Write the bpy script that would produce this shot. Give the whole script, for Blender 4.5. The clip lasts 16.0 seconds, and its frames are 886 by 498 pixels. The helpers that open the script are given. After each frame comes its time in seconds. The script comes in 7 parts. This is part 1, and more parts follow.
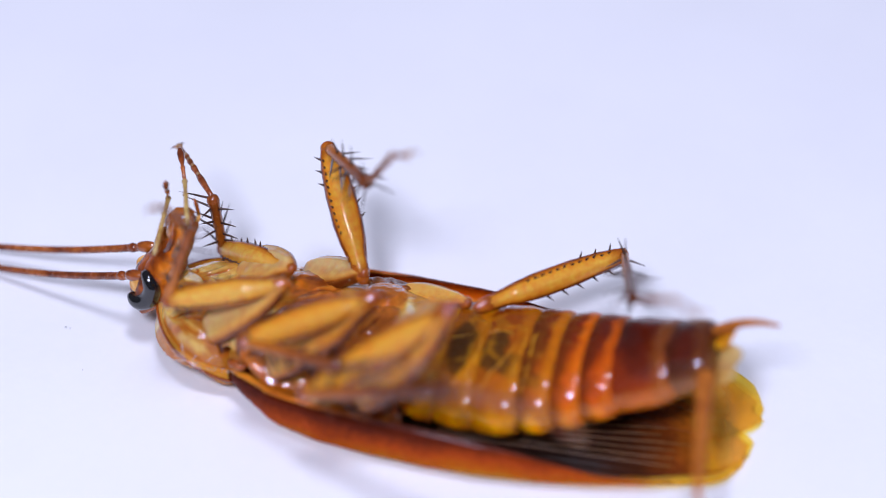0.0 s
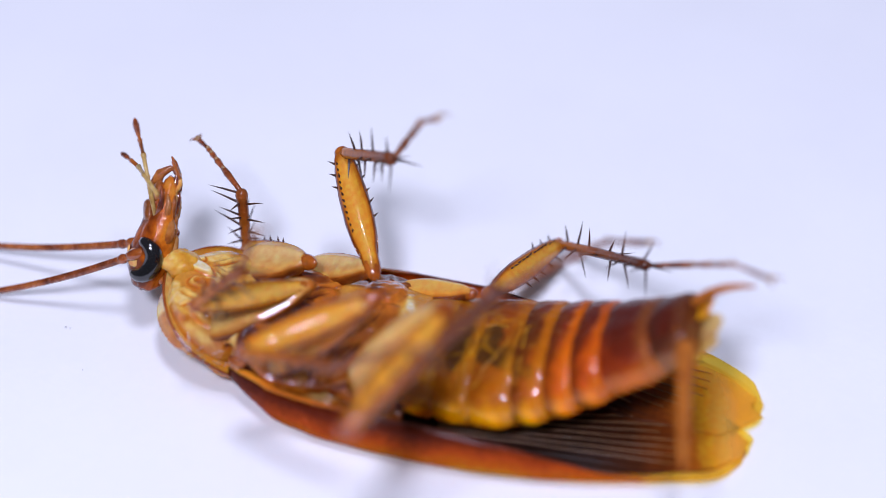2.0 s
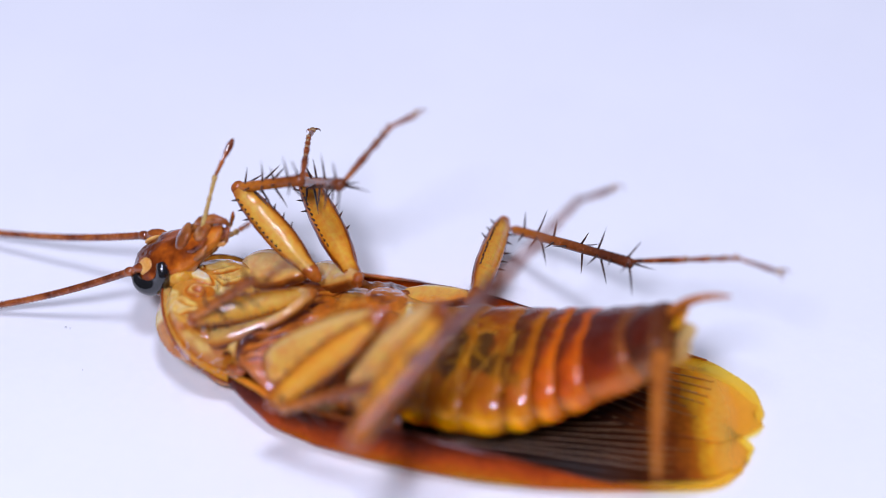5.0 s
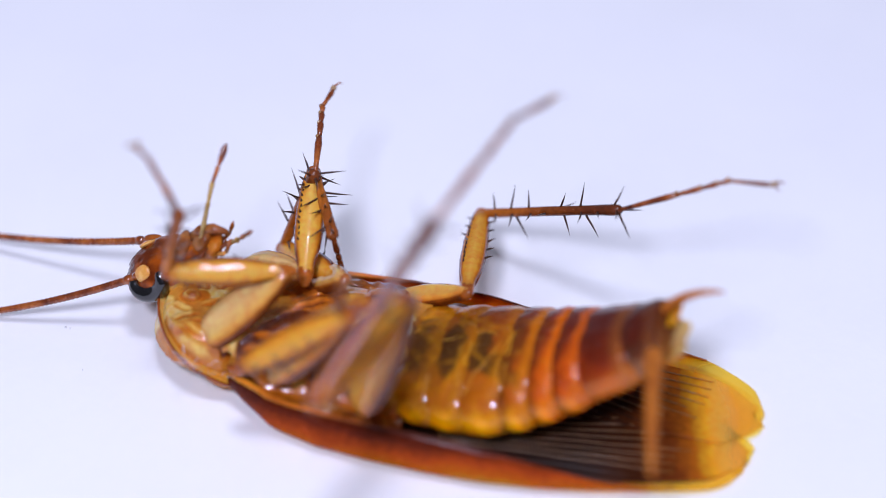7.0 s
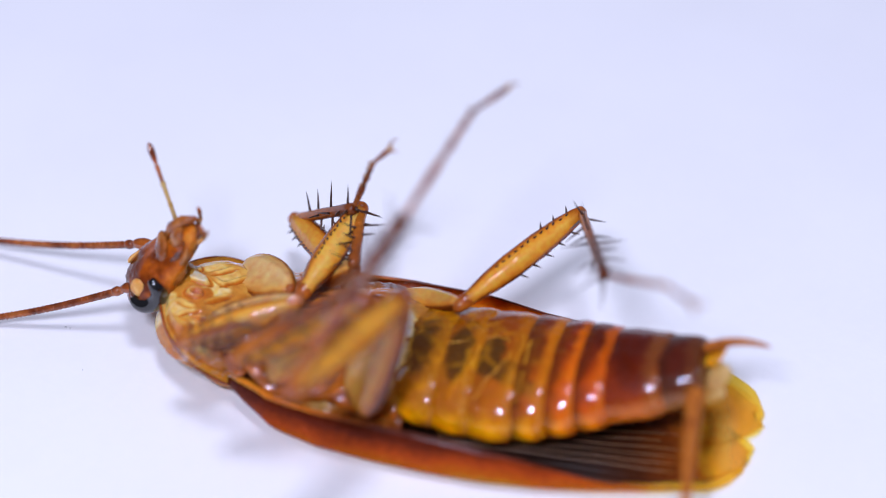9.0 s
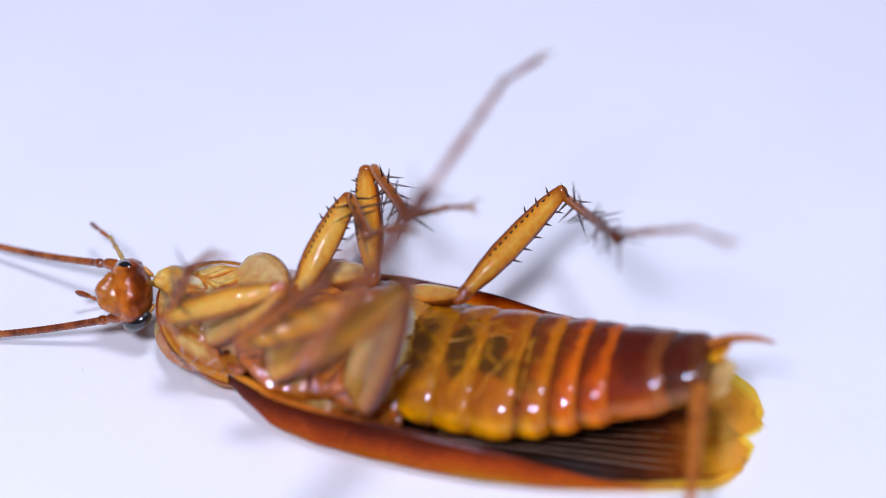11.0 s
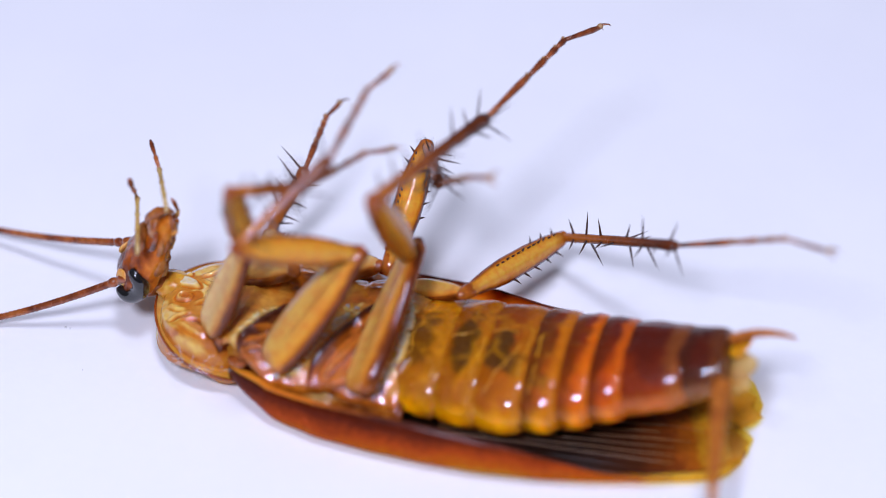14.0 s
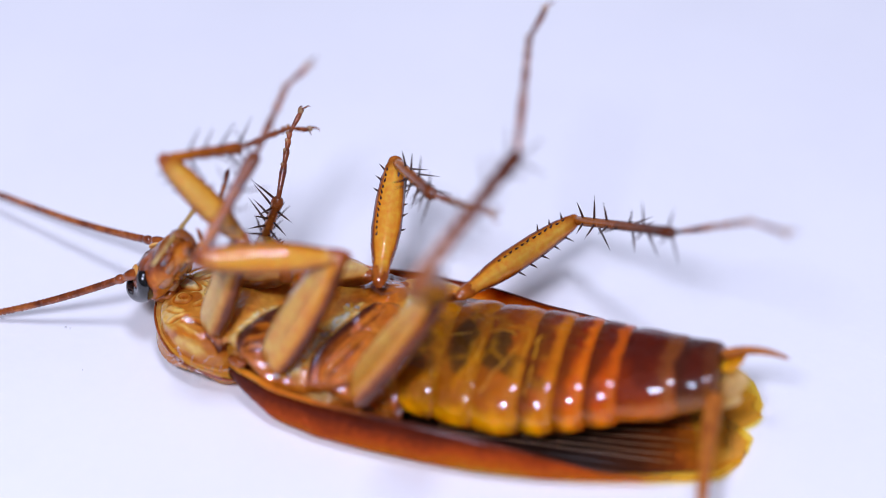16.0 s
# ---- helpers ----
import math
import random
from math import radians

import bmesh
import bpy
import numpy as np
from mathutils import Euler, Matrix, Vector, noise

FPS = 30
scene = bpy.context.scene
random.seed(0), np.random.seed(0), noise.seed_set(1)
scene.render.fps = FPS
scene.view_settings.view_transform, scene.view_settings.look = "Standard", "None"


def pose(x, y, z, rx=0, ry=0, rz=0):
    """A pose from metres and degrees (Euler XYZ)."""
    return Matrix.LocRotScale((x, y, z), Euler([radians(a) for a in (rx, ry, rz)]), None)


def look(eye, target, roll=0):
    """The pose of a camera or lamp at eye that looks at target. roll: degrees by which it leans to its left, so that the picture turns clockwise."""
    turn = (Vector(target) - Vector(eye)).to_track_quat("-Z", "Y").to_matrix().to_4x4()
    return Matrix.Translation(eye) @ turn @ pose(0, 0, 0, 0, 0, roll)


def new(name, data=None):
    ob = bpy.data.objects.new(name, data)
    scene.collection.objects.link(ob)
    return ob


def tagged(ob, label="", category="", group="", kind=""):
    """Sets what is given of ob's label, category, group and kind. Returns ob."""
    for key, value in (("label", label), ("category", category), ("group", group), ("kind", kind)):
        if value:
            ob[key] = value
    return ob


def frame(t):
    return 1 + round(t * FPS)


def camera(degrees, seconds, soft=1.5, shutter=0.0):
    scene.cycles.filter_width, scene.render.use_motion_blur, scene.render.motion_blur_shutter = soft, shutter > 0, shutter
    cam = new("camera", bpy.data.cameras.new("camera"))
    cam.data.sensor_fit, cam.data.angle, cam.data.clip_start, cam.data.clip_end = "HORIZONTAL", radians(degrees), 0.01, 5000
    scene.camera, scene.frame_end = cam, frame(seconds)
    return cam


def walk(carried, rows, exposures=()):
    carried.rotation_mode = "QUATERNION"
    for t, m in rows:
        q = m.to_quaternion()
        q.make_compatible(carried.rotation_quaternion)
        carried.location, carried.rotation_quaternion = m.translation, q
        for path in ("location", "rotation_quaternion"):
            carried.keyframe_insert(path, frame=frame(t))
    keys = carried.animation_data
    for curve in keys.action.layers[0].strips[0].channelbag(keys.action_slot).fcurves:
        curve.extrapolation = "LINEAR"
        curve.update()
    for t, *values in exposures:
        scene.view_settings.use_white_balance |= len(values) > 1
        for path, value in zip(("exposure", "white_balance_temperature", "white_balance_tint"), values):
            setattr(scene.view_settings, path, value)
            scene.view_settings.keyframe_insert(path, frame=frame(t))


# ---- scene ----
MM = 0.001                      # the insect is laid out in millimetres

# ---- camera: fixed macro lens, 42 degrees above the paper ----
EYE = (0.0, -0.118903, 0.112061)
AIM = (0.0, 0.0, 0.005)
cam = camera(20, 16.0, soft=0.6)
walk(cam, [(0.0, look(EYE, AIM)), (16.0, look(EYE, AIM))])
cam.data.dof.use_dof = True
cam.data.dof.focus_distance = 0.1596
cam.data.dof.aperture_fstop = 11.8

# ---- light: soft white surroundings and one studio lamp above and behind ----
world = bpy.data.worlds.new("studio")
world.use_nodes = True
scene.world = world
world.node_tree.nodes["Background"].inputs[0].default_value = (0.71, 0.745, 1.0, 1)
world.node_tree.nodes["Background"].inputs[1].default_value = 0.14

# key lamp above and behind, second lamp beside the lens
lamp_data = bpy.data.lights.new("studio_lamp", "AREA")
lamp_data.shape = "DISK"
lamp_data.size = 0.07
lamp_data.energy = 0.56
lamp_data.color = (0.725, 0.752, 1.0)
lamp = new("studio_lamp", lamp_data)
lamp.matrix_world = look((0.018, -0.05, 0.32), (0, -0.006, 0))
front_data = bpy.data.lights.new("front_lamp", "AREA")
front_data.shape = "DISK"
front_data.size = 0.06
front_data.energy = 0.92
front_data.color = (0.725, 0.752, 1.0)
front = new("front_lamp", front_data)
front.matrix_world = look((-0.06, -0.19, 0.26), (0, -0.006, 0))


# ---- materials ----
def shader(name, colors, rough=0.3, scale=300, detail=6, bump=0.1, bump_scale=2500, sss=0.0, coat=0.0,
           trans=0.0, spec=0.5, fine=1.0, depth=0.08):
    """Two-scale mottled surface. colors: two or three colours; scale: patches per metre."""
    m = bpy.data.materials.new(name)
    m.use_nodes = True
    nt = m.node_tree
    b = nt.nodes["Principled BSDF"]
    tc = nt.nodes.new("ShaderNodeTexCoord")
    big = nt.nodes.new("ShaderNodeTexNoise")
    big.inputs["Scale"].default_value = scale
    big.inputs["Detail"].default_value = detail
    ramp = nt.nodes.new("ShaderNodeValToRGB")
    els = ramp.color_ramp.elements
    n = len(colors)
    while len(els) < n:
        els.new(0.5)
    for i, c in enumerate(colors):
        els[i].position = 0.3 + 0.4 * i / max(1, n - 1)
        els[i].color = (*c, 1)
    info = nt.nodes.new("ShaderNodeObjectInfo")
    shift = nt.nodes.new("ShaderNodeVectorMath")
    shift.operation = "MULTIPLY_ADD"
    shift.inputs[1].default_value = (0.11, 0.07, 0.13)
    nt.links.new(info.outputs["Random"], shift.inputs[0])
    nt.links.new(tc.outputs["Object"], shift.inputs[2])
    nt.links.new(shift.outputs[0], big.inputs["Vector"])
    nt.links.new(big.outputs["Fac"], ramp.inputs["Fac"])
    small = nt.nodes.new("ShaderNodeTexNoise")
    small.inputs["Scale"].default_value = bump_scale
    small.inputs["Detail"].default_value = 4
    nt.links.new(shift.outputs[0], small.inputs["Vector"])
    mix = nt.nodes.new("ShaderNodeMix")
    mix.data_type, mix.blend_type = "RGBA", "OVERLAY"
    mix.inputs[0].default_value = 0.55 * fine
    nt.links.new(ramp.outputs["Color"], mix.inputs[6])
    nt.links.new(small.outputs["Fac"], mix.inputs[7])
    nt.links.new(mix.outputs[2], b.inputs["Base Color"])
    bp = nt.nodes.new("ShaderNodeBump")
    bp.inputs["Strength"].default_value = bump
    bp.inputs["Distance"].default_value = depth * MM
    mid = nt.nodes.new("ShaderNodeTexNoise")
    mid.inputs["Scale"].default_value = bump_scale / 3.5
    mid.inputs["Detail"].default_value = 3
    nt.links.new(shift.outputs[0], mid.inputs["Vector"])
    both = nt.nodes.new("ShaderNodeMath")
    both.operation = "MULTIPLY_ADD"
    both.inputs[1].default_value = 2.2
    nt.links.new(mid.outputs["Fac"], both.inputs[0])
    nt.links.new(small.outputs["Fac"], both.inputs[2])
    nt.links.new(both.outputs[0], bp.inputs["Height"])
    nt.links.new(bp.outputs["Normal"], b.inputs["Normal"])
    nt.links.new(bp.outputs["Normal"], b.inputs["Coat Normal"])
    rr = nt.nodes.new("ShaderNodeMapRange")
    rr.inputs["To Min"].default_value = max(0.02, rough - 0.08)
    rr.inputs["To Max"].default_value = rough + 0.12
    nt.links.new(small.outputs["Fac"], rr.inputs["Value"])
    nt.links.new(rr.outputs["Result"], b.inputs["Roughness"])
    b.inputs["Specular IOR Level"].default_value = spec
    b.inputs["Coat Weight"].default_value = coat
    b.inputs["Coat Roughness"].default_value = 0.04
    if sss:
        b.inputs["Subsurface Weight"].default_value = sss
        b.inputs["Subsurface Radius"].default_value = (1.0, 0.45, 0.12)
        b.inputs["Subsurface Scale"].default_value = 0.0003
    if trans:
        tr = nt.nodes.new("ShaderNodeBsdfTranslucent")
        nt.links.new(mix.outputs[2], tr.inputs["Color"])
        ms = nt.nodes.new("ShaderNodeMixShader")
        ms.inputs[0].default_value = trans
        nt.links.new(b.outputs[0], ms.inputs[1])
        nt.links.new(tr.outputs[0], ms.inputs[2])
        nt.links.new(ms.outputs[0], nt.nodes["Material Output"].inputs["Surface"])
    return m


def graded(name, stops, along=(0, 0, 0), bias=0.5, fold_y=False, noise_amp=0.3, noise_scale=300, tip=None, clear=0.0, **rest):
    """Like shader(), but the colour runs with the place on the body: along is change per millimetre in x, y, z."""
    m = shader(name, [c for p, c in stops], **rest)
    nt = m.node_tree
    ramp = [n for n in nt.nodes if n.type == "VALTORGB"][0]
    big = [n for n in nt.nodes if n.type == "TEX_NOISE"][0]
    big.inputs["Scale"].default_value = noise_scale
    for e, (p, c) in zip(ramp.color_ramp.elements, stops):
        e.position = p
    tc = [n for n in nt.nodes if n.type == "TEX_COORD"][0]
    vec = tc.outputs["Object"]
    if fold_y:
        ab = nt.nodes.new("ShaderNodeVectorMath")
        ab.operation = "ABSOLUTE"
        mulx = nt.nodes.new("ShaderNodeVectorMath")
        mulx.operation = "MULTIPLY"
        sep, com = nt.nodes.new("ShaderNodeSeparateXYZ"), nt.nodes.new("ShaderNodeCombineXYZ")
        nt.links.new(vec, ab.inputs[0])
        nt.links.new(ab.outputs[0], sep.inputs[0])
        sep2 = nt.nodes.new("ShaderNodeSeparateXYZ")
        nt.links.new(vec, sep2.inputs[0])
        nt.links.new(sep2.outputs[0], com.inputs[0])
        nt.links.new(sep.outputs[1], com.inputs[1])
        nt.links.new(sep2.outputs[2], com.inputs[2])
        vec = com.outputs[0]
    dot = nt.nodes.new("ShaderNodeVectorMath")
    dot.operation = "DOT_PRODUCT"
    dot.inputs[1].default_value = [a / MM for a in along]
    nt.links.new(vec, dot.inputs[0])
    na = nt.nodes.new("ShaderNodeMath")
    na.operation = "MULTIPLY_ADD"
    na.inputs[1].default_value, na.inputs[2].default_value = 2 * noise_amp, bias - noise_amp
    nt.links.new(big.outputs["Fac"], na.inputs[0])
    add = nt.nodes.new("ShaderNodeMath")
    add.operation = "ADD"
    nt.links.new(dot.outputs["Value"], add.inputs[0])
    nt.links.new(na.outputs[0], add.inputs[1])
    if tip:
        # the colour turns towards the last stop beyond the place tip[0], by tip[1] per millimetre
        px = nt.nodes.new("ShaderNodeSeparateXYZ")
        nt.links.new(tc.outputs["Object"], px.inputs[0])
        mr = nt.nodes.new("ShaderNodeMapRange")
        mr.inputs["From Min"].default_value, mr.inputs["From Max"].default_value = tip[0] * MM, (tip[0] + 10) * MM
        mr.inputs["To Max"].default_value = 10 * tip[1]
        nt.links.new(px.outputs[0], mr.inputs["Value"])
        add2 = nt.nodes.new("ShaderNodeMath")
        add2.operation = "ADD"
        nt.links.new(add.outputs[0], add2.inputs[0])
        nt.links.new(mr.outputs[0], add2.inputs[1])
        add = add2
    for l in list(ramp.inputs["Fac"].links):
        nt.links.remove(l)
    nt.links.new(add.outputs[0], ramp.inputs["Fac"])
    if clear:
        # thin membrane: light passes straight through where the colour is lightest
        out = nt.nodes["Material Output"]
        last = out.inputs["Surface"].links[0].from_socket
        see = nt.nodes.new("ShaderNodeBsdfTransparent")
        nt.links.new(ramp.outputs["Color"], see.inputs["Color"])
        cr = nt.nodes.new("ShaderNodeMapRange")
        cr.inputs["From Min"].default_value, cr.inputs["From Max"].default_value = 0.55, 0.95
        cr.inputs["To Max"].default_value = clear
        nt.links.new(add.outputs[0], cr.inputs["Value"])
        cm = nt.nodes.new("ShaderNodeMixShader")
        nt.links.new(cr.outputs[0], cm.inputs[0])
        nt.links.new(last, cm.inputs[1])
        nt.links.new(see.outputs[0], cm.inputs[2])
        nt.links.new(cm.outputs[0], out.inputs["Surface"])
    return m


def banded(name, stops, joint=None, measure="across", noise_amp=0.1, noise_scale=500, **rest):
    """Thin horny plate whose colour runs from edge to edge (0 to 1) by the mesh's own measure "across"; joint: colour,
    share and reach at both ends.
    """
    m = shader(name, [c for q, c in stops], **rest)
    nt = m.node_tree
    ramp = [n for n in nt.nodes if n.type == "VALTORGB"][0]
    big = [n for n in nt.nodes if n.type == "TEX_NOISE"][0]
    big.inputs["Scale"].default_value = noise_scale
    for e, (q, c) in zip(ramp.color_ramp.elements, stops):
        e.position = q
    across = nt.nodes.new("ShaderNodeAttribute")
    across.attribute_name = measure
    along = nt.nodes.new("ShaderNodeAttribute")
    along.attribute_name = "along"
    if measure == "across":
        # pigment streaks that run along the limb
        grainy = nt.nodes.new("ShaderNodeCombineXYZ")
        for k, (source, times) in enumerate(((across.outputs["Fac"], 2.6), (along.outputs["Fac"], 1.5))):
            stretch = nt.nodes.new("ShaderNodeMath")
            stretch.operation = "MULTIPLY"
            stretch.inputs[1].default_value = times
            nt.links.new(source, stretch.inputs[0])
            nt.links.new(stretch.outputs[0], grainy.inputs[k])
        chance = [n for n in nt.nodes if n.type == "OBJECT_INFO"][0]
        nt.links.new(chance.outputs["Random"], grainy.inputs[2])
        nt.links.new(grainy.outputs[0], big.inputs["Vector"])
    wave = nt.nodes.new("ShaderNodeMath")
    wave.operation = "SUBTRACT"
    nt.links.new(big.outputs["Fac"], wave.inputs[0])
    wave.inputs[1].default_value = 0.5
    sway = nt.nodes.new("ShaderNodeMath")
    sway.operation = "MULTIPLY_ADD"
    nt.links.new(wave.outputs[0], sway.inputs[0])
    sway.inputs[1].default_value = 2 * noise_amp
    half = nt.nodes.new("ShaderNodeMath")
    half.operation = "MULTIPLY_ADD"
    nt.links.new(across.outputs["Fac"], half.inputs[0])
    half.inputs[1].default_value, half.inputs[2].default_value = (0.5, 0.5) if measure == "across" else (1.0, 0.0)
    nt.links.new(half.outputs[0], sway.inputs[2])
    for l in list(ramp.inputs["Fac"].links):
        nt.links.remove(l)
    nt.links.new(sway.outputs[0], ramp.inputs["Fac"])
    if joint:
        colour, share, reach = joint
        fold = nt.nodes.new("ShaderNodeMath")
        fold.operation = "PINGPONG"
        nt.links.new(along.outputs["Fac"], fold.inputs[0])
        fold.inputs[1].default_value = 0.5
        near_end = nt.nodes.new("ShaderNodeMapRange")
        near_end.interpolation_type = "SMOOTHSTEP"
        near_end.inputs["From Max"].default_value = reach
        near_end.inputs["To Min"].default_value, near_end.inputs["To Max"].default_value = share, 0.0
        nt.links.new(fold.outputs[0], near_end.inputs["Value"])
        mx = nt.nodes.new("ShaderNodeMix")
        mx.data_type = "RGBA"
        mx.inputs[7].default_value = (*colour, 1)
        nt.links.new(near_end.outputs[0], mx.inputs[0])
        nt.links.new(ramp.outputs["Color"], mx.inputs[6])
        over = [n for n in nt.nodes if n.type == "MIX" and n.blend_type == "OVERLAY"][0]
        nt.links.new(mx.outputs[2], over.inputs[6])
    return m


PAPER = shader("white_paper", [(0.80, 0.80, 0.81), (0.84, 0.84, 0.845)], rough=0.75, scale=60, bump=0.15, bump_scale=1800, spec=0.2, fine=0.1)
PALE = shader("pale_cuticle", [(0.58, 0.212, 0.03), (0.76, 0.357, 0.08), (0.82, 0.459, 0.16)], rough=0.24, scale=420, sss=0.15, coat=0.1, trans=0.12, spec=0.35)
BROWN = shader("brown_cuticle", [(0.08, 0.012, 0.002), (0.24, 0.046, 0.004), (0.42, 0.11, 0.008)], rough=0.12, scale=600, coat=1.0, bump=0.3, bump_scale=3000, depth=0.1)
TIBIA = shader("red_brown_leg", [(0.10, 0.020, 0.006), (0.24, 0.055, 0.012), (0.40, 0.12, 0.025)], rough=0.24, scale=900, sss=0.15, coat=0.2)
SPINE = shader("dark_spine", [(0.022, 0.009, 0.005), (0.075, 0.026, 0.012)], rough=0.35, scale=900)
EYE_BLACK = shader("black_eye", [(0.003, 0.003, 0.003), (0.008, 0.007, 0.008)], rough=0.1, scale=600, bump=0.03, bump_scale=9000, coat=0.8)
CREAM = shader("cream_membrane", [(0.62, 0.306, 0.03), (0.80, 0.486, 0.10), (0.84, 0.612, 0.28)], rough=0.3, scale=900, sss=0.3, bump=1.0, bump_scale=2600, depth=0.2, coat=0.3)
SKIN = shader("yellow_skin", [(0.56, 0.20, 0.010), (0.74, 0.36, 0.035), (0.86, 0.56, 0.15)], rough=0.2, scale=700, sss=0.2, coat=0.7, trans=0.2, spec=0.2, bump=0.9, bump_scale=1500, depth=0.2)
THORAX = shader("amber_skin", [(0.136, 0.024, 0.0024), (0.352, 0.092, 0.0072), (0.544, 0.200, 0.0240)], rough=0.18, scale=500, sss=0.1, coat=0.35, bump=0.4, bump_scale=3200, depth=0.10)
MOUTH = shader("glossy_mouth_part", [(0.13, 0.026, 0.005), (0.34, 0.095, 0.014), (0.52, 0.22, 0.060)], rough=0.14, scale=700, sss=0.1, coat=0.8, trans=0.1, spec=0.4, bump=0.5, bump_scale=2600, depth=0.1)
TAN_LOBE = shader("tan_mouth_part", [(0.34, 0.13, 0.025), (0.52, 0.26, 0.085), (0.62, 0.36, 0.15)], rough=0.2, scale=700, sss=0.2, coat=0.5, trans=0.15, spec=0.4, bump=0.4, bump_scale=2600, depth=0.1)
PALP = shader("olive_yellow_feeler", [(0.46, 0.24, 0.05), (0.62, 0.40, 0.12), (0.72, 0.52, 0.22)], rough=0.22, scale=900, coat=0.5, trans=0.3)
TRUNK = graded("tan_to_amber_skin", [(0.1, (0.60, 0.33, 0.06)), (0.40, (0.48, 0.20, 0.018)), (0.65, (0.32, 0.085, 0.007)), (0.95, (0.13, 0.022, 0.003))], along=(0.12, 0, 0), bias=2.0, noise_amp=0.5, noise_scale=500,
               rough=0.18, sss=0.1, coat=0.6, bump=0.6, bump_scale=1500, depth=0.16)
CHEST = banded("chest_skin", [(0.0, (0.030, 0.006, 0.002)), (0.18, (0.16, 0.030, 0.004)), (0.36, (0.52, 0.135, 0.010)), (0.48, (0.57, 0.18, 0.016)), (0.60, (0.65, 0.30, 0.042)), (0.74, (0.80, 0.50, 0.12)), (0.88, (0.82, 0.66, 0.34)), (1.0, (0.80, 0.77, 0.68))],
               measure="tone", noise_amp=0.07, noise_scale=700, rough=0.12, sss=0.15, coat=1.0, trans=0.12, spec=0.2, bump=0.55, bump_scale=1900, depth=0.12)
FLANK = shader("flank_skin", [(0.06, 0.012, 0.003), (0.20, 0.045, 0.005), (0.34, 0.10, 0.010), (0.62, 0.38, 0.11)], rough=0.18, scale=520, sss=0.1, coat=0.6, trans=0.1, spec=0.3, bump=0.7, bump_scale=1800, depth=0.15)
HEADSKIN = graded("mottled_head", [(0.1, (0.62, 0.25, 0.035)), (0.40, (0.54, 0.14, 0.009)), (0.64, (0.32, 0.062, 0.004)), (0.95, (0.11, 0.018, 0.002))],
                  along=(-0.24, 0, -0.04), bias=0.64, noise_amp=0.7, noise_scale=900, rough=0.14, sss=0.05, coat=0.35, spec=0.1, bump=0.45, bump_scale=2600, depth=0.16, fine=0.8)
SHIELD = graded("amber_shield", [(0.0, (0.90, 0.60, 0.18)), (0.5, (0.92, 0.48, 0.06)), (1.0, (0.86, 0.32, 0.015))], along=(0, 0.12, 0.0), bias=0.0, fold_y=True,
                noise_amp=0.35, noise_scale=450, rough=0.25, coat=0.3, trans=0.62, spec=0.35)


def knit(nt, op, a, b=None, c=None):
    """One math node on sockets or numbers."""
    n = nt.nodes.new("ShaderNodeMath")
    n.operation = op
    for k, v in enumerate((a, b, c)):
        if v is None:
            continue
        if isinstance(v, (int, float)):
            n.inputs[k].default_value = v
        else:
            nt.links.new(v, n.inputs[k])
    return n.outputs[0]


def soft_step(nt, value, lo, hi, top=1.0):
    n = nt.nodes.new("ShaderNodeMapRange")
    n.interpolation_type = "SMOOTHSTEP"
    n.inputs["From Min"].default_value, n.inputs["From Max"].default_value, n.inputs["To Max"].default_value = lo, hi, top
    nt.links.new(value, n.inputs["Value"])
    return n.outputs[0]


def blend(nt, fac, a, b):
    n = nt.nodes.new("ShaderNodeMix")
    n.data_type = "RGBA"
    for k, v in ((0, fac), (6, a), (7, b)):
        if isinstance(v, tuple):
            n.inputs[k].default_value = (*v, 1)
        elif isinstance(v, (int, float)):
            n.inputs[k].default_value = v
        else:
            nt.links.new(v, n.inputs[k])
    return n.outputs[2]


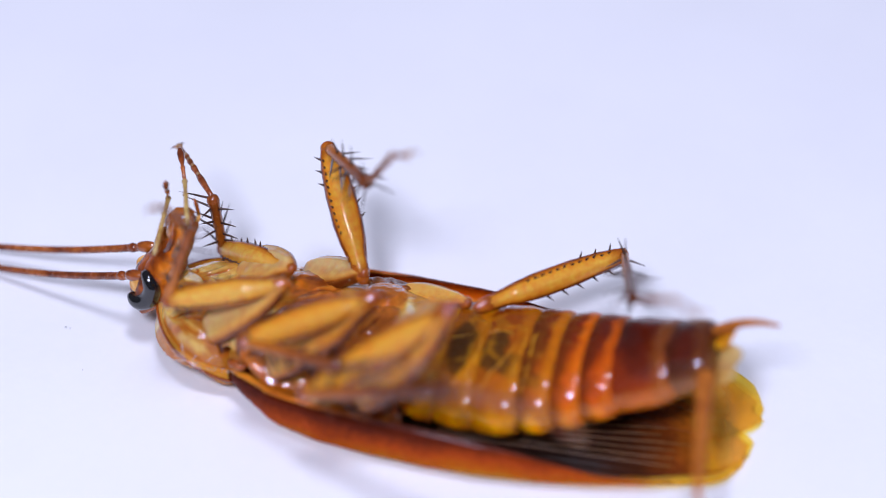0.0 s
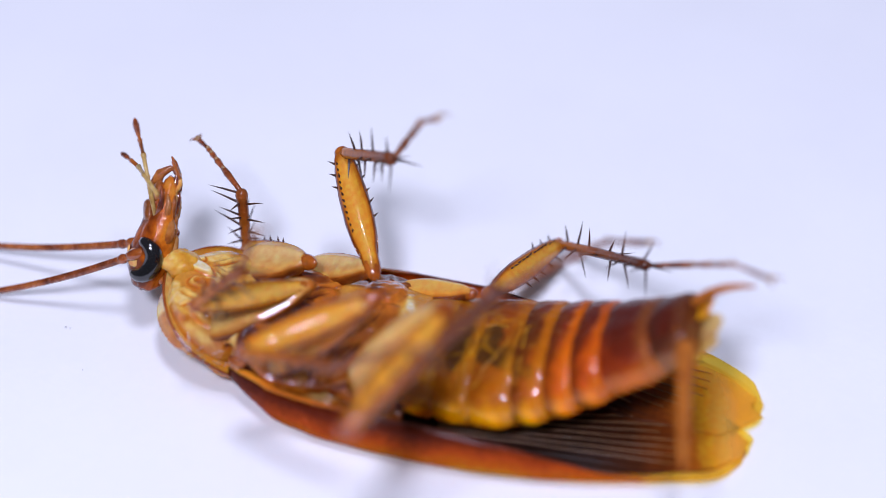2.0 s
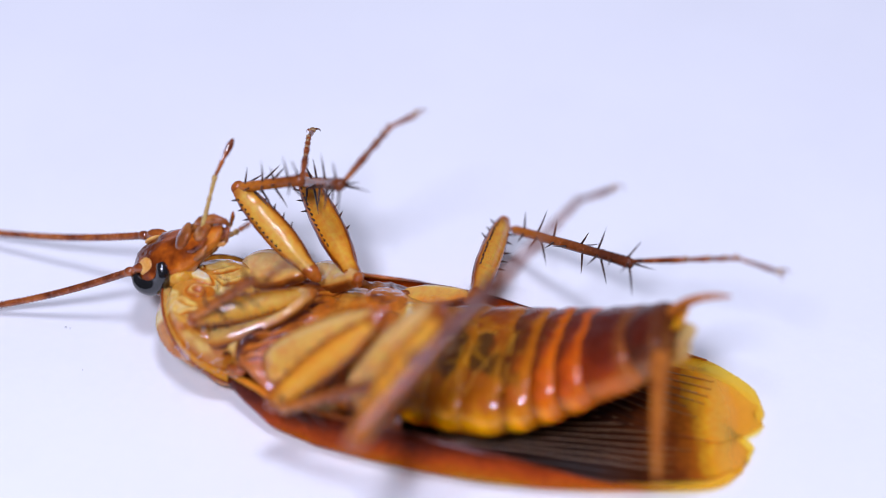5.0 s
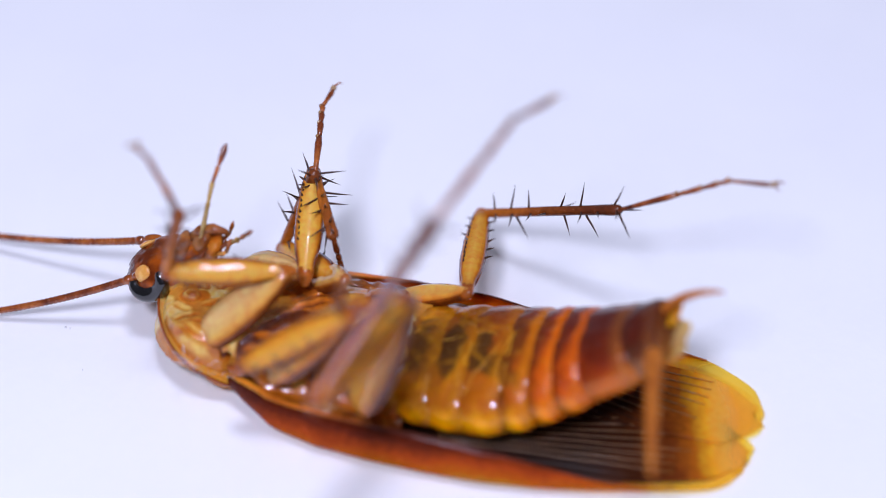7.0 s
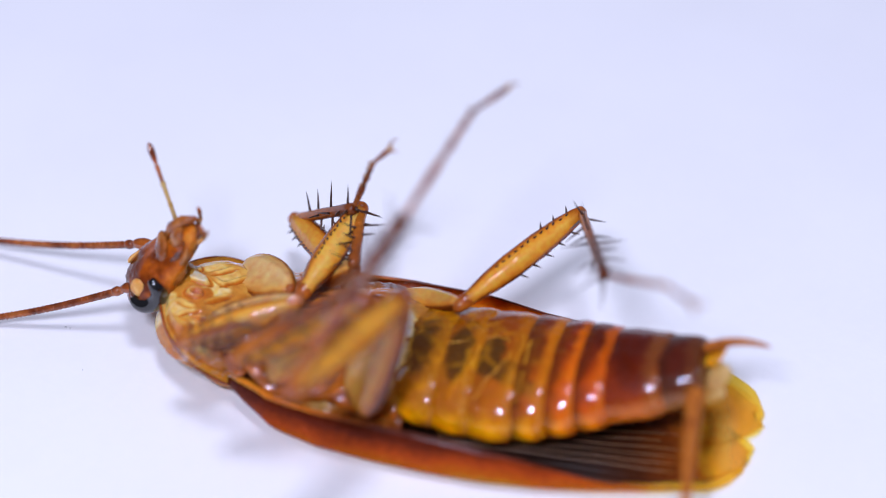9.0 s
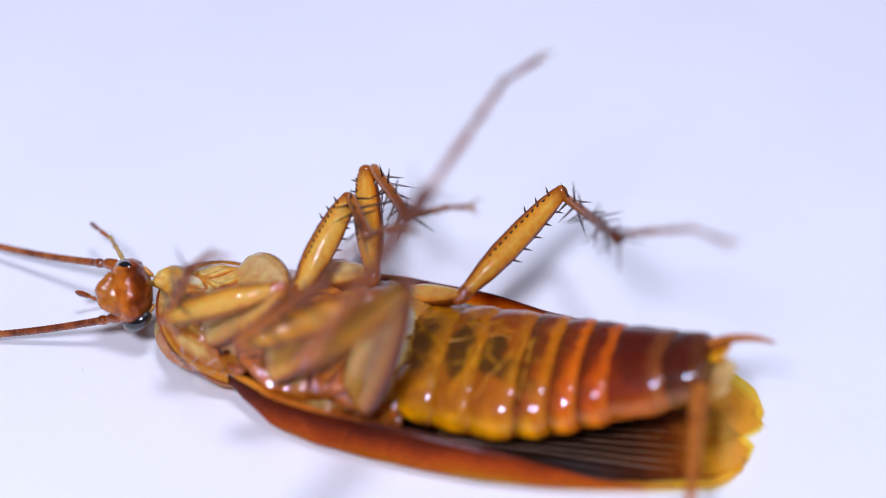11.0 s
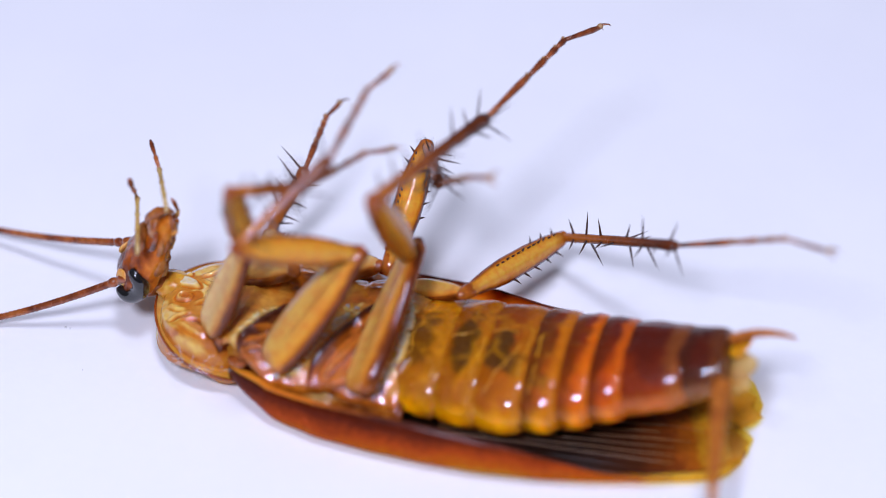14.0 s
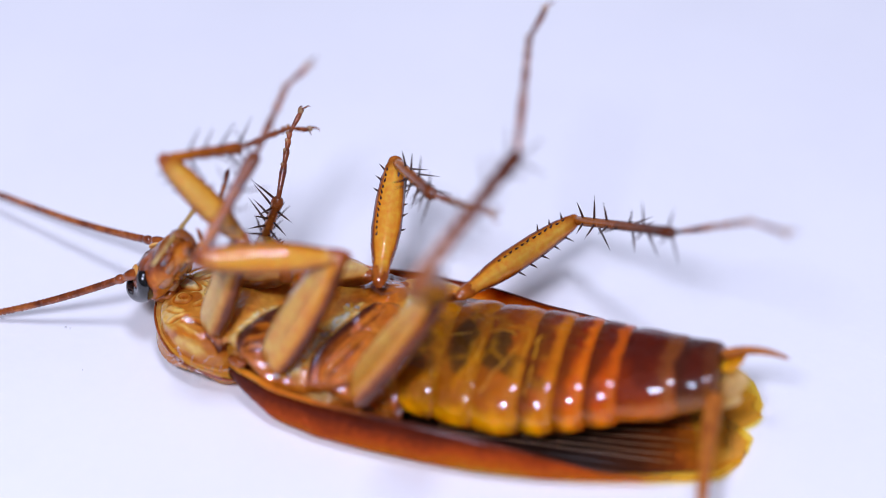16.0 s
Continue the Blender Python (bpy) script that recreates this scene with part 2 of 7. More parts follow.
def belly_skin(name, half, width, near, mid, far, organ, organs, thread, edge, shade, seed):
    """Thin clear belly plate. near, mid, far: pigment from side to side; organ: what shows through it, organs: (x, y, half x, half y, share); shade: share of the dark fore part;
    thread: share of the yellow net of air tubes; edge: colour of the hind edge. Places in millimetres on the plate."""
    m = bpy.data.materials.new(name)
    m.use_nodes = True
    nt = m.node_tree
    b = nt.nodes["Principled BSDF"]
    tc = nt.nodes.new("ShaderNodeTexCoord")
    mm = nt.nodes.new("ShaderNodeVectorMath")
    mm.operation = "MULTIPLY"
    mm.inputs[1].default_value = (1000, 1000, 1000)
    nt.links.new(tc.outputs["Object"], mm.inputs[0])
    moved = nt.nodes.new("ShaderNodeVectorMath")
    moved.operation = "ADD"
    moved.inputs[1].default_value = (seed * 3.7, seed * 1.9, seed * 5.3)
    nt.links.new(mm.outputs[0], moved.inputs[0])

    def cloud(scale, detail=3):
        n = nt.nodes.new("ShaderNodeTexNoise")
        n.inputs["Scale"].default_value, n.inputs["Detail"].default_value = scale, detail
        nt.links.new(moved.outputs[0], n.inputs["Vector"])
        return knit(nt, "SUBTRACT", n.outputs["Fac"], 0.5)

    big, medium, fine = cloud(0.55), cloud(1.5), cloud(5.0, 5)
    sep = nt.nodes.new("ShaderNodeSeparateXYZ")
    nt.links.new(mm.outputs[0], sep.inputs[0])
    x = knit(nt, "MULTIPLY_ADD", medium, 0.8, sep.outputs[0])
    y = knit(nt, "MULTIPLY_ADD", big, 3.0, sep.outputs[1])
    y = knit(nt, "MULTIPLY_ADD", medium, 1.2, y)
    low = knit(nt, "MULTIPLY_ADD", medium, 1.0, sep.outputs[2])
    colour = blend(nt, soft_step(nt, low, -0.2, 1.0), near, mid)
    colour = blend(nt, soft_step(nt, y, -0.60 * width, 0.20 * width), colour, far)
    for cx, cy, ax, ay, share in organs:
        dx = knit(nt, "DIVIDE", knit(nt, "SUBTRACT", x, cx), ax)
        dy = knit(nt, "DIVIDE", knit(nt, "SUBTRACT", y, cy), ay)
        d = knit(nt, "MULTIPLY_ADD", dx, dx, knit(nt, "MULTIPLY", dy, dy))
        colour = blend(nt, knit(nt, "SUBTRACT", share, soft_step(nt, d, 0.45, 1.25, share)), colour, organ)
    if thread:
        vo = nt.nodes.new("ShaderNodeTexVoronoi")
        vo.feature = "DISTANCE_TO_EDGE"
        vo.inputs["Scale"].default_value = 0.36
        wob = nt.nodes.new("ShaderNodeVectorMath")
        wob.operation = "ADD"
        nt.links.new(moved.outputs[0], wob.inputs[0])
        nt.links.new(medium, wob.inputs[1])
        nt.links.new(wob.outputs[0], vo.inputs["Vector"])
        line = knit(nt, "SUBTRACT", thread, soft_step(nt, vo.outputs["Distance"], 0.01, 0.12, thread))
        line = knit(nt, "MULTIPLY", line, soft_step(nt, big, -0.12, 0.10))
        colour = blend(nt, line, colour, (0.80, 0.33, 0.006))
    colour = blend(nt, soft_step(nt, x, half * 0.25, half * 0.7, 0.4 if shade < 0.5 else 0.8), colour, edge)
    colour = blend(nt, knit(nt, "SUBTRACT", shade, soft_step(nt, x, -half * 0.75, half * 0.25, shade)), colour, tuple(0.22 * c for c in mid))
    over = nt.nodes.new("ShaderNodeMix")
    over.data_type, over.blend_type = "RGBA", "OVERLAY"
    over.inputs[0].default_value = 0.5
    nt.links.new(colour, over.inputs[6])
    nt.links.new(knit(nt, "ADD", knit(nt, "MULTIPLY_ADD", fine, 0.8, 0.5), knit(nt, "MULTIPLY", medium, 0.6)), over.inputs[7])
    nt.links.new(over.outputs[2], b.inputs["Base Color"])
    bp = nt.nodes.new("ShaderNodeBump")
    bp.inputs["Strength"].default_value, bp.inputs["Distance"].default_value = 0.8, 0.30 * MM
    nt.links.new(knit(nt, "MULTIPLY_ADD", fine, 0.25, medium), bp.inputs["Height"])
    nt.links.new(bp.outputs["Normal"], b.inputs["Normal"])
    nt.links.new(knit(nt, "MULTIPLY_ADD", fine, 0.2, 0.3), b.inputs["Roughness"])
    b.inputs["Subsurface Weight"].default_value = 0.35
    b.inputs["Subsurface Radius"].default_value = (1.0, 0.5, 0.1)
    b.inputs["Subsurface Scale"].default_value = 0.0006
    b.inputs["Coat Weight"].default_value = 0.7
    b.inputs["Coat Roughness"].default_value = 0.05
    b.inputs["Specular IOR Level"].default_value = 0.06
    return m


YELLOW, OLIVE, DEEP = (1.0, 0.42, 0.001), (0.080, 0.030, 0.003), (0.095, 0.008, 0.002)
AIR = shader("yellow_air_tube", [(0.56, 0.20, 0.004), (0.72, 0.31, 0.008), (0.82, 0.42, 0.03)], rough=0.35, scale=700, trans=0.2, coat=0.2)
SEAM = shader("pale_ring_edge", [(0.42, 0.11, 0.012), (0.62, 0.22, 0.03), (0.74, 0.36, 0.09)], rough=0.25, scale=900, coat=0.4, trans=0.2)
# darkens with height: the wall's shade and the paper's bounce, put into the colour
WING = graded("red_brown_wing", [(0.0, (0.030, 0.005, 0.002)), (0.3, (0.17, 0.020, 0.004)), (0.55, (0.55, 0.075, 0.006)), (0.74, (0.86, 0.23, 0.008)), (0.84, (1.0, 0.66, 0.07)), (0.97, (1.0, 0.84, 0.28))],
              along=(0.004, 0.05, -0.27), bias=0.60, tip=(13.0, 0.09), clear=0.85, fold_y=True, noise_amp=0.2, noise_scale=260, rough=0.22, trans=0.4, spec=0.14)
HINDWING = graded("dark_hindwing", [(0.0, (0.016, 0.006, 0.003)), (0.3, (0.060, 0.015, 0.004)), (0.5, (0.22, 0.046, 0.006)), (0.64, (0.50, 0.130, 0.008)), (0.75, (0.98, 0.56, 0.03)), (0.84, (1.0, 0.75, 0.13)), (0.96, (1.0, 0.88, 0.36))],
                  along=(0.009, 0.035, 0), bias=0.10, tip=(10.8, 0.083), clear=0.92, noise_amp=0.12, noise_scale=300, rough=0.34, coat=0.0, spec=0.12, trans=0.2)
# fine veins; the glint along the pleats is put into their lighter colour
VEIN_GLINT = graded("glinting_wing_vein", [(0.1, (0.11, 0.060, 0.028)), (0.5, (0.24, 0.11, 0.035)), (0.9, (0.52, 0.19, 0.02))], along=(0, 0, 0), bias=0.3, tip=(10, 0.06), noise_amp=0.25, rough=0.3, spec=0.5)
EDGE_VEIN = graded("wing_edge", [(0.10, (0.82, 0.30, 0.02)), (0.30, (0.62, 0.15, 0.010)), (0.42, (0.12, 0.018, 0.004)), (0.82, (0.10, 0.014, 0.003)), (1.0, (0.62, 0.19, 0.02))],
                   along=(0.03, 0, 0), bias=0.5, noise_amp=0.12, rough=0.3, spec=0.2, coat=0.1, trans=0.2)
FILM = graded("whitish_clear_flap", [(0.1, (0.88, 0.80, 0.62)), (0.6, (0.86, 0.76, 0.52)), (0.95, (0.86, 0.60, 0.16))], along=(-0.12, 0, 0), bias=0.95, noise_amp=0.3, noise_scale=500, clear=0.8, rough=0.3, trans=0.6, coat=0.3)
LOBE = shader("yellow_tail_lobe", [(0.80, 0.34, 0.008), (0.90, 0.48, 0.02)], rough=0.25, scale=500, trans=0.4, coat=0.4, sss=0.2)
MEMBRANE = shader("grey_membrane", [(0.50, 0.42, 0.38), (0.68, 0.62, 0.60), (0.78, 0.74, 0.73)], rough=0.2, scale=900, trans=0.3, coat=0.3, bump=0.6, bump_scale=1500)
CERCUS = shader("orange_brown_feeler", [(0.30, 0.07, 0.010), (0.50, 0.15, 0.018), (0.60, 0.22, 0.04)], rough=0.5, scale=700, spec=0.2, trans=0.2)
DUST = shader("grey_dust", [(0.25, 0.24, 0.24), (0.5, 0.5, 0.5)], rough=0.8, scale=900)
LINT = shader("white_lint", [(0.7, 0.7, 0.7), (0.8, 0.8, 0.8)], rough=0.7, scale=900)


# ---- mesh helpers ----
def part(name, bm, material, parent, label="", smooth=True):
    """Links a bmesh laid out in millimetres as one mesh object under a thing or part."""
    bmesh.ops.recalc_face_normals(bm, faces=bm.faces)
    for v in bm.verts:
        v.co *= MM
    me = bpy.data.meshes.new(name)
    bm.to_mesh(me)
    bm.free()
    for p in me.polygons:
        p.use_smooth = smooth
    for mat in (material if isinstance(material, (list, tuple)) else [material]):
        me.materials.append(mat)
    ob = new(name, me)
    if parent:
        ob.parent = parent
    if label:
        ob["label"] = label
    return ob


def at(x, y, z, rx=0, ry=0, rz=0):
    return pose(x * MM, y * MM, z * MM, rx, ry, rz)


def loft(bm, rings, cap=True):
    """Skins rings of equal length."""
    vs = [[bm.verts.new(p) for p in r] for r in rings]
    n = len(vs[0])
    for a, b in zip(vs, vs[1:]):
        for i in range(n):
            bm.faces.new((a[i], a[(i + 1) % n], b[(i + 1) % n], b[i]))
    if cap:
        bm.faces.new(vs[0][::-1])
        bm.faces.new(vs[-1])
    return bm


def ring(cx, cy, cz, a, b, n=16, power=1.0):
    """An oval of half widths a (x) and b (y) at height cz."""
    out = []
    for i in range(n):
        t = 2 * math.pi * i / n
        c, s = math.cos(t), math.sin(t)
        out.append(Vector((cx + a * math.copysign(abs(c) ** power, c), cy + b * math.copysign(abs(s) ** power, s), cz)))
    return out


def limb(profile, n=16, power=1.0):
    """A limb along z from (z, half x, half y, offset x)."""
    return loft(bmesh.new(), [ring(o, 0, z, a, b, n, power) for z, a, b, o in profile])


def tube(points, radii, n=10, bm=None):
    """A tapered tube along points."""
    bm = bm or bmesh.new()
    pts = [Vector(p) for p in points]
    rings, side = [], None
    for i, p in enumerate(pts):
        d = (pts[min(i + 1, len(pts) - 1)] - pts[max(i - 1, 0)]).normalized()
        if side is None:
            side = d.orthogonal().normalized()
        side = (side - d * side.dot(d)).normalized()
        up = d.cross(side)
        rings.append([p + radii[i] * (math.cos(2 * math.pi * k / n) * side + math.sin(2 * math.pi * k / n) * up) for k in range(n)])
    return loft(bm, rings)


def blob(a, b, c, n=20, m=12, rough=0.0, seed=0):
    """A rounded lump with half sizes a, b, c along x, y, z."""
    rings = []
    for j in range(1, m):
        t = math.pi * j / m
        rr = []
        for i in range(n):
            u = 2 * math.pi * i / n
            p = Vector((a * math.sin(t) * math.cos(u), b * math.sin(t) * math.sin(u), -c * math.cos(t)))
            if rough:
                p *= 1 + rough * noise.noise(p * 1.3 + Vector((seed, 0, 0)))
            rr.append(p)
        rings.append(rr)
    return loft(bmesh.new(), rings)


def folded(bm, centre, depth):
    """Soft creases round a centre, and finer wrinkles across them."""
    for v in bm.verts:
        d = math.hypot(v.co.x - centre[0], v.co.y - centre[1])
        n1 = noise.noise(v.co * 0.9)
        crease = 1 - abs(math.sin(2.2 * d + 1.8 * n1)) ** 0.35
        fine = 1 - abs(noise.noise(v.co * 2.4 + Vector((3, 1, 0)))) * 4
        v.co.z += math.copysign(1, v.co.z) * depth * (1.5 * crease * max(0, n1 + 0.4) + 0.5 * max(-0.5, fine))
    return bm


def smooth_rows(profile, count):
    """The rows of a profile on a smooth curve through them."""
    p = np.array(profile, float)
    out = []
    for i in range(count + 1):
        f = i / count * (len(p) - 1)
        k = min(int(f), len(p) - 2)
        u = f - k
        a, b, c, d = p[max(k - 1, 0)], p[k], p[k + 1], p[min(k + 2, len(p) - 1)]
        q = 0.5 * (2 * b + (c - a) * u + (2 * a - 5 * b + 4 * c - d) * u * u + (3 * b - a - 3 * c + d) * u ** 3)
        q[1:3] = np.maximum(q[1:3], 0.05)
        out.append(tuple(q))
    return out


def horn(profile, n=36, power=0.8, ridges=(), count=40, both=False, rough=0.0, seed=0):
    """A horny limb along z like limb(), smooth along its length, with ridges (place, width, height) on its outer face and the measures "across" and "along"."""
    bm = bmesh.new()
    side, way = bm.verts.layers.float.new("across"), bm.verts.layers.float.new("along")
    rows = smooth_rows(profile, count)
    z0, z1 = rows[0][0], rows[-1][0]
    vs = []
    for z, a, b, o in rows:
        f = (z - z0) / (z1 - z0)
        line = []
        for i in range(n):
            t = 2 * math.pi * i / n
            c, s = math.cos(t), math.sin(t)
            q = math.copysign(abs(s) ** power, s)
            x = a * math.copysign(abs(c) ** power, c)
            if c > 0 or both:
                x += math.copysign(sum(h * math.exp(-((q - m) / w) ** 2) for m, w, h in ridges) * math.sin(math.pi * min(1, max(0, f))) ** 0.5 * min(1, 3 * abs(c)), c)
            co = Vector((o + x, b * q, z))
            if rough:
                co += Vector((rough, rough * 0.6, 0)) * noise.noise(co * 1.4 + Vector((seed, 0, 0)))
            v = bm.verts.new(co)
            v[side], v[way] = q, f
            line.append(v)
        vs.append(line)
    for a, b in zip(vs, vs[1:]):
        for i in range(n):
            bm.faces.new((a[i], a[(i + 1) % n], b[(i + 1) % n], b[i]))
    bm.faces.new(vs[0][::-1])
    bm.faces.new(vs[-1])
    return bm


def spine_mesh(length, r=0.085):
    bm = bmesh.new()
    loft(bm, [ring(0, 0, 0, r, r, 6), ring(0.02 * length, 0, 0.5 * length, r * 0.7, r * 0.7, 6), ring(0.06 * length, 0, length, r * 0.08, r * 0.08, 6)])
    for v in bm.verts:
        v.co *= MM
    me = bpy.data.meshes.new("spine")
    bm.to_mesh(me)
    bm.free()
    me.materials.append(SPINE)
    return me


def sample(table, x):
    """Linear look-up in (x, value) pairs."""
    if x <= table[0][0]:
        return table[0][1]
    for (x0, y0), (x1, y1) in zip(table, table[1:]):
        if x <= x1:
            return y0 + (y1 - y0) * (x - x0) / (x1 - x0)
    return table[-1][1]


# ---- the paper ----
def build_paper():
    bm = bmesh.new()
    n = 40
    grid = []
    for i in range(n + 1):
        row = []
        for j in range(n + 1):
            x, y = (i / n - 0.5) * 1000, (j / n - 0.5) * 1000
            row.append(bm.verts.new((x, y, 0)))
        grid.append(row)
    for i in range(n):
        for j in range(n):
            bm.faces.new((grid[i][j], grid[i + 1][j], grid[i + 1][j + 1], grid[i][j + 1]))
    ob = part("ground", bm, PAPER, None)
    return tagged(ob, "plain matte white paper sheet under the insect", "paper", kind="structure")


build_paper()

# ---- the cockroach ----
roach = tagged(new("cockroach"), "live amber-brown cockroach lying on its back, legs kicking", "cockroach")
roach.matrix_world = at(0, -6.9, 0, 0, 0, -15)


# wing outlines: x, half width, for the near (-1) and the far (1) wing, and the height of the turned-up edge
OUTER = {-1: [(-12.8, 4.6), (-11.5, 5.55), (-9.3, 6.8), (-6.1, 7.6), (-2.8, 7.9), (0.8, 8.0), (4.3, 7.92), (7.7, 7.5), (11, 6.85), (14.4, 5.95), (17.6, 4.8), (18.8, 3.9), (19.5, 2.6), (19.8, 1.2)],
         1: [(-12.8, 4.4), (-11.6, 5.6), (-10, 6.2), (-8, 6.8), (-4, 7.3), (2, 7.4), (8, 7.1), (12, 6.6), (16, 5.8), (18, 4.9), (19.4, 3.8), (20.2, 2.2), (20.4, 0.6)]}
EDGE = {-1: [(-12.8, 2.0), (-10.5, 2.5), (-8.5, 2.6), (-6, 2.8), (-3, 2.9), (0, 2.95), (3, 2.8), (6, 2.4), (9, 1.75), (11.5, 1.15), (14, 0.8), (17, 0.55), (20.4, 0.3)],
        1: [(-12.8, 2.2), (-11.2, 3.0), (-8.5, 3.1), (-6, 2.9), (-3, 2.7), (2, 2.4), (9, 1.9), (14, 1.4), (17, 0.9), (20.4, 0.4)]}


def body_ring(x, w, lo, hi, n=24, power=0.8):
    mid, h = (lo + hi) / 2, (hi - lo) / 2
    return [Vector((x, p.x, mid + p.y)) for p in ring(0, 0, 0, w, h, n, power)]


def crest(x, y, pts, width):
    """How near a place is to a curved line, 1 on it and 0 far off, thinning out at both ends."""
    best, share = 9.0, 0.0
    for k, ((ax, ay), (bx, by)) in enumerate(zip(pts, pts[1:])):
        dx, dy = bx - ax, by - ay
        u = max(0.0, min(1.0, ((x - ax) * dx + (y - ay) * dy) / (dx * dx + dy * dy)))
        d = math.hypot(x - ax - u * dx, y - ay - u * dy)
        if d < best:
            best, share = d, (k + u) / (len(pts) - 1)
    ends = min(1.0, 0.35 + 3 * min(share, 1 - share))
    return math.exp(-(best / (width * ends)) ** 2) * ends


def inside(x, y, cx, cy, a, b, turn=0.0):
    """Soft oval patch: 1 in its middle, 0 outside."""
    c, s = math.cos(radians(turn)), math.sin(radians(turn))
    u, v = ((x - cx) * c + (y - cy) * s) / a, ((y - cy) * c - (x - cx) * s) / b
    d = math.hypot(u, v)
    return max(0.0, min(1.0, (1.15 - d) / 0.3))


def wrinkle(x, y, size, seed):
    """Sharp-crested crumple."""
    return 1 - 2.6 * abs(noise.noise(Vector((x / size, y / size, seed))))


def mixed(a, b, f):
    return a + (b - a) * max(0.0, min(1.0, f))


def relief(x0, x1, y0, y1, step, shape):
    """Skin with folds and horny plates: shape(x, y) gives the height and the tone of its colour, from dark to pale, or
    nothing beyond the edge.
    """
    bm = bmesh.new()
    tone = bm.verts.layers.float.new("tone")
    nx, ny = int((x1 - x0) / step), int((y1 - y0) / step)
    grid = []
    for i in range(nx + 1):
        line = []
        for j in range(ny + 1):
            x, y = x0 + step * i, y0 + step * j
            place = shape(x, y)
            v = None
            if place:
                v = bm.verts.new((x, y, place[0]))
                v[tone] = place[1]
            line.append(v)
        grid.append(line)
    for p, q in zip(grid, grid[1:]):
        for j in range(ny):
            four = (p[j], q[j], q[j + 1], p[j + 1])
            if None not in four:
                bm.faces.new(four)
    bmesh.ops.delete(bm, geom=[v for v in bm.verts if not v.link_faces], context="VERTS")
    rim = [e for e in bm.edges if e.is_boundary]
    skirt = bmesh.ops.extrude_edge_only(bm, edges=rim)
    for v in skirt["geom"]:
        if isinstance(v, bmesh.types.BMVert):
            v.co.z -= 0.5
    return bm


# lines on the chest: the arched ridges of the middle and hind rings, and the pale skin before them
RIDGE_MID = [(-11.95, -5.0), (-11.7, -4.2), (-11.2, -3.45), (-10.4, -2.2), (-9.4, -1.2), (-8.4, -0.6)]
PALE_MID = [(-12.5, -4.9), (-11.95, -3.6), (-11.2, -2.1), (-10.4, -0.9)]
RIDGE_HIND = [(-7.0, -5.7), (-6.9, -4.7), (-6.3, -3.3), (-5.6, -1.8), (-4.8, -0.3), (-4.3, 0.9)]
PALE_HIND = [(-8.9, -5.6), (-8.1, -4.9), (-7.4, -3.9), (-6.9, -2.8), (-6.2, -1.2), (-5.4, 0.6)]
PALE_BELLY = [(-3.2, -5.6), (-2.6, -4.6), (-2.2, -3.2), (-2.1, -1.4), (-2.3, 0.8), (-2.8, 2.4)]
STREAKS = [([(-6.2, -5.5), (-5.7, -4.6), (-5.0, -3.5), (-4.3, -2.2)], 0.17, 0.34), ([(-6.3, -6.0), (-5.5, -5.7), (-4.6, -5.2), (-4.0, -4.3)], 0.13, 0.24),
           ([(-5.3, -2.2), (-4.6, -1.0), (-4.1, 0.3)], 0.15, 0.25),
           ([(-11.5, -4.7), (-10.8, -4.4), (-9.9, -4.3)], 0.12, 0.20), ([(-11.5, -4.4), (-10.7, -3.7), (-9.8, -3.2)], 0.12, 0.22), ([(-11.2, -3.6), (-10.3, -2.9), (-9.3, -2.3)], 0.13, 0.22),
           ([(-10.2, -1.7), (-9.2, -1.0), (-8.3, -0.1)], 0.13, 0.22), ([(-9.9, -0.4), (-8.8, 0.2), (-7.8, 1.2)], 0.16, 0.22), ([(-8.9, 1.2), (-8.0, 1.8), (-7.0, 2.8)], 0.14, 0.2)]


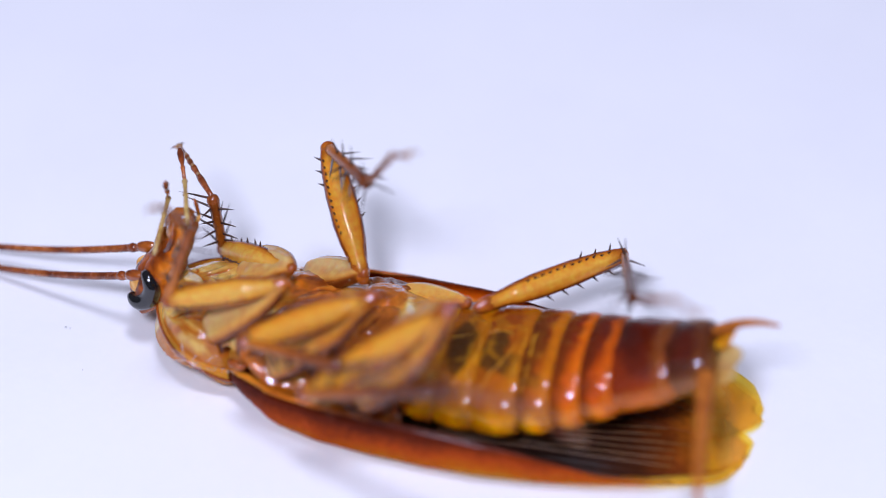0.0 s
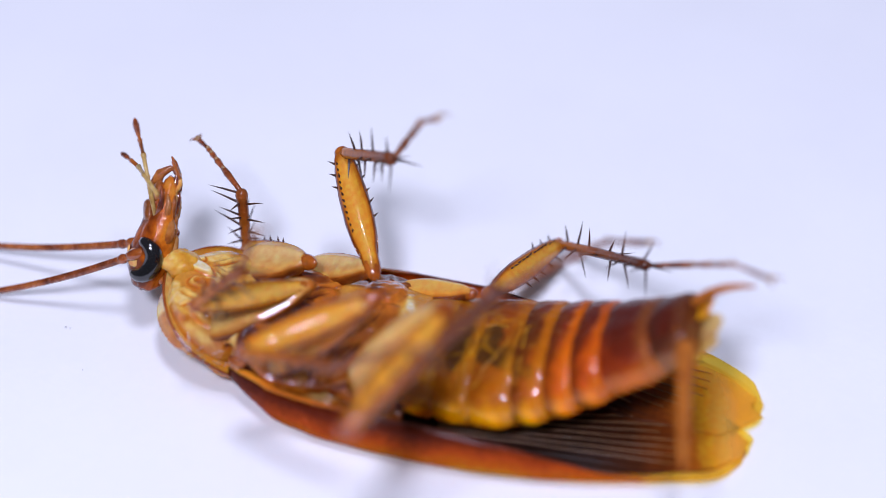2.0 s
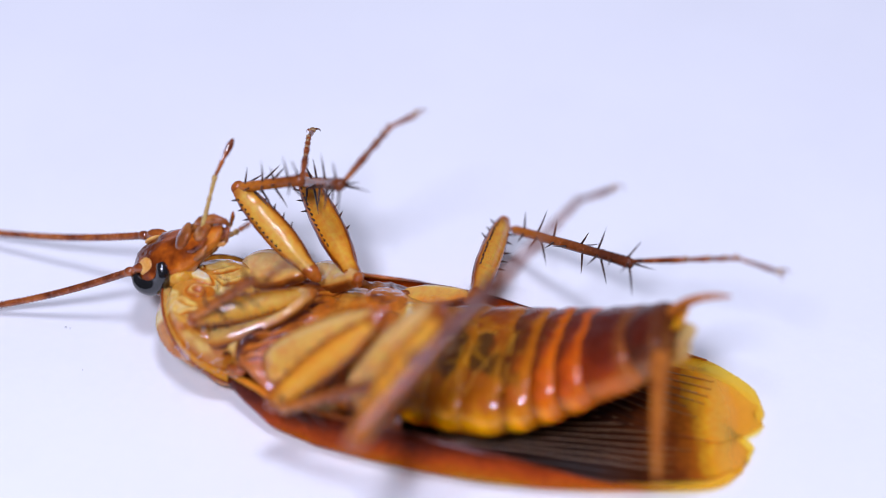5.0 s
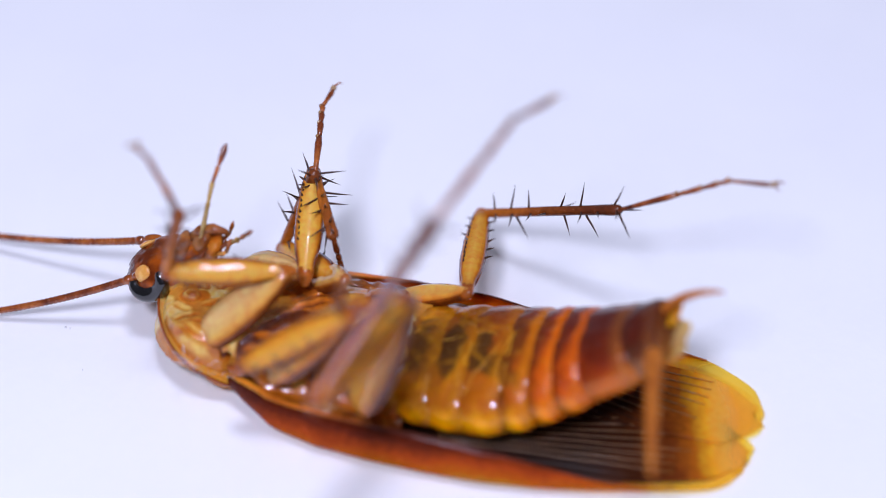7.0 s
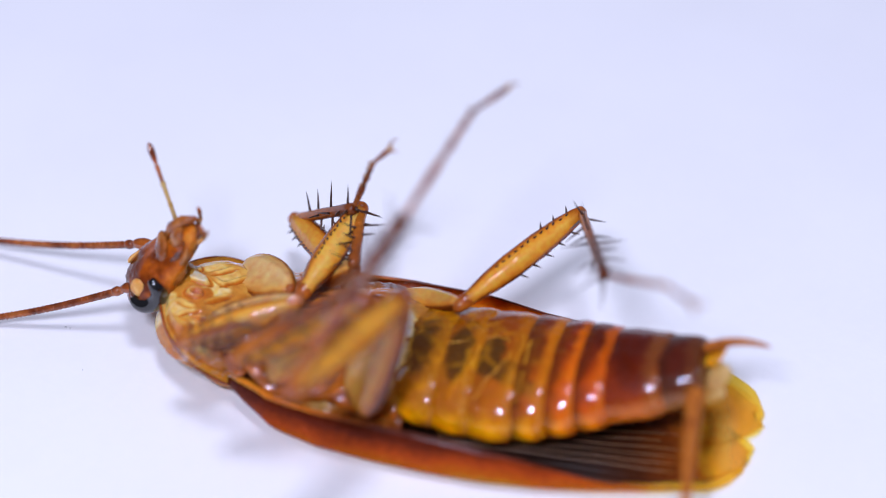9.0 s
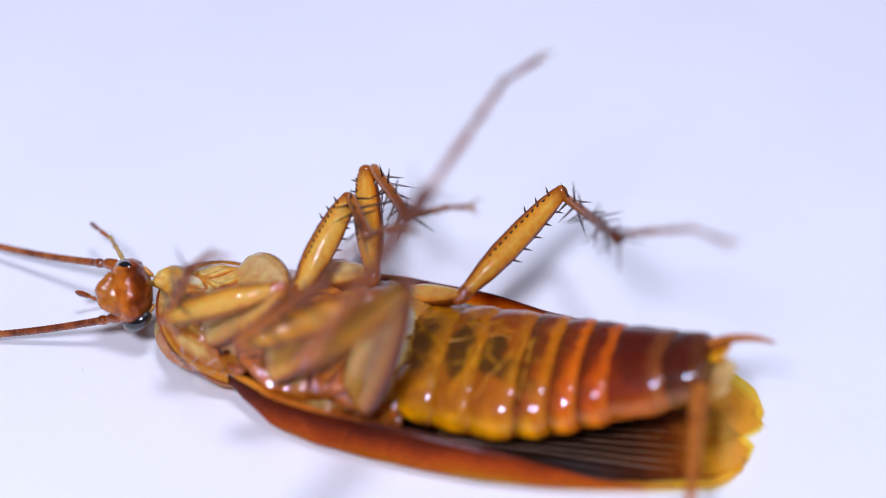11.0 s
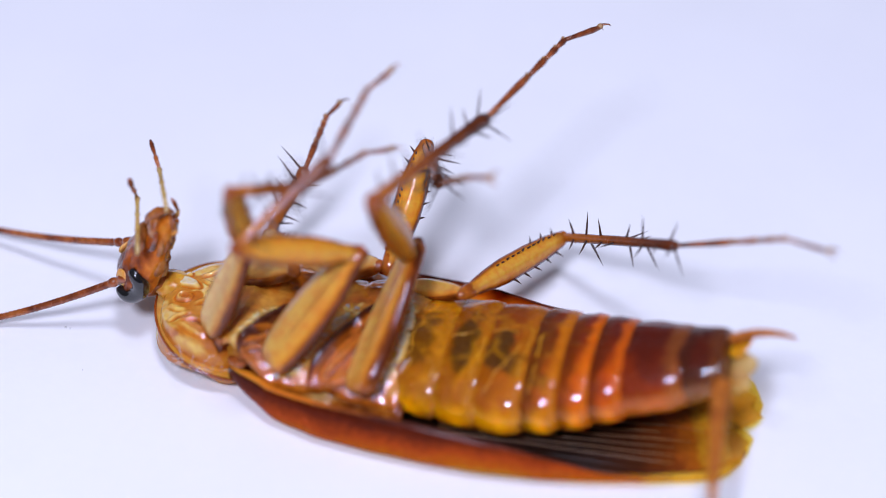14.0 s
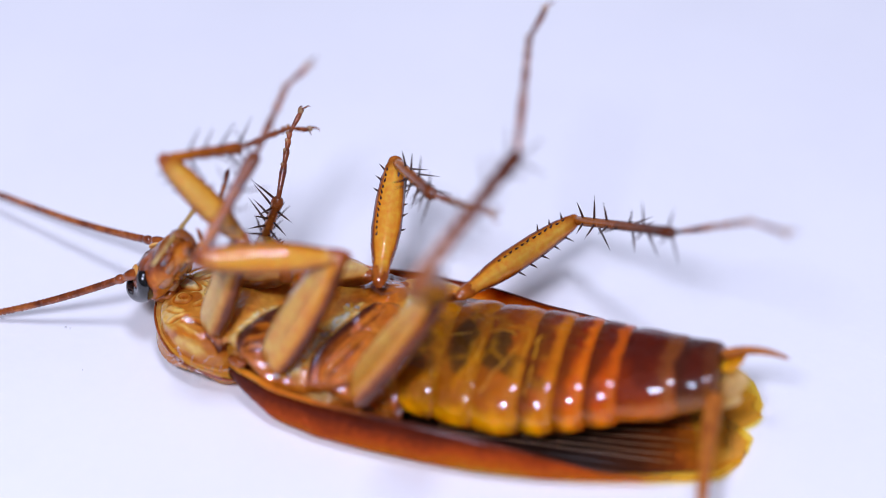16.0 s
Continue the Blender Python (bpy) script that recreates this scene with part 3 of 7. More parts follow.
def chest(x, y):
    """Height and tone of the underside between the legs."""
    if y < -min(5.9, sample(OUTER[-1], x) - 0.7):
        return None
    edge = abs(y + 0.6) / 5.9
    z = 4.55 - 2.3 * edge ** 3 - (0.5 * ((-12.4 - x) / 1.0) if x < -12.4 else 0)
    z += 0.16 * noise.noise(Vector((x * 0.6, y * 0.6, 3))) + 0.05 * noise.noise(Vector((x * 1.9, y * 1.9, 8)))
    t = 0.52 + 0.10 * noise.noise(Vector((x * 0.8, y * 0.8, 1)))
    # amber plates behind each arched ridge
    mid = max(inside(x, y, -9.9, -3.4, 1.7, 2.3, -35), inside(x, y, -8.3, 0.2, 1.0, 1.6, -35), inside(x, y, -9.0, 3.0, 1.3, 1.5, 0))
    hind = max(inside(x, y, -5.2, -4.0, 1.35, 2.6, -28), inside(x, y, -4.1, -0.4, 0.9, 1.6, -28), inside(x, y, -4.4, 2.9, 1.2, 1.6, 0))
    t = mixed(t, 0.36 + 0.12 * noise.noise(Vector((x * 1.1, y * 0.7, 5))), mid)
    t = mixed(t, 0.37 + 0.09 * noise.noise(Vector((x * 1.1, y * 0.7, 6))), hind)
    t = mixed(t, 0.20 + 0.10 * noise.noise(Vector((x * 1.3, y * 0.9, 7))), (0.55 + noise.noise(Vector((x, y, 12)))) * max(inside(x, y, -9.2, 1.5, 2.2, 1.0, 25), inside(x, y, -4.6, 1.7, 1.7, 0.9, 25)))
    z += 0.22 * mid + 0.25 * hind
    # crumpled pale skin
    for line, w, up, pale in ((PALE_MID, 0.42, 0.12, 0.74), (PALE_HIND, 0.50, 0.16, 0.86), (PALE_BELLY, 0.45, 0.14, 0.84)):
        c = crest(x, y, line, w)
        k = wrinkle(x, y, 0.55, 4)
        z += c * (up * (1 + 0.8 * k))
        t = mixed(t, pale + 0.16 * k, 1.3 * c)
    # dark glossy arched ridges with a sunk line behind
    for line, w, up in ((RIDGE_MID, 0.36, 0.55), (RIDGE_HIND, 0.28, 0.45)):
        c = crest(x, y, line, w)
        z += up * c
        t = mixed(t, 0.06 + 0.05 * noise.noise(Vector((x * 2, y * 2, 2))), 1.4 * c)
        back = crest(x - 0.42, y + 0.16, line, 0.13)
        z -= 0.14 * back
        t = mixed(t, 0.16, 0.7 * back)
    for line, w, up in STREAKS:
        c = crest(x, y, line, w)
        z += up * c
        t = mixed(t, 0.48, 0.8 * c)
        low = crest(x - 0.22, y + 0.14, line, 0.08)
        z -= 0.08 * low
        t = mixed(t, 0.14, 0.75 * low)
    # towards the flanks: brown folds down to the wing
    flank = max(0.0, min(1.0, (edge - 0.80) / 0.15))
    z += flank * 0.08 * wrinkle(x, y * 0.6, 1.1, 9)
    t = mixed(t, 0.22 + 0.2 * noise.noise(Vector((x * 1.2, y, 4))), 0.8 * flank)
    return z, t


def collar(x, y):
    """Height and tone of the skin of the first ring, inside the shield."""
    r = math.hypot((x + 14.7) / (3.75 if x < -14.7 else 3.2), (y + 0.4) / 3.95)
    if r > 1.06:
        return None
    z = 4.15 - 0.25 * r * r - 1.9 * max(0.0, r - 0.72) - 9.0 * max(0.0, r - 0.9) - 0.15 * max(0.0, -16 - x)
    z += 0.14 * noise.noise(Vector((x * 0.6, y * 0.6, 7))) + 0.04 * noise.noise(Vector((x * 1.7, y * 1.7, 7)))
    t = 0.51 + 0.08 * max(0.0, min(1.0, y + 0.5)) + 0.12 * noise.noise(Vector((x * 0.7, y * 0.7, 11)))
    # soft pale patches of skin under the neck
    for cx, cy, a, bb, turn, tone in ((-15.3, -0.1, 0.9, 0.7, 20, 0.76), (-16.8, -2.3, 0.9, 0.6, -30, 0.74), (-18.0, -1.7, 0.6, 0.9, 20, 0.74), (-15.1, 1.3, 0.8, 0.7, 30, 0.70), (-16.2, 1.9, 1.0, 0.6, 30, 0.70)):
        t = mixed(t, tone + 0.08 * wrinkle(x, y, 0.5, 3), inside(x, y, cx, cy, a, bb, turn))
    t = mixed(t, 0.38, 0.9 * inside(x, y, -15.85, -0.75, 0.5, 0.5))
    # glossy folds along the inner side of the shield, their white glints put in as a paler tone
    for line, w, up, tone in (([(-16.5, -3.6), (-15.7, -4.0), (-14.8, -4.2), (-13.9, -4.2)], 0.12, 0.11, 0.78), ([(-16.2, -3.1), (-15.3, -3.5), (-14.5, -3.7)], 0.12, 0.10, 0.74), ([(-17.4, -2.7), (-16.7, -3.2), (-16.0, -3.5)], 0.12, 0.09, 0.72),
                              ([(-17.5, -1.5), (-16.8, -1.9), (-16.0, -2.0)], 0.11, 0.09, 0.72), ([(-15.9, 0.9), (-15.2, 0.5), (-14.5, 0.6)], 0.12, 0.09, 0.74)):
        c = crest(x, y, line, w)
        z += up * c
        t = mixed(t, tone, 0.7 * c)
        c = crest(x, y + 0.24, line, 0.08)
        z -= 0.08 * c
        t = mixed(t, 0.34, 0.6 * c)
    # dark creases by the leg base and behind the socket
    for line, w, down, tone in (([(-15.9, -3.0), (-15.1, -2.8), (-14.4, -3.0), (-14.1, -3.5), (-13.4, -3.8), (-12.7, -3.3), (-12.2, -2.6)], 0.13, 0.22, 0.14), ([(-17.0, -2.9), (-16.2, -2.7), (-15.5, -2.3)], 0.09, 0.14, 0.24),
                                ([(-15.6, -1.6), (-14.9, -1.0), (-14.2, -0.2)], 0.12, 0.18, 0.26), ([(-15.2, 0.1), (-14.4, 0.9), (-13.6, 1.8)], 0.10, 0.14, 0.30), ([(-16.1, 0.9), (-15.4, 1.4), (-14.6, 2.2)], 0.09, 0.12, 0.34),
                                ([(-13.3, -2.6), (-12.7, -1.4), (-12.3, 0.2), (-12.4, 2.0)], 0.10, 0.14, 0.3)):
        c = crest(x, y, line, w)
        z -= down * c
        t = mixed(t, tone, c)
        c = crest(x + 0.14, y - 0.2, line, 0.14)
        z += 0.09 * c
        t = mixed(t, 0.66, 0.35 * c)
    # long cream neck plate and a small one, orange socket with a raised ring
    for cx, cy, a, bb, turn, up, tone in ((-16.85, 0.45, 1.05, 0.40, -17, 0.26, 0.90), (-17.3, 1.35, 0.60, 0.30, -10, 0.18, 0.82), (-16.55, -0.95, 0.55, 0.42, 10, 0.22, 0.66), (-16.45, -0.95, 0.33, 0.24, 10, -0.24, 0.26)):
        c, sn = math.cos(radians(turn)), math.sin(radians(turn))
        d = math.hypot(((x - cx) * c + (y - cy) * sn) / a, ((y - cy) * c - (x - cx) * sn) / bb) + 0.14 * noise.noise(Vector((x * 2, y * 2, cx)))
        line = math.exp(-((d - 1.1) / 0.12) ** 2)
        t = mixed(t, 0.20, 0.7 * line)
        z -= 0.08 * line
        on = max(0.0, min(1.0, (1.0 - d) / 0.25))
        z += up * on
        t = mixed(t, tone + 0.05 * wrinkle(x, y, 0.4, 2), on)
    return z, t


def build_thorax():
    """Trunk between the leg bases, its folded skin with the plates, and the skin inside the shield."""
    prof = [(-13.0, 3.6, 1.2, 3.4), (-12, 4.3, 0.9, 3.7), (-9.0, 4.5, 0.6, 3.8), (-6, 4.7, 0.6, 3.8), (-2, 4.3, 0.7, 3.7), (-0.5, 3.6, 1.0, 3.6)]
    trunk = part("thorax", loft(bmesh.new(), [body_ring(*p) for p in prof]), TRUNK, roach, "amber underside of the thorax")
    part("middle_plate", relief(-13.1, -7.2, -6.2, 4.6, 0.055, chest), CHEST, trunk, "glossy amber chest plate with a dark arched ridge and pale folds")
    part("hind_plate", relief(-7.2, -1.4, -6.2, 4.6, 0.055, chest), CHEST, trunk, "glossy orange chest plate with dark ridges and pale folds")
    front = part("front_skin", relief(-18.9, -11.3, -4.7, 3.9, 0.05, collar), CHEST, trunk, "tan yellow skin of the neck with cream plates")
    grains = random.Random(8)
    for x0, y0, count, spread in ((-8.3, -5.1, 18, 0.8), (-3.0, -5.2, 10, 0.6), (-7.1, -2.6, 8, 0.5), (-6.0, -0.2, 8, 0.5), (-2.4, -3.4, 8, 0.5)):
        for k in range(count):
            r = grains.uniform(0.08, 0.20)
            o = part("skin_grain", blob(r * grains.uniform(1, 1.8), r, r * 0.8, 14, 10, 0.4, k), (CREAM, SKIN, MEMBRANE)[k % 3], trunk, "small cream grain of joint skin")
            x, y = x0 + grains.uniform(-1, 1) * spread, y0 + grains.uniform(-0.8, 0.8) * spread
            o.matrix_basis = at(x, y, (chest(x, y) or (2.6, 0))[0], grains.uniform(-40, 40), grains.uniform(-30, 30), grains.uniform(0, 180))
    for x, y, a, turn, mat, label in ((-12.0, -5.0, 0.5, -25, BROWN, "dark shiny wing root"), (-11.5, -5.2, 0.4, 20, BROWN, "dark shiny wing root")):
        o = part("skin_fold", blob(a, a * 0.6, a * 0.45, 30, 18, 0.45, x * 3 + y), mat, trunk, label)
        o.matrix_basis = at(x, y, (chest(x, y) or (3.3, 0))[0] - 0.05, 20, 0, turn)
    # crumpled skin of the flank down to the wing's edge
    for side in (-1, 1):
        rows = []
        for i in range(61):
            x = -12.2 + 11.2 * i / 60
            line = []
            for j in range(15):
                f = j / 14
                q = Vector((x, side * (3.9 + (min(6.3, sample(OUTER[side], x) - 1.1) - 3.9) * f ** 0.8), 3.5 - 1.5 * f * f - 0.4 * f))
                ridge = 0.22 * (1 - abs(math.sin(1.5 * x + 1.1 * f + 1.5 * noise.noise(q * 0.6)))) ** 2
                q.z += ridge + 0.22 * noise.noise(q * 0.9) + 0.12 * noise.noise(q * 2.3)
                q.y += side * 0.15 * noise.noise(q * 1.3 + Vector((0, 7, 0)))
                line.append(q)
            rows.append(line + [q - Vector((0, 0, 0.12)) for q in line[::-1]])
        part("flank_skin", loft(bmesh.new(), rows), FLANK, trunk, "crumpled brown and cream skin of the flank")
    neck = part("neck_skin", folded(blob(1.2, 1.1, 0.7, 60, 30, 0.3, 4), (0.4, 0.2), 0.07), SKIN, trunk, "glossy yellow skin of the neck")
    neck.matrix_basis = at(-18.1, 0.6, 3.5, 0, -10, 0)
    return [front, neck]


ON_SHIELD = build_thorax()


def build_pronotum():
    """Shield with a dished inner face and a dark rolled rim."""
    def place(u, r):
        c, s = math.cos(u), math.sin(u)
        x = -14.2 - r * (4.5 * c if c > 0 else 3.35 * -abs(c) ** 0.6)
        y = (5.0 if s > 0 else 4.95) * r * math.copysign(abs(s) ** (1.25 if c > 0 else 0.85), s)
        z = 0.34 + 0.30 * (-11.0 - x) + 0.25 * r * r + (0.008 if y > 0 else 0.010) * y * y
        return Vector((x, y, max(z, 0.35)))
    bm = bmesh.new()
    n, k = 56, 10
    top, bot = [], []
    for j in range(1, k + 1):
        r = j / k
        top.append([place(2 * math.pi * i / n, r) + Vector((0, 0, 0.12 + 0.06 * noise.noise(place(2 * math.pi * i / n, r) * 0.8))) for i in range(n)])
        low = []
        for i in range(n):
            q = place(2 * math.pi * i / n, r)
            q.z = max(q.z - 0.12 - 1.9 * (1 - r ** 6) * max(0.12, min(1, (q.x + 16.6) / 3.5)), min(q.z - 0.12, 0.22 + 0.10 * (-11.0 - q.x)))
            low.append(q)
        bot.append(low)
    loft(bm, top + bot[::-1])
    shield = part("pronotum", bm, SHIELD, roach, "translucent amber shield with a thin dark brown rim")
    rim = bmesh.new()
    pts = [place(2 * math.pi * i / 72, 1.01) for i in range(73)]
    tube(pts, [0.11] * 73, 8, rim)
    part("rim", rim, BROWN, shield, "dark brown rolled rim")
    # smooth folds that run along inside the rim
    for r, size in ((0.90, 0.10), (0.80, 0.13), (0.68, 0.12)):
        line = []
        for i in range(61):
            u = 2 * math.pi * (0.52 + 0.44 * i / 60)
            line.append(place(u, r + 0.015 * math.sin(5 * u + 9 * r)) + Vector((0, 0, 0.13)))
        part("shield_fold", tube(line, [0.02 + size * math.sin(math.pi * i / 60) ** 0.6 * (1 + 0.3 * math.sin(i * 0.5 + 7 * r)) for i in range(61)], 10), SHIELD, shield, "smooth amber fold inside the rim")
    return shield


SHIELD_PART = build_pronotum()
for soft_part in ON_SHIELD:
    soft_part.parent = SHIELD_PART

def far_inset(x):
    """The far wing is tucked in a little beside the belly."""
    return sample([(1, 0), (5, 0.45), (12, 0.5), (17, 0)], x)


def wing_surface(side, x0, x1, inner, spread, lift, rise, thick, nx=60, ny=14, pleat=0.0, ragged=0.0):
    """A wing blade that lies flat in the middle and rolls up along its outer edge."""
    bm = bmesh.new()
    rows = []
    for i in range(nx + 1):
        x = x0 + (x1 - x0) * i / nx
        yo, he = sample(OUTER[side], x) - spread - (far_inset(x) if side > 0 else 0), sample(EDGE[side], x) * rise
        r = min(0.9, he)
        line = []
        for j in range(ny + 1):
            y = inner(x) + (yo - r - inner(x)) * j / ny
            z = lift + (pleat * math.sin(230 * math.atan2(y - 5.9, x + 11)) * min(1, (x - x0) / 6) * min(1, max(0, (15.5 - x) / 5)) if pleat else 0)
            line.append((y, z))
        raise_front = 0.8 * max(0, min(1, (-8.5 - x) / 3.5)) if he > 0.05 else 0
        line = [(y, z + raise_front) for y, z in line]
        he = max(he - raise_front, 0.9) if raise_front else he
        lift_here = lift + raise_front
        if he > 0.05:
            for k in range(1, 7):
                a = math.pi / 2 * k / 6
                line.append((yo - r + r * math.sin(a), lift_here + r * (1 - math.cos(a))))
            for k in range(1, 4):
                line.append((yo - 0.10 * k * (he - r), lift_here + r + (he - r + 0.02) * k / 3))
        rt, rb = [], []
        for k, (y, z) in enumerate(line):
            dx = ragged * (noise.noise(Vector((y * 0.75, side * 7.0, lift))) + 0.5 * noise.noise(Vector((y * 2.1, side * 7.0, lift)))) * (i / nx) ** 8
            py, pz = line[max(k - 1, 0)]
            qy, qz = line[min(k + 1, len(line) - 1)]
            d = Vector((qy - py, qz - pz)).normalized()
            w = 0.04 * noise.noise(Vector((x * 0.5, y * 0.7, 3 * side)))
            rt.append(Vector((x + dx, side * (y - d.y * thick / 2), z + w + d.x * thick / 2)))
            rb.append(Vector((x + dx, side * (y + d.y * thick / 2), z + w - d.x * thick / 2)))
        rows.append(rt + rb[::-1])
    return loft(bm, rows)


def build_wings():
    for side in (-1, 1):
        shift = 0.0 if side < 0 else 0.16
        ends = 19.35 if side < 0 else 20.1
        high = 1.0 if side < 0 else 0.55
        spread = 0.0 if side < 0 else 0.2
        bm = wing_surface(side, -12.5, ends, lambda x: (-1.5 if x < 14 else -1.5 + 0.25 * (x - 14)) + 0.7 * max(0, x - 18), spread,
                          0.22 + shift, high, 0.10, ragged=0.45)
        tegmen = part("tegmen", bm, WING, roach, "glossy red-brown forewing with a yellow tip")
        vein = []
        for i in range(40):
            x = -12.3 + 28 * i / 39
            vein.append((x, side * (sample(OUTER[side], x) - spread - (far_inset(x) if side > 0 else 0) - 0.3 * max(0, sample(EDGE[side], x) * high - 0.9)), 0.24 + shift + sample(EDGE[side], x) * high))
        part("edge_vein", tube(vein, [0.07 + 0.17 * max(0, 1 - i / 14) for i in range(40)], 10), EDGE_VEIN, tegmen, "thick edge vein, amber in front and dark brown behind")
        bm = wing_surface(side, -9, ends + 0.1, lambda x: -1.0 + 0.9 * max(0, x - 17.8), 0.9 + spread, 0.5 + shift, 0.0, 0.03,
                          nx=70, ny=60, pleat=0.08, ragged=0.7)
        hind = part("hindwing", bm, HINDWING, roach, "dark pleated folded hindwing with a yellow tip")
        for k in range(21):
            a = radians(4.0 + 1.4 * k)
            line = []
            for i in range(18):
                d = 12 + 16.5 * i / 17
                x, y = -11 + d * math.cos(a), 5.9 - d * math.sin(a)
                if y > 0.2 and x < ends - 3.2 - 0.3 * abs(y - 3) ** 1.2 + 0.6 * math.sin(2.7 * k):
                    line.append((x, side * y, 0.62 + shift + 0.03 * math.sin(i * 1.3 + k)))
            if len(line) > 3:
                part("vein", tube(line, [0.052 - 0.0014 * i for i in range(len(line))], 6), VEIN_GLINT, hind, "fine brown wing vein, lightened by a painted glint")


build_wings()


def build_membrane():
    """Crumpled clear skin between the belly and the far wing."""
    bm = bmesh.new()
    rows = []
    for i in range(41):
        x = -6.2 + 14.5 * i / 40
        w = math.sin(math.pi * i / 40) ** 0.6
        top = []
        for j in range(9):
            y = 4.7 + 1.5 * w * j / 8
            z = 1.45 + 0.35 * j / 8 + 0.35 * noise.noise(Vector((x * 0.9, y * 1.6, 2))) + 0.1 * noise.noise(Vector((x * 3, y * 3, 5)))
            top.append(Vector((x, y - 0.5, z)))
        rows.append(top + [p - Vector((0, 0, 0.04)) for p in top[::-1]])
    loft(bm, rows)
    part("wing_membrane", bm, MEMBRANE, roach, "crumpled greyish clear membrane")


build_membrane()

# ---- abdomen: eight overlapping rings that follow the belly's curve ----
BELLY = [(0, 3.9, 1.7), (0.12, 4.5, 2.0), (0.3, 4.75, 2.2), (0.5, 4.5, 2.15), (0.68, 4.0, 2.0), (0.82, 3.4, 1.8), (0.92, 2.9, 1.6), (1.0, 2.4, 1.3)]
NEAR_TUCK = [(0, 0), (0.45, 0), (0.7, 0.55), (1.0, 0.45)]
CUTS = (0.0, 0.16, 0.28, 0.42, 0.525, 0.61, 0.71, 0.885, 1.0)
SEGMENTS = 8
SPAN = 18.5
SKINS = (
    (YELLOW, (0.36, 0.108, 0.003), (0.42, 0.130, 0.003), OLIVE, ((-0.4, -0.8, 1.3, 2.3, 0.8), (0.4, 1.4, 0.8, 1.0, 0.5)), 0.35, (0.42, 0.16, 0.004)),
    (YELLOW, (0.36, 0.098, 0.002), (0.34, 0.086, 0.002), OLIVE, ((-0.1, -0.9, 0.9, 2.3, 0.95), (0.1, 1.8, 0.6, 0.8, 0.5)), 0.35, (0.46, 0.17, 0.002)),
    (YELLOW, (0.38, 0.092, 0.002), (0.26, 0.049, 0.002), OLIVE, ((-0.5, -0.9, 0.85, 2.0, 0.95), (0.5, -2.0, 0.8, 1.2, 0.9)), 0.35, (0.52, 0.17, 0.002)),
    (YELLOW, (0.38, 0.076, 0.002), (0.20, 0.026, 0.002), (0.14, 0.034, 0.002), ((-0.2, -0.4, 0.7, 1.5, 0.7), (-0.2, -2.6, 0.8, 0.9, 0.8)), 0.2, (0.54, 0.15, 0.002)),
    ((0.92, 0.28, 0.001), (0.52, 0.085, 0.001), (0.19, 0.015, 0.001), (0.20, 0.028, 0.003), ((-0.55, -0.6, 0.6, 2.4, 0.6),), 0.1, (0.66, 0.13, 0.002)),
    ((0.86, 0.23, 0.001), (0.44, 0.058, 0.001), (0.12, 0.010, 0.002), (0.14, 0.016, 0.002), ((-0.55, -0.6, 0.6, 2.4, 0.7),), 0.0, (0.56, 0.095, 0.002)),
    ((0.58, 0.13, 0.003), (0.23, 0.024, 0.002), DEEP, (0.085, 0.008, 0.002), ((0.2, -0.8, 1.3, 2.0, 0.7),), 0.0, (0.30, 0.10, 0.02)),
    ((0.30, 0.10, 0.020), (0.075, 0.014, 0.004), (0.07, 0.011, 0.004), DEEP, ((0.2, -0.4, 0.8, 1.2, 0.6),), 0.0, (0.18, 0.052, 0.014)),
)


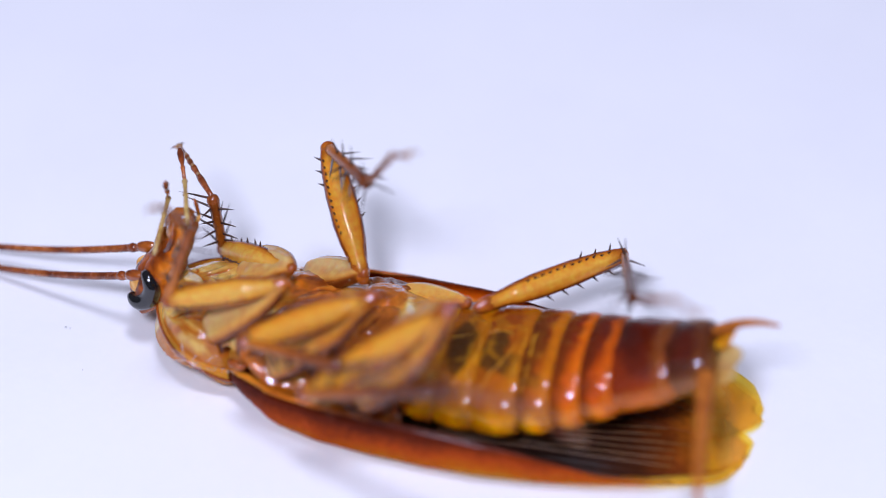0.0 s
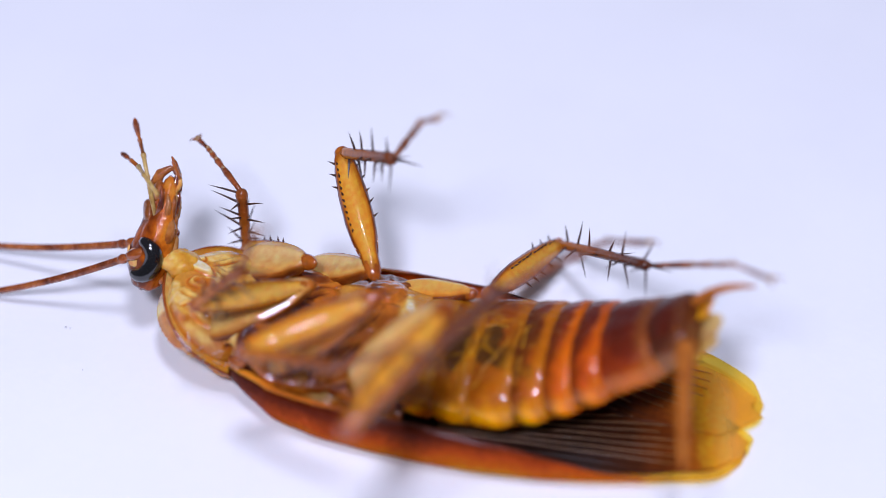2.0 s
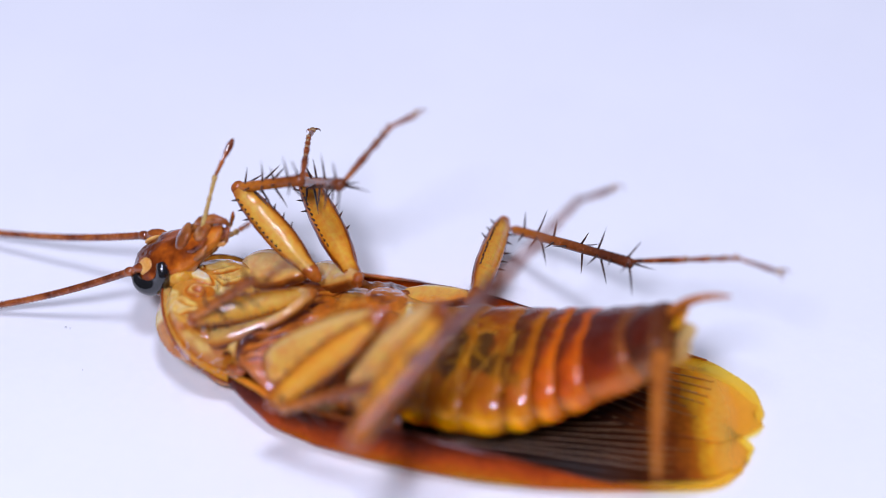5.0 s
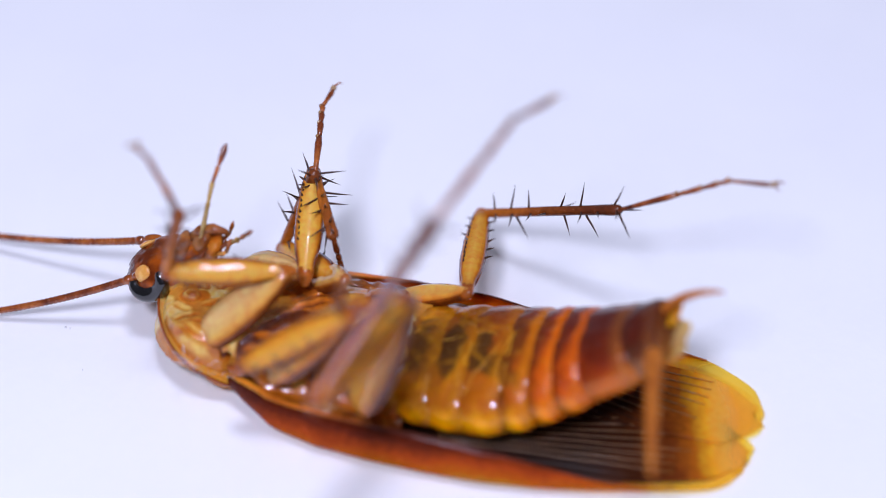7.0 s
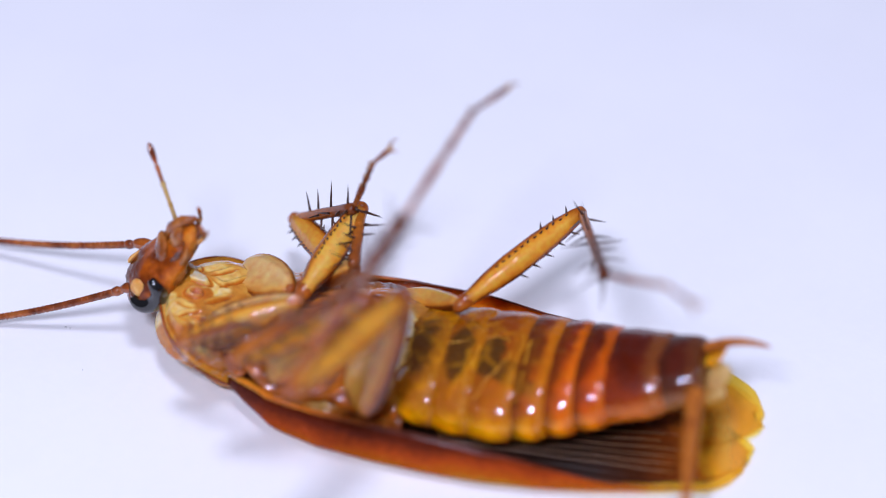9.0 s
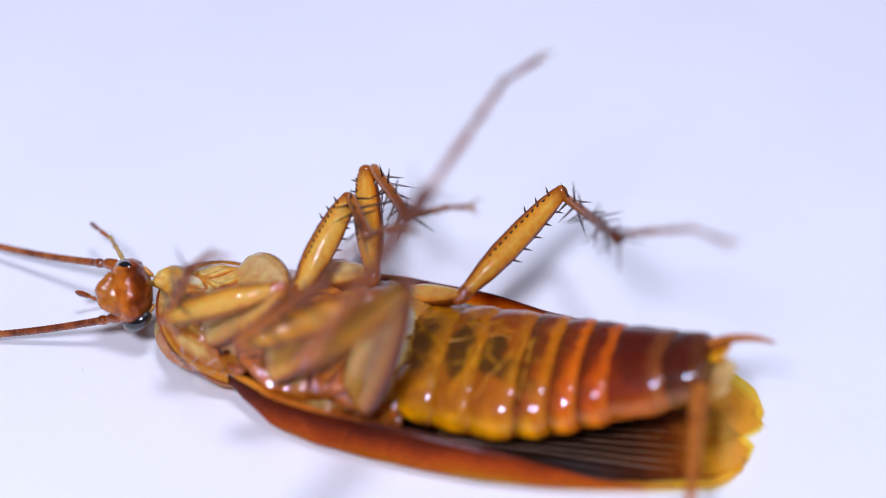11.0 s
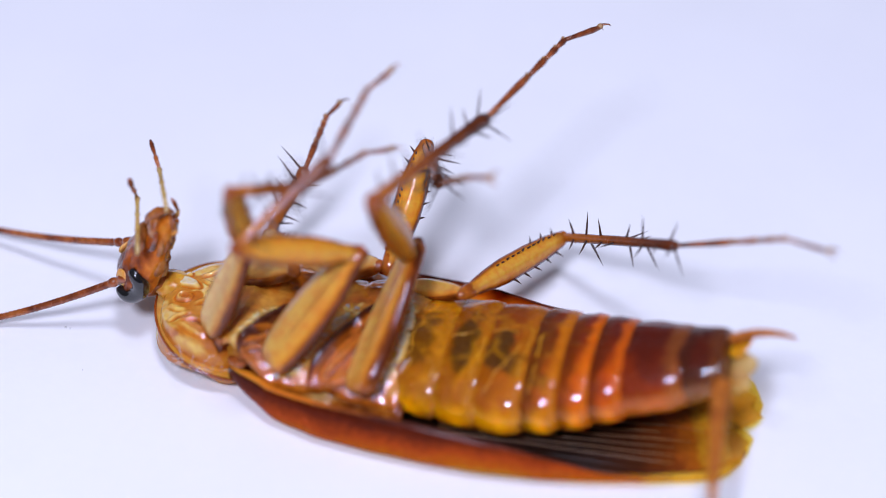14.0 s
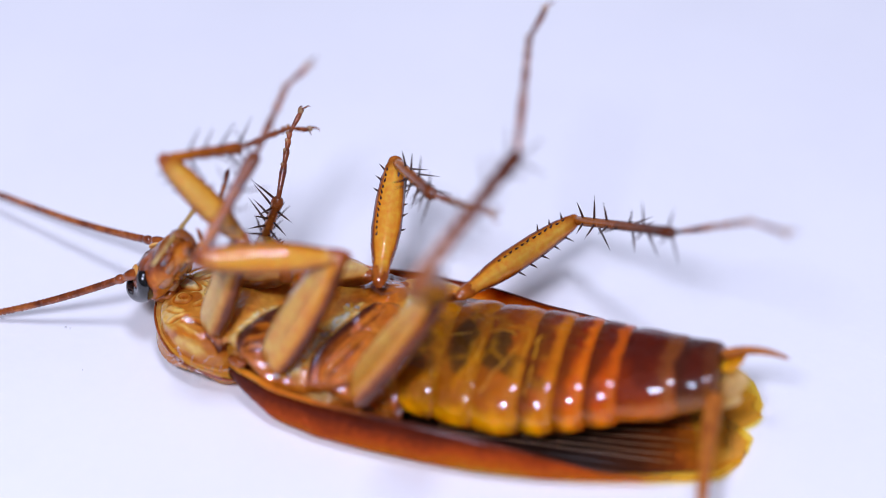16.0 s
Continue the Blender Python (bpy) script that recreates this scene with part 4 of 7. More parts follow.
def build_abdomen():
    rings_out = []
    for k in range(SEGMENTS):
        s0, s1 = CUTS[k], CUTS[k + 1]
        long = (s1 - s0) * SPAN
        prof, n = [], 48
        for q, grow in ((-0.35, 0.93), (-0.15, 0.955), (0.0, 0.97), (0.08, 0.985), (0.2, 0.996), (0.35, 1.004), (0.5, 1.01), (0.65, 1.012), (0.8, 1.01), (0.92, 1.004), (1.0, 0.994), (1.05, 0.98), (1.07, 0.955)):
            s = min(1.0, max(0, s0 + (s1 - s0) * q))
            w = sample([(a, b) for a, b, c in BELLY], s) * grow
            h = sample([(a, c) for a, b, c in BELLY], s) * grow
            tuck = sample(NEAR_TUCK, s)
            hump = 0.8 + 0.2 * math.sin(math.pi * min(1, max(0, q)))
            row = []
            for p in ring(0, 0, 0, w, h, n, 0.85):
                out = Vector((0, p.x, p.y))
                if p.x < 0:
                    out.y *= (w - tuck) / w
                # swollen lobe along the side of the ring, deeper below the middle
                a = math.degrees(math.atan2(p.y + 0.35, abs(p.x)))
                size = sample([(0, 0.35), (2, 0.55), (3.5, 0.38), (5, 0.20), (6, 0.08), (7, 0.0)], k) * (1 if p.x < 0 else 0.15) * math.exp(-(a / 30) ** 2) * hump
                out += size * Vector((0, math.copysign(0.95, p.x), -0.45))
                out.x = (q - 0.5) * long
                row.append(out)
            prof.append(row)
        near, mid, far, organ, organs, thread, edge = SKINS[k]
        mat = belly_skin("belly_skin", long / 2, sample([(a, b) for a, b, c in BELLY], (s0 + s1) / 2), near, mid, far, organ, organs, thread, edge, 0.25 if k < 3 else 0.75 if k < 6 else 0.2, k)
        bm = loft(bmesh.new(), prof)
        for v in bm.verts:
            v.co += Vector((0, 0.05, 0.09)) * noise.noise(v.co * 0.8 + Vector((k * 5.0, 0, 0))) + Vector((0.02, 0.03, 0.04)) * noise.noise(v.co * 2.2 + Vector((k * 5.0, 0, 0)))
        seg = part("abdomen_segment", bm, mat, roach, ("glossy yellow belly ring with olive patches", "glossy orange belly ring", "dark red-brown belly ring")[0 if k < 4 else 1 if k < 6 else 2])
        # thin pale edge along the upper side of the ring, its highlight put into the colour
        edge_line = [prof[9][i % n] * 1.002 for i in range(16, 29)]
        part("ring_edge", tube(edge_line, [0.012 + 0.03 * abs(math.sin(1.9 * i + k)) for i in range(len(edge_line))], 6), SEAM, seg, "thin pale edge of the ring, highlight in its colour")
        rings_out.append(seg)
    def on_ring(k, q, y):
        """A place on the outer face of ring k: q along it from -0.5 to 0.5, y across."""
        cut = CUTS[k] + (CUTS[k + 1] - CUTS[k]) * (q + 0.5)
        w, h = sample([(a, b) for a, b, c in BELLY], cut) * 1.008, sample([(a, c) for a, b, c in BELLY], cut) * 1.008
        return Vector((q * (CUTS[k + 1] - CUTS[k]) * SPAN, y, h * max(0.0, 1 - (abs(y) / w) ** (2 / 0.85)) ** 0.425))

    # yellow air tubes that show through the clear skin, and folds by the hip whose grey puts in the clear skin's glints
    for k, r, mat, name, label, path in (
            (0, 0.064, AIR, "air_tube", "yellow air tube under clear skin", ((-0.30, -4.0), (-0.1, -2.6), (0.12, -1.3), (0.5, -0.2))),
            (0, 0.060, AIR, "air_tube", "yellow air tube under clear skin", ((-0.35, -2.9), (-0.15, -1.6), (-0.25, -0.4), (-0.1, 0.8))),
            (1, 0.060, AIR, "air_tube", "yellow air tube under clear skin", ((-0.5, -0.2), (-0.1, 0.1), (0.5, 0.5))),
            (1, 0.064, AIR, "air_tube", "yellow air tube under clear skin", ((0.42, -4.0), (0.34, -2.7), (0.46, -1.0), (0.40, 1.5))),
            (2, 0.068, AIR, "air_tube", "yellow air tube under clear skin", ((-0.5, 0.5), (-0.2, 0.9), (0.1, 0.6), (0.25, -0.5), (0.05, -1.9), (-0.2, -3.0), (-0.3, -4.0))),
            (2, 0.060, AIR, "air_tube", "yellow air tube under clear skin", ((0.45, -4.0), (0.38, -2.2), (0.46, -0.2), (0.40, 1.5))),
            (3, 0.072, AIR, "air_tube", "yellow air tube under clear skin", ((-0.30, -3.8), (-0.22, -2.0), (-0.32, 0.0), (-0.2, 1.4))),
            (0, 0.10, MEMBRANE, "side_fold", "pale grey fold, a glint of clear skin put in", ((-0.44, -3.7), (-0.40, -3.0), (-0.33, -2.4))),
            (0, 0.08, MEMBRANE, "side_fold", "pale grey fold, a glint of clear skin put in", ((-0.22, -3.3), (-0.20, -2.7), (-0.12, -2.2))),
            (0, 0.09, MEMBRANE, "side_fold", "pale grey fold, a glint of clear skin put in", ((-0.42, -1.9), (-0.38, -1.3), (-0.30, -0.7)))):
        fine, rad = [], []
        for i in range(29):
            f = i / 28 * (len(path) - 1)
            c = min(int(f), len(path) - 2)
            u = (f - c) ** 2 * (3 - 2 * (f - c))
            q, y = path[c][0] + (path[c + 1][0] - path[c][0]) * u, path[c][1] + (path[c + 1][1] - path[c][1]) * (f - c)
            q += 0.05 * noise.noise(Vector((y * 1.1, k * 3.0, 2))) + 0.02 * noise.noise(Vector((y * 3.1, k * 3.0, 5)))
            p = on_ring(k, max(-0.5, min(0.5, q)), y)
            p.z -= 0.85 * r
            fine.append(p)
            rad.append(r * (0.4 + 0.6 * math.sin(math.pi * i / 28)) * (1 + 0.35 * noise.noise(Vector((y * 1.6, k, 9)))))
        part(name, tube(fine, rad, 8), mat, rings_out[k], label)
    # small clear folds between the side lobes
    for k in (0, 1, 2):
        half = (CUTS[k + 1] - CUTS[k]) * SPAN / 2 + 0.16
        pts = [(half, -4.55, 0.75), (half + 0.05, -4.9, 0.25), (half - 0.05, -5.0, -0.3), (half - 0.12, -4.85, -0.8)]
        part("side_fold", tube(pts, [0.04, 0.11, 0.12, 0.05], 8), SEAM, rings_out[k], "small clear skin fold")
    return rings_out


SEGS = build_abdomen()


def build_cerci():
    """A long one held out sideways and one curling up behind the tail."""
    out = []
    for length, curl in ((8.9, 0.24), (3.8, 1.9)):
        pts, rad = [], []
        n = 31
        for i in range(n):
            f = i / (n - 1)
            pts.append((curl * f ** 2.1, 0, length * (f - 0.10 * (curl > 1) * f ** 3)))
            rad.append(((0.60 if length > 5 else 0.33) * (1 - f) ** 0.5 + 0.035) * (1.0 if i % 2 else 0.88))
        out.append(part("cercus", tube(pts, rad, 10), CERCUS, roach, "curved ringed red-brown tail feeler"))
    return out


CERCI = build_cerci()


def build_tail():
    """Clear whitish flaps and a small yellow lobe at the end of the belly."""
    out = []
    for k, (long, wide, mat, label) in enumerate(((1.9, 1.2, FILM, "whitish clear flap at the tail end"), (1.6, 0.9, FILM, "whitish clear flap at the tail end"), (1.5, 0.8, LOBE, "small yellow lobe at the tail end"))):
        rows = []
        for i in range(15):
            f = i / 14
            half = wide * (0.55 + 0.45 * math.sin(math.pi * min(1, 0.15 + 0.75 * f))) * (1 - f ** 7) + 0.04
            top = []
            for j in range(11):
                y = half * (j / 5 - 1)
                x = long * (f - 0.22 * (y / wide) ** 2 * f) + 0.16 * f * f * noise.noise(Vector((y * 1.7, k * 4.0, 1)))
                z = 0.14 * math.sin(1.6 * y + k) * f + 0.25 * f * f + 0.06 * noise.noise(Vector((x * 2, y * 2, k)))
                top.append(Vector((x, y, z)))
            thick = 0.03 if mat is FILM else 0.28 * math.sin(math.pi * (0.1 + 0.85 * f)) + 0.03
            rows.append(top + [p - Vector((0, 0, thick)) for p in top[::-1]])
        out.append(part("tail_flap", loft(bmesh.new(), rows), mat, roach, label))
    return out


TAIL = build_tail()


# ---- head ----
def build_head():
    prof = [(-2.2, 0.5, 0.8, 0.0), (-1.9, 0.95, 1.4, 0.0), (-1.2, 1.3, 1.8, 0.0), (-0.4, 1.45, 1.98, 0.0), (0.6, 1.4, 1.95, 0.0), (1.5, 1.25, 1.7, 0.05),
            (2.4, 1.05, 1.4, 0.1), (3.2, 0.85, 1.15, 0.15), (4.0, 0.62, 0.95, 0.15), (4.6, 0.4, 0.7, 0.1), (4.9, 0.15, 0.4, 0.05)]
    bm = limb([(z * 1.05, a * 0.98, bb * 1.06, o + 0.1) for z, a, bb, o in prof], 32)
    bmesh.ops.subdivide_edges(bm, edges=bm.edges, cuts=1, use_grid_fill=True)
    for v in bm.verts:
        v.co += v.co.normalized() * (0.14 * noise.noise(v.co * 1.1) + 0.09 * noise.noise(v.co * 2.6) + 0.05 * noise.noise(v.co * 5.5))
    head = part("head", bm, HEADSKIN, roach, "mottled brown and amber head")
    for s in (-1, 1):
        # crescent eye bent round the pale socket of the antenna
        arc, rad = [], []
        for i in range(25):
            a = radians(-105 + 8.4 * i)
            f = radians(54 + 40 * math.cos(a)) if s < 0 else radians(88 + 16 * math.cos(a))
            arc.append((0.08 - 1.34 * math.cos(f), s * (1.90 if s < 0 else 1.50) * math.sin(f), -0.12 + 1.08 * math.sin(a)))
            rad.append(0.22 + 0.40 * math.sin(math.pi * (i + 1) / 26) ** 0.8)
        part("eye", tube(arc, rad, 16), EYE_BLACK, head, "glossy black crescent eye")
        o = part("antenna_socket", blob(0.58, 0.18, 0.60, 18, 12, 0.3, s), PALE, head, "pale cream skin round the antenna base")
        o.matrix_basis = at(-0.98, s * 1.30, -0.25, 0, 0, s * 46)
        c = part("cheek", blob(0.75, 0.35, 1.1, 26, 16, 0.25, 3 + s), MOUTH, head, "amber cheek plate")
        c.matrix_basis = at(0.35, s * 1.25, 2.0, s * 12, 0, 0)
        md = part("mandible", blob(0.45, 0.32, 0.75, 14, 10), BROWN, head)
        md.matrix_basis = at(0.1, s * 0.62, 3.9, s * 10, 8, 0)
        lp = part("lacinia", tube([(0.3, s * 0.35, 3.6), (0.5, s * 0.4, 4.5), (0.45, s * 0.3, 5.3), (0.1, s * 0.2, 5.6)], [0.22, 0.17, 0.11, 0.04], 8), BROWN, head, "thin brown mouth lobe")
    for s in (-1, 1):
        part("lip_feeler", tube([(0.5, s * 0.5, 4.0), (0.75, s * 0.7, 4.9), (0.65, s * 0.75, 5.3)], [0.16, 0.14, 0.12], 8), PALE, head, "short pale lip feeler")
        part("lip_feeler", tube([(0.65, s * 0.75, 5.25), (0.2, s * 0.75, 5.9), (-0.1, s * 0.7, 6.25)], [0.13, 0.15, 0.05], 8), BROWN, head, "dark lip feeler tip")
    for k, (x, y, z0, z1, r) in enumerate(((0.55, 0.9, 1.9, 4.4, 0.24), (0.75, 0.55, 2.2, 4.8, 0.2), (0.85, 0.2, 2.0, 4.3, 0.26), (0.2, 1.15, 2.4, 4.2, 0.22), (-0.3, 1.05, 2.6, 4.6, 0.2), (1.15, 0.75, 0.2, 1.9, 0.3))):
        for s in (-1, 1):
            pts = [(x, s * y, z0), (x + 0.15, s * (y + 0.06), z0 + 0.35 * (z1 - z0)), (x + 0.1, s * (y - 0.02), z0 + 0.7 * (z1 - z0)), (x - 0.1, s * (y - 0.15), z1)]
            part("mouth_lobe", tube(pts, [r * 0.6, r, r * 0.8, r * 0.3], 10), (MOUTH, BROWN, TAN_LOBE)[k % 3], head, ("amber mouth lobe", "brown mouth lobe", "pale mouth lobe")[k % 3])
    part("mandible", tube([(-0.5, 0.5, 3.2), (-0.75, 0.45, 4.2), (-0.55, 0.35, 5.1), (0.0, 0.25, 5.6), (0.35, 0.2, 5.65)], [0.36, 0.40, 0.33, 0.2, 0.07], 12), MOUTH, head, "thick amber curved jaw")
    rnd = random.Random(21)
    for k in range(30):
        z = rnd.uniform(1.2, 4.7)
        y = rnd.uniform(-1.0, 0.9) * (1.15 - 0.13 * z)
        x = 1.15 - 0.12 * z + rnd.uniform(-0.15, 0.25)
        o = part("mouth_lobe", blob(rnd.uniform(0.12, 0.26), rnd.uniform(0.12, 0.24), rnd.uniform(0.25, 0.65), 18, 14, 0.5, k), (MOUTH, TAN_LOBE, BROWN, MOUTH)[k % 4], head,
                 ("amber mouth lobe", "amber mouth lobe", "brown mouth lobe", "amber mouth lobe")[k % 4])
        o.matrix_basis = at(x, y, z, rnd.uniform(-30, 30), rnd.uniform(-25, 25), rnd.uniform(-40, 40))
    o = part("neck_collar", blob(1.0, 1.35, 1.0, 26, 16, 0.3, 6), THORAX, head, "soft amber collar of the neck")
    o.matrix_basis = at(1.25, 0, -0.9)
    part("labrum", blob(0.4, 0.75, 0.7, 24, 16, 0.25, 5), MOUTH, head, "amber upper lip").matrix_basis = at(-0.45, 0, 4.0, 0, -10, 0)
    part("clypeus", blob(0.42, 0.95, 0.8, 26, 16, 0.25, 2), MOUTH, head, "amber face plate").matrix_basis = at(-0.75, 0, 2.6, 0, -14, 0)
    return head


HEAD = build_head()


def build_antenna():
    """Thick jointed base and a long ringed whip along z."""
    bm = bmesh.new()
    pts, rad = [], []
    n = 240
    for i in range(n + 1):
        f = i / n
        z = 38 * f
        pts.append((-0.5 * math.sin(min(1, z / 14) * math.pi) * 0.8, 0, z))
        rad.append((0.28 - 0.16 * f) * (1.0 if i % 2 else 0.84))
    tube(pts, rad, 8, bm)
    ob = part("antenna", bm, TIBIA, roach, "long ringed red-brown antenna")
    sc = part("scape", blob(0.40, 0.40, 0.8, 14, 10), BROWN, ob, "thick shiny antenna base")
    sc.matrix_basis = at(0, 0, 0.1)
    part("pedicel", blob(0.33, 0.33, 0.4, 12, 8), BROWN, ob).matrix_basis = at(-0.1, 0, 1.15)
    return ob


ANTENNA_NEAR, ANTENNA_FAR = build_antenna(), build_antenna()


def build_palp():
    upper = part("palp_base", limb([(-1.9, 0.12, 0.12, 0), (-0.2, 0.14, 0.14, 0), (0, 0.17, 0.17, 0), (1.3, 0.13, 0.13, 0), (1.45, 0.19, 0.19, 0), (1.55, 0.12, 0.12, 0), (2.6, 0.15, 0.15, 0), (2.85, 0.2, 0.2, 0), (3.0, 0.1, 0.1, 0)], 10), PALP, roach, "thin olive-yellow mouth feeler")
    lower = part("palp_tip", limb([(0, 0.12, 0.12, 0), (0.9, 0.14, 0.14, 0), (1.05, 0.18, 0.18, 0), (1.15, 0.09, 0.09, 0), (1.6, 0.2, 0.15, 0), (2.15, 0.25, 0.17, 0), (2.5, 0.15, 0.11, 0), (2.65, 0.03, 0.03, 0)], 10), BROWN, roach, "dark club-shaped feeler tip")
    return upper, lower


PALP_NEAR, PALP_FAR = build_palp(), build_palp()

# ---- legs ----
# brown outline; the pale middle puts light shining through the limb into the colour
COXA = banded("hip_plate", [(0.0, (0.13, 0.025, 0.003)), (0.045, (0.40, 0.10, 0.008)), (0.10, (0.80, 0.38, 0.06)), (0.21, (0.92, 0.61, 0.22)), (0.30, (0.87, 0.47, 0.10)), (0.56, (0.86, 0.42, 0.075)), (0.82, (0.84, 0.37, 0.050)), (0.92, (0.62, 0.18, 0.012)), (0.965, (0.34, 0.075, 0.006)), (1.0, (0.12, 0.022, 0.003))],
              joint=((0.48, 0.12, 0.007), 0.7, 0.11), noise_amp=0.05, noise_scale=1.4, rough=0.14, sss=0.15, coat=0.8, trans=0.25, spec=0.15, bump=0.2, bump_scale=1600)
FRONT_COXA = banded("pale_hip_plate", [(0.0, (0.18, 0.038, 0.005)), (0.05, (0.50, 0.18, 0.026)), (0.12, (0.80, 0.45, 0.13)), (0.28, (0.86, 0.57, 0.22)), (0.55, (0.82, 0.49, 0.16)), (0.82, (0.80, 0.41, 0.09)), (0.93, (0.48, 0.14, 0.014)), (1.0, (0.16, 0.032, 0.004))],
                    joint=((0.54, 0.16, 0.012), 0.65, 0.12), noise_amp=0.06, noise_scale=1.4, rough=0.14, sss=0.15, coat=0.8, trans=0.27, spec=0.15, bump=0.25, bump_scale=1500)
THIGH = banded("amber_thigh", [(0.0, (0.12, 0.020, 0.002)), (0.05, (0.34, 0.070, 0.005)), (0.11, (0.72, 0.22, 0.012)), (0.22, (0.90, 0.38, 0.030)), (0.5, (0.94, 0.47, 0.065)), (0.78, (0.90, 0.38, 0.030)), (0.89, (0.70, 0.21, 0.012)), (0.95, (0.34, 0.070, 0.005)), (1.0, (0.12, 0.020, 0.002))],
               joint=((0.42, 0.080, 0.004), 0.9, 0.17), noise_amp=0.09, noise_scale=1.6, rough=0.14, sss=0.12, coat=0.9, trans=0.34, spec=0.15, bump=0.25)
FRONT_THIGH = banded("pale_amber_thigh", [(0.0, (0.14, 0.026, 0.003)), (0.05, (0.40, 0.095, 0.007)), (0.11, (0.76, 0.28, 0.020)), (0.22, (0.92, 0.46, 0.055)), (0.5, (0.95, 0.55, 0.11)), (0.78, (0.92, 0.46, 0.055)), (0.89, (0.74, 0.27, 0.020)), (0.95, (0.40, 0.095, 0.007)), (1.0, (0.14, 0.026, 0.003))],
                     joint=((0.50, 0.115, 0.006), 0.9, 0.16), noise_amp=0.09, noise_scale=1.6, rough=0.14, sss=0.12, coat=0.9, trans=0.34, spec=0.15, bump=0.25)
JOINT = shader("shiny_leg_joint", [(0.20, 0.034, 0.003), (0.38, 0.080, 0.006), (0.52, 0.15, 0.012)], rough=0.12, scale=600, coat=0.8, trans=0.15, spec=0.4, bump=0.2)
SHIN = graded("amber_to_brown_shin", [(0.0, (0.56, 0.17, 0.014)), (0.45, (0.32, 0.08, 0.012)), (1.0, (0.12, 0.027, 0.008))], along=(0, 0, 0.10), bias=0.08, noise_amp=0.25, noise_scale=700,
              rough=0.22, coat=0.3, trans=0.12, spec=0.4, bump=0.3)
PAD = shader("pale_foot_pad", [(0.36, 0.17, 0.06), (0.54, 0.34, 0.16)], rough=0.3, scale=900, coat=0.4, trans=0.3)
STRIPE = shader("brown_thigh_stripe", [(0.24, 0.05, 0.006), (0.40, 0.10, 0.010), (0.52, 0.16, 0.016)], rough=0.3, scale=900, spec=0.3)
SPINES = [spine_mesh(l) for l in (0.95, 1.5, 2.0)]


def add_spine(size, parent, x, y, z, tilt, turn, share=0.85):
    o = new("spine", SPINES[size])
    o.parent = parent
    grow = share * (0.82 + 0.3 * abs(math.sin(7.1 * z + 3.3 * turn)))
    o.matrix_basis = at(x, y, z, 0, 0, turn) @ pose(0, 0, 0, 0, tilt, 0) @ Matrix.Diagonal((1, 1, grow, 1))
    return o


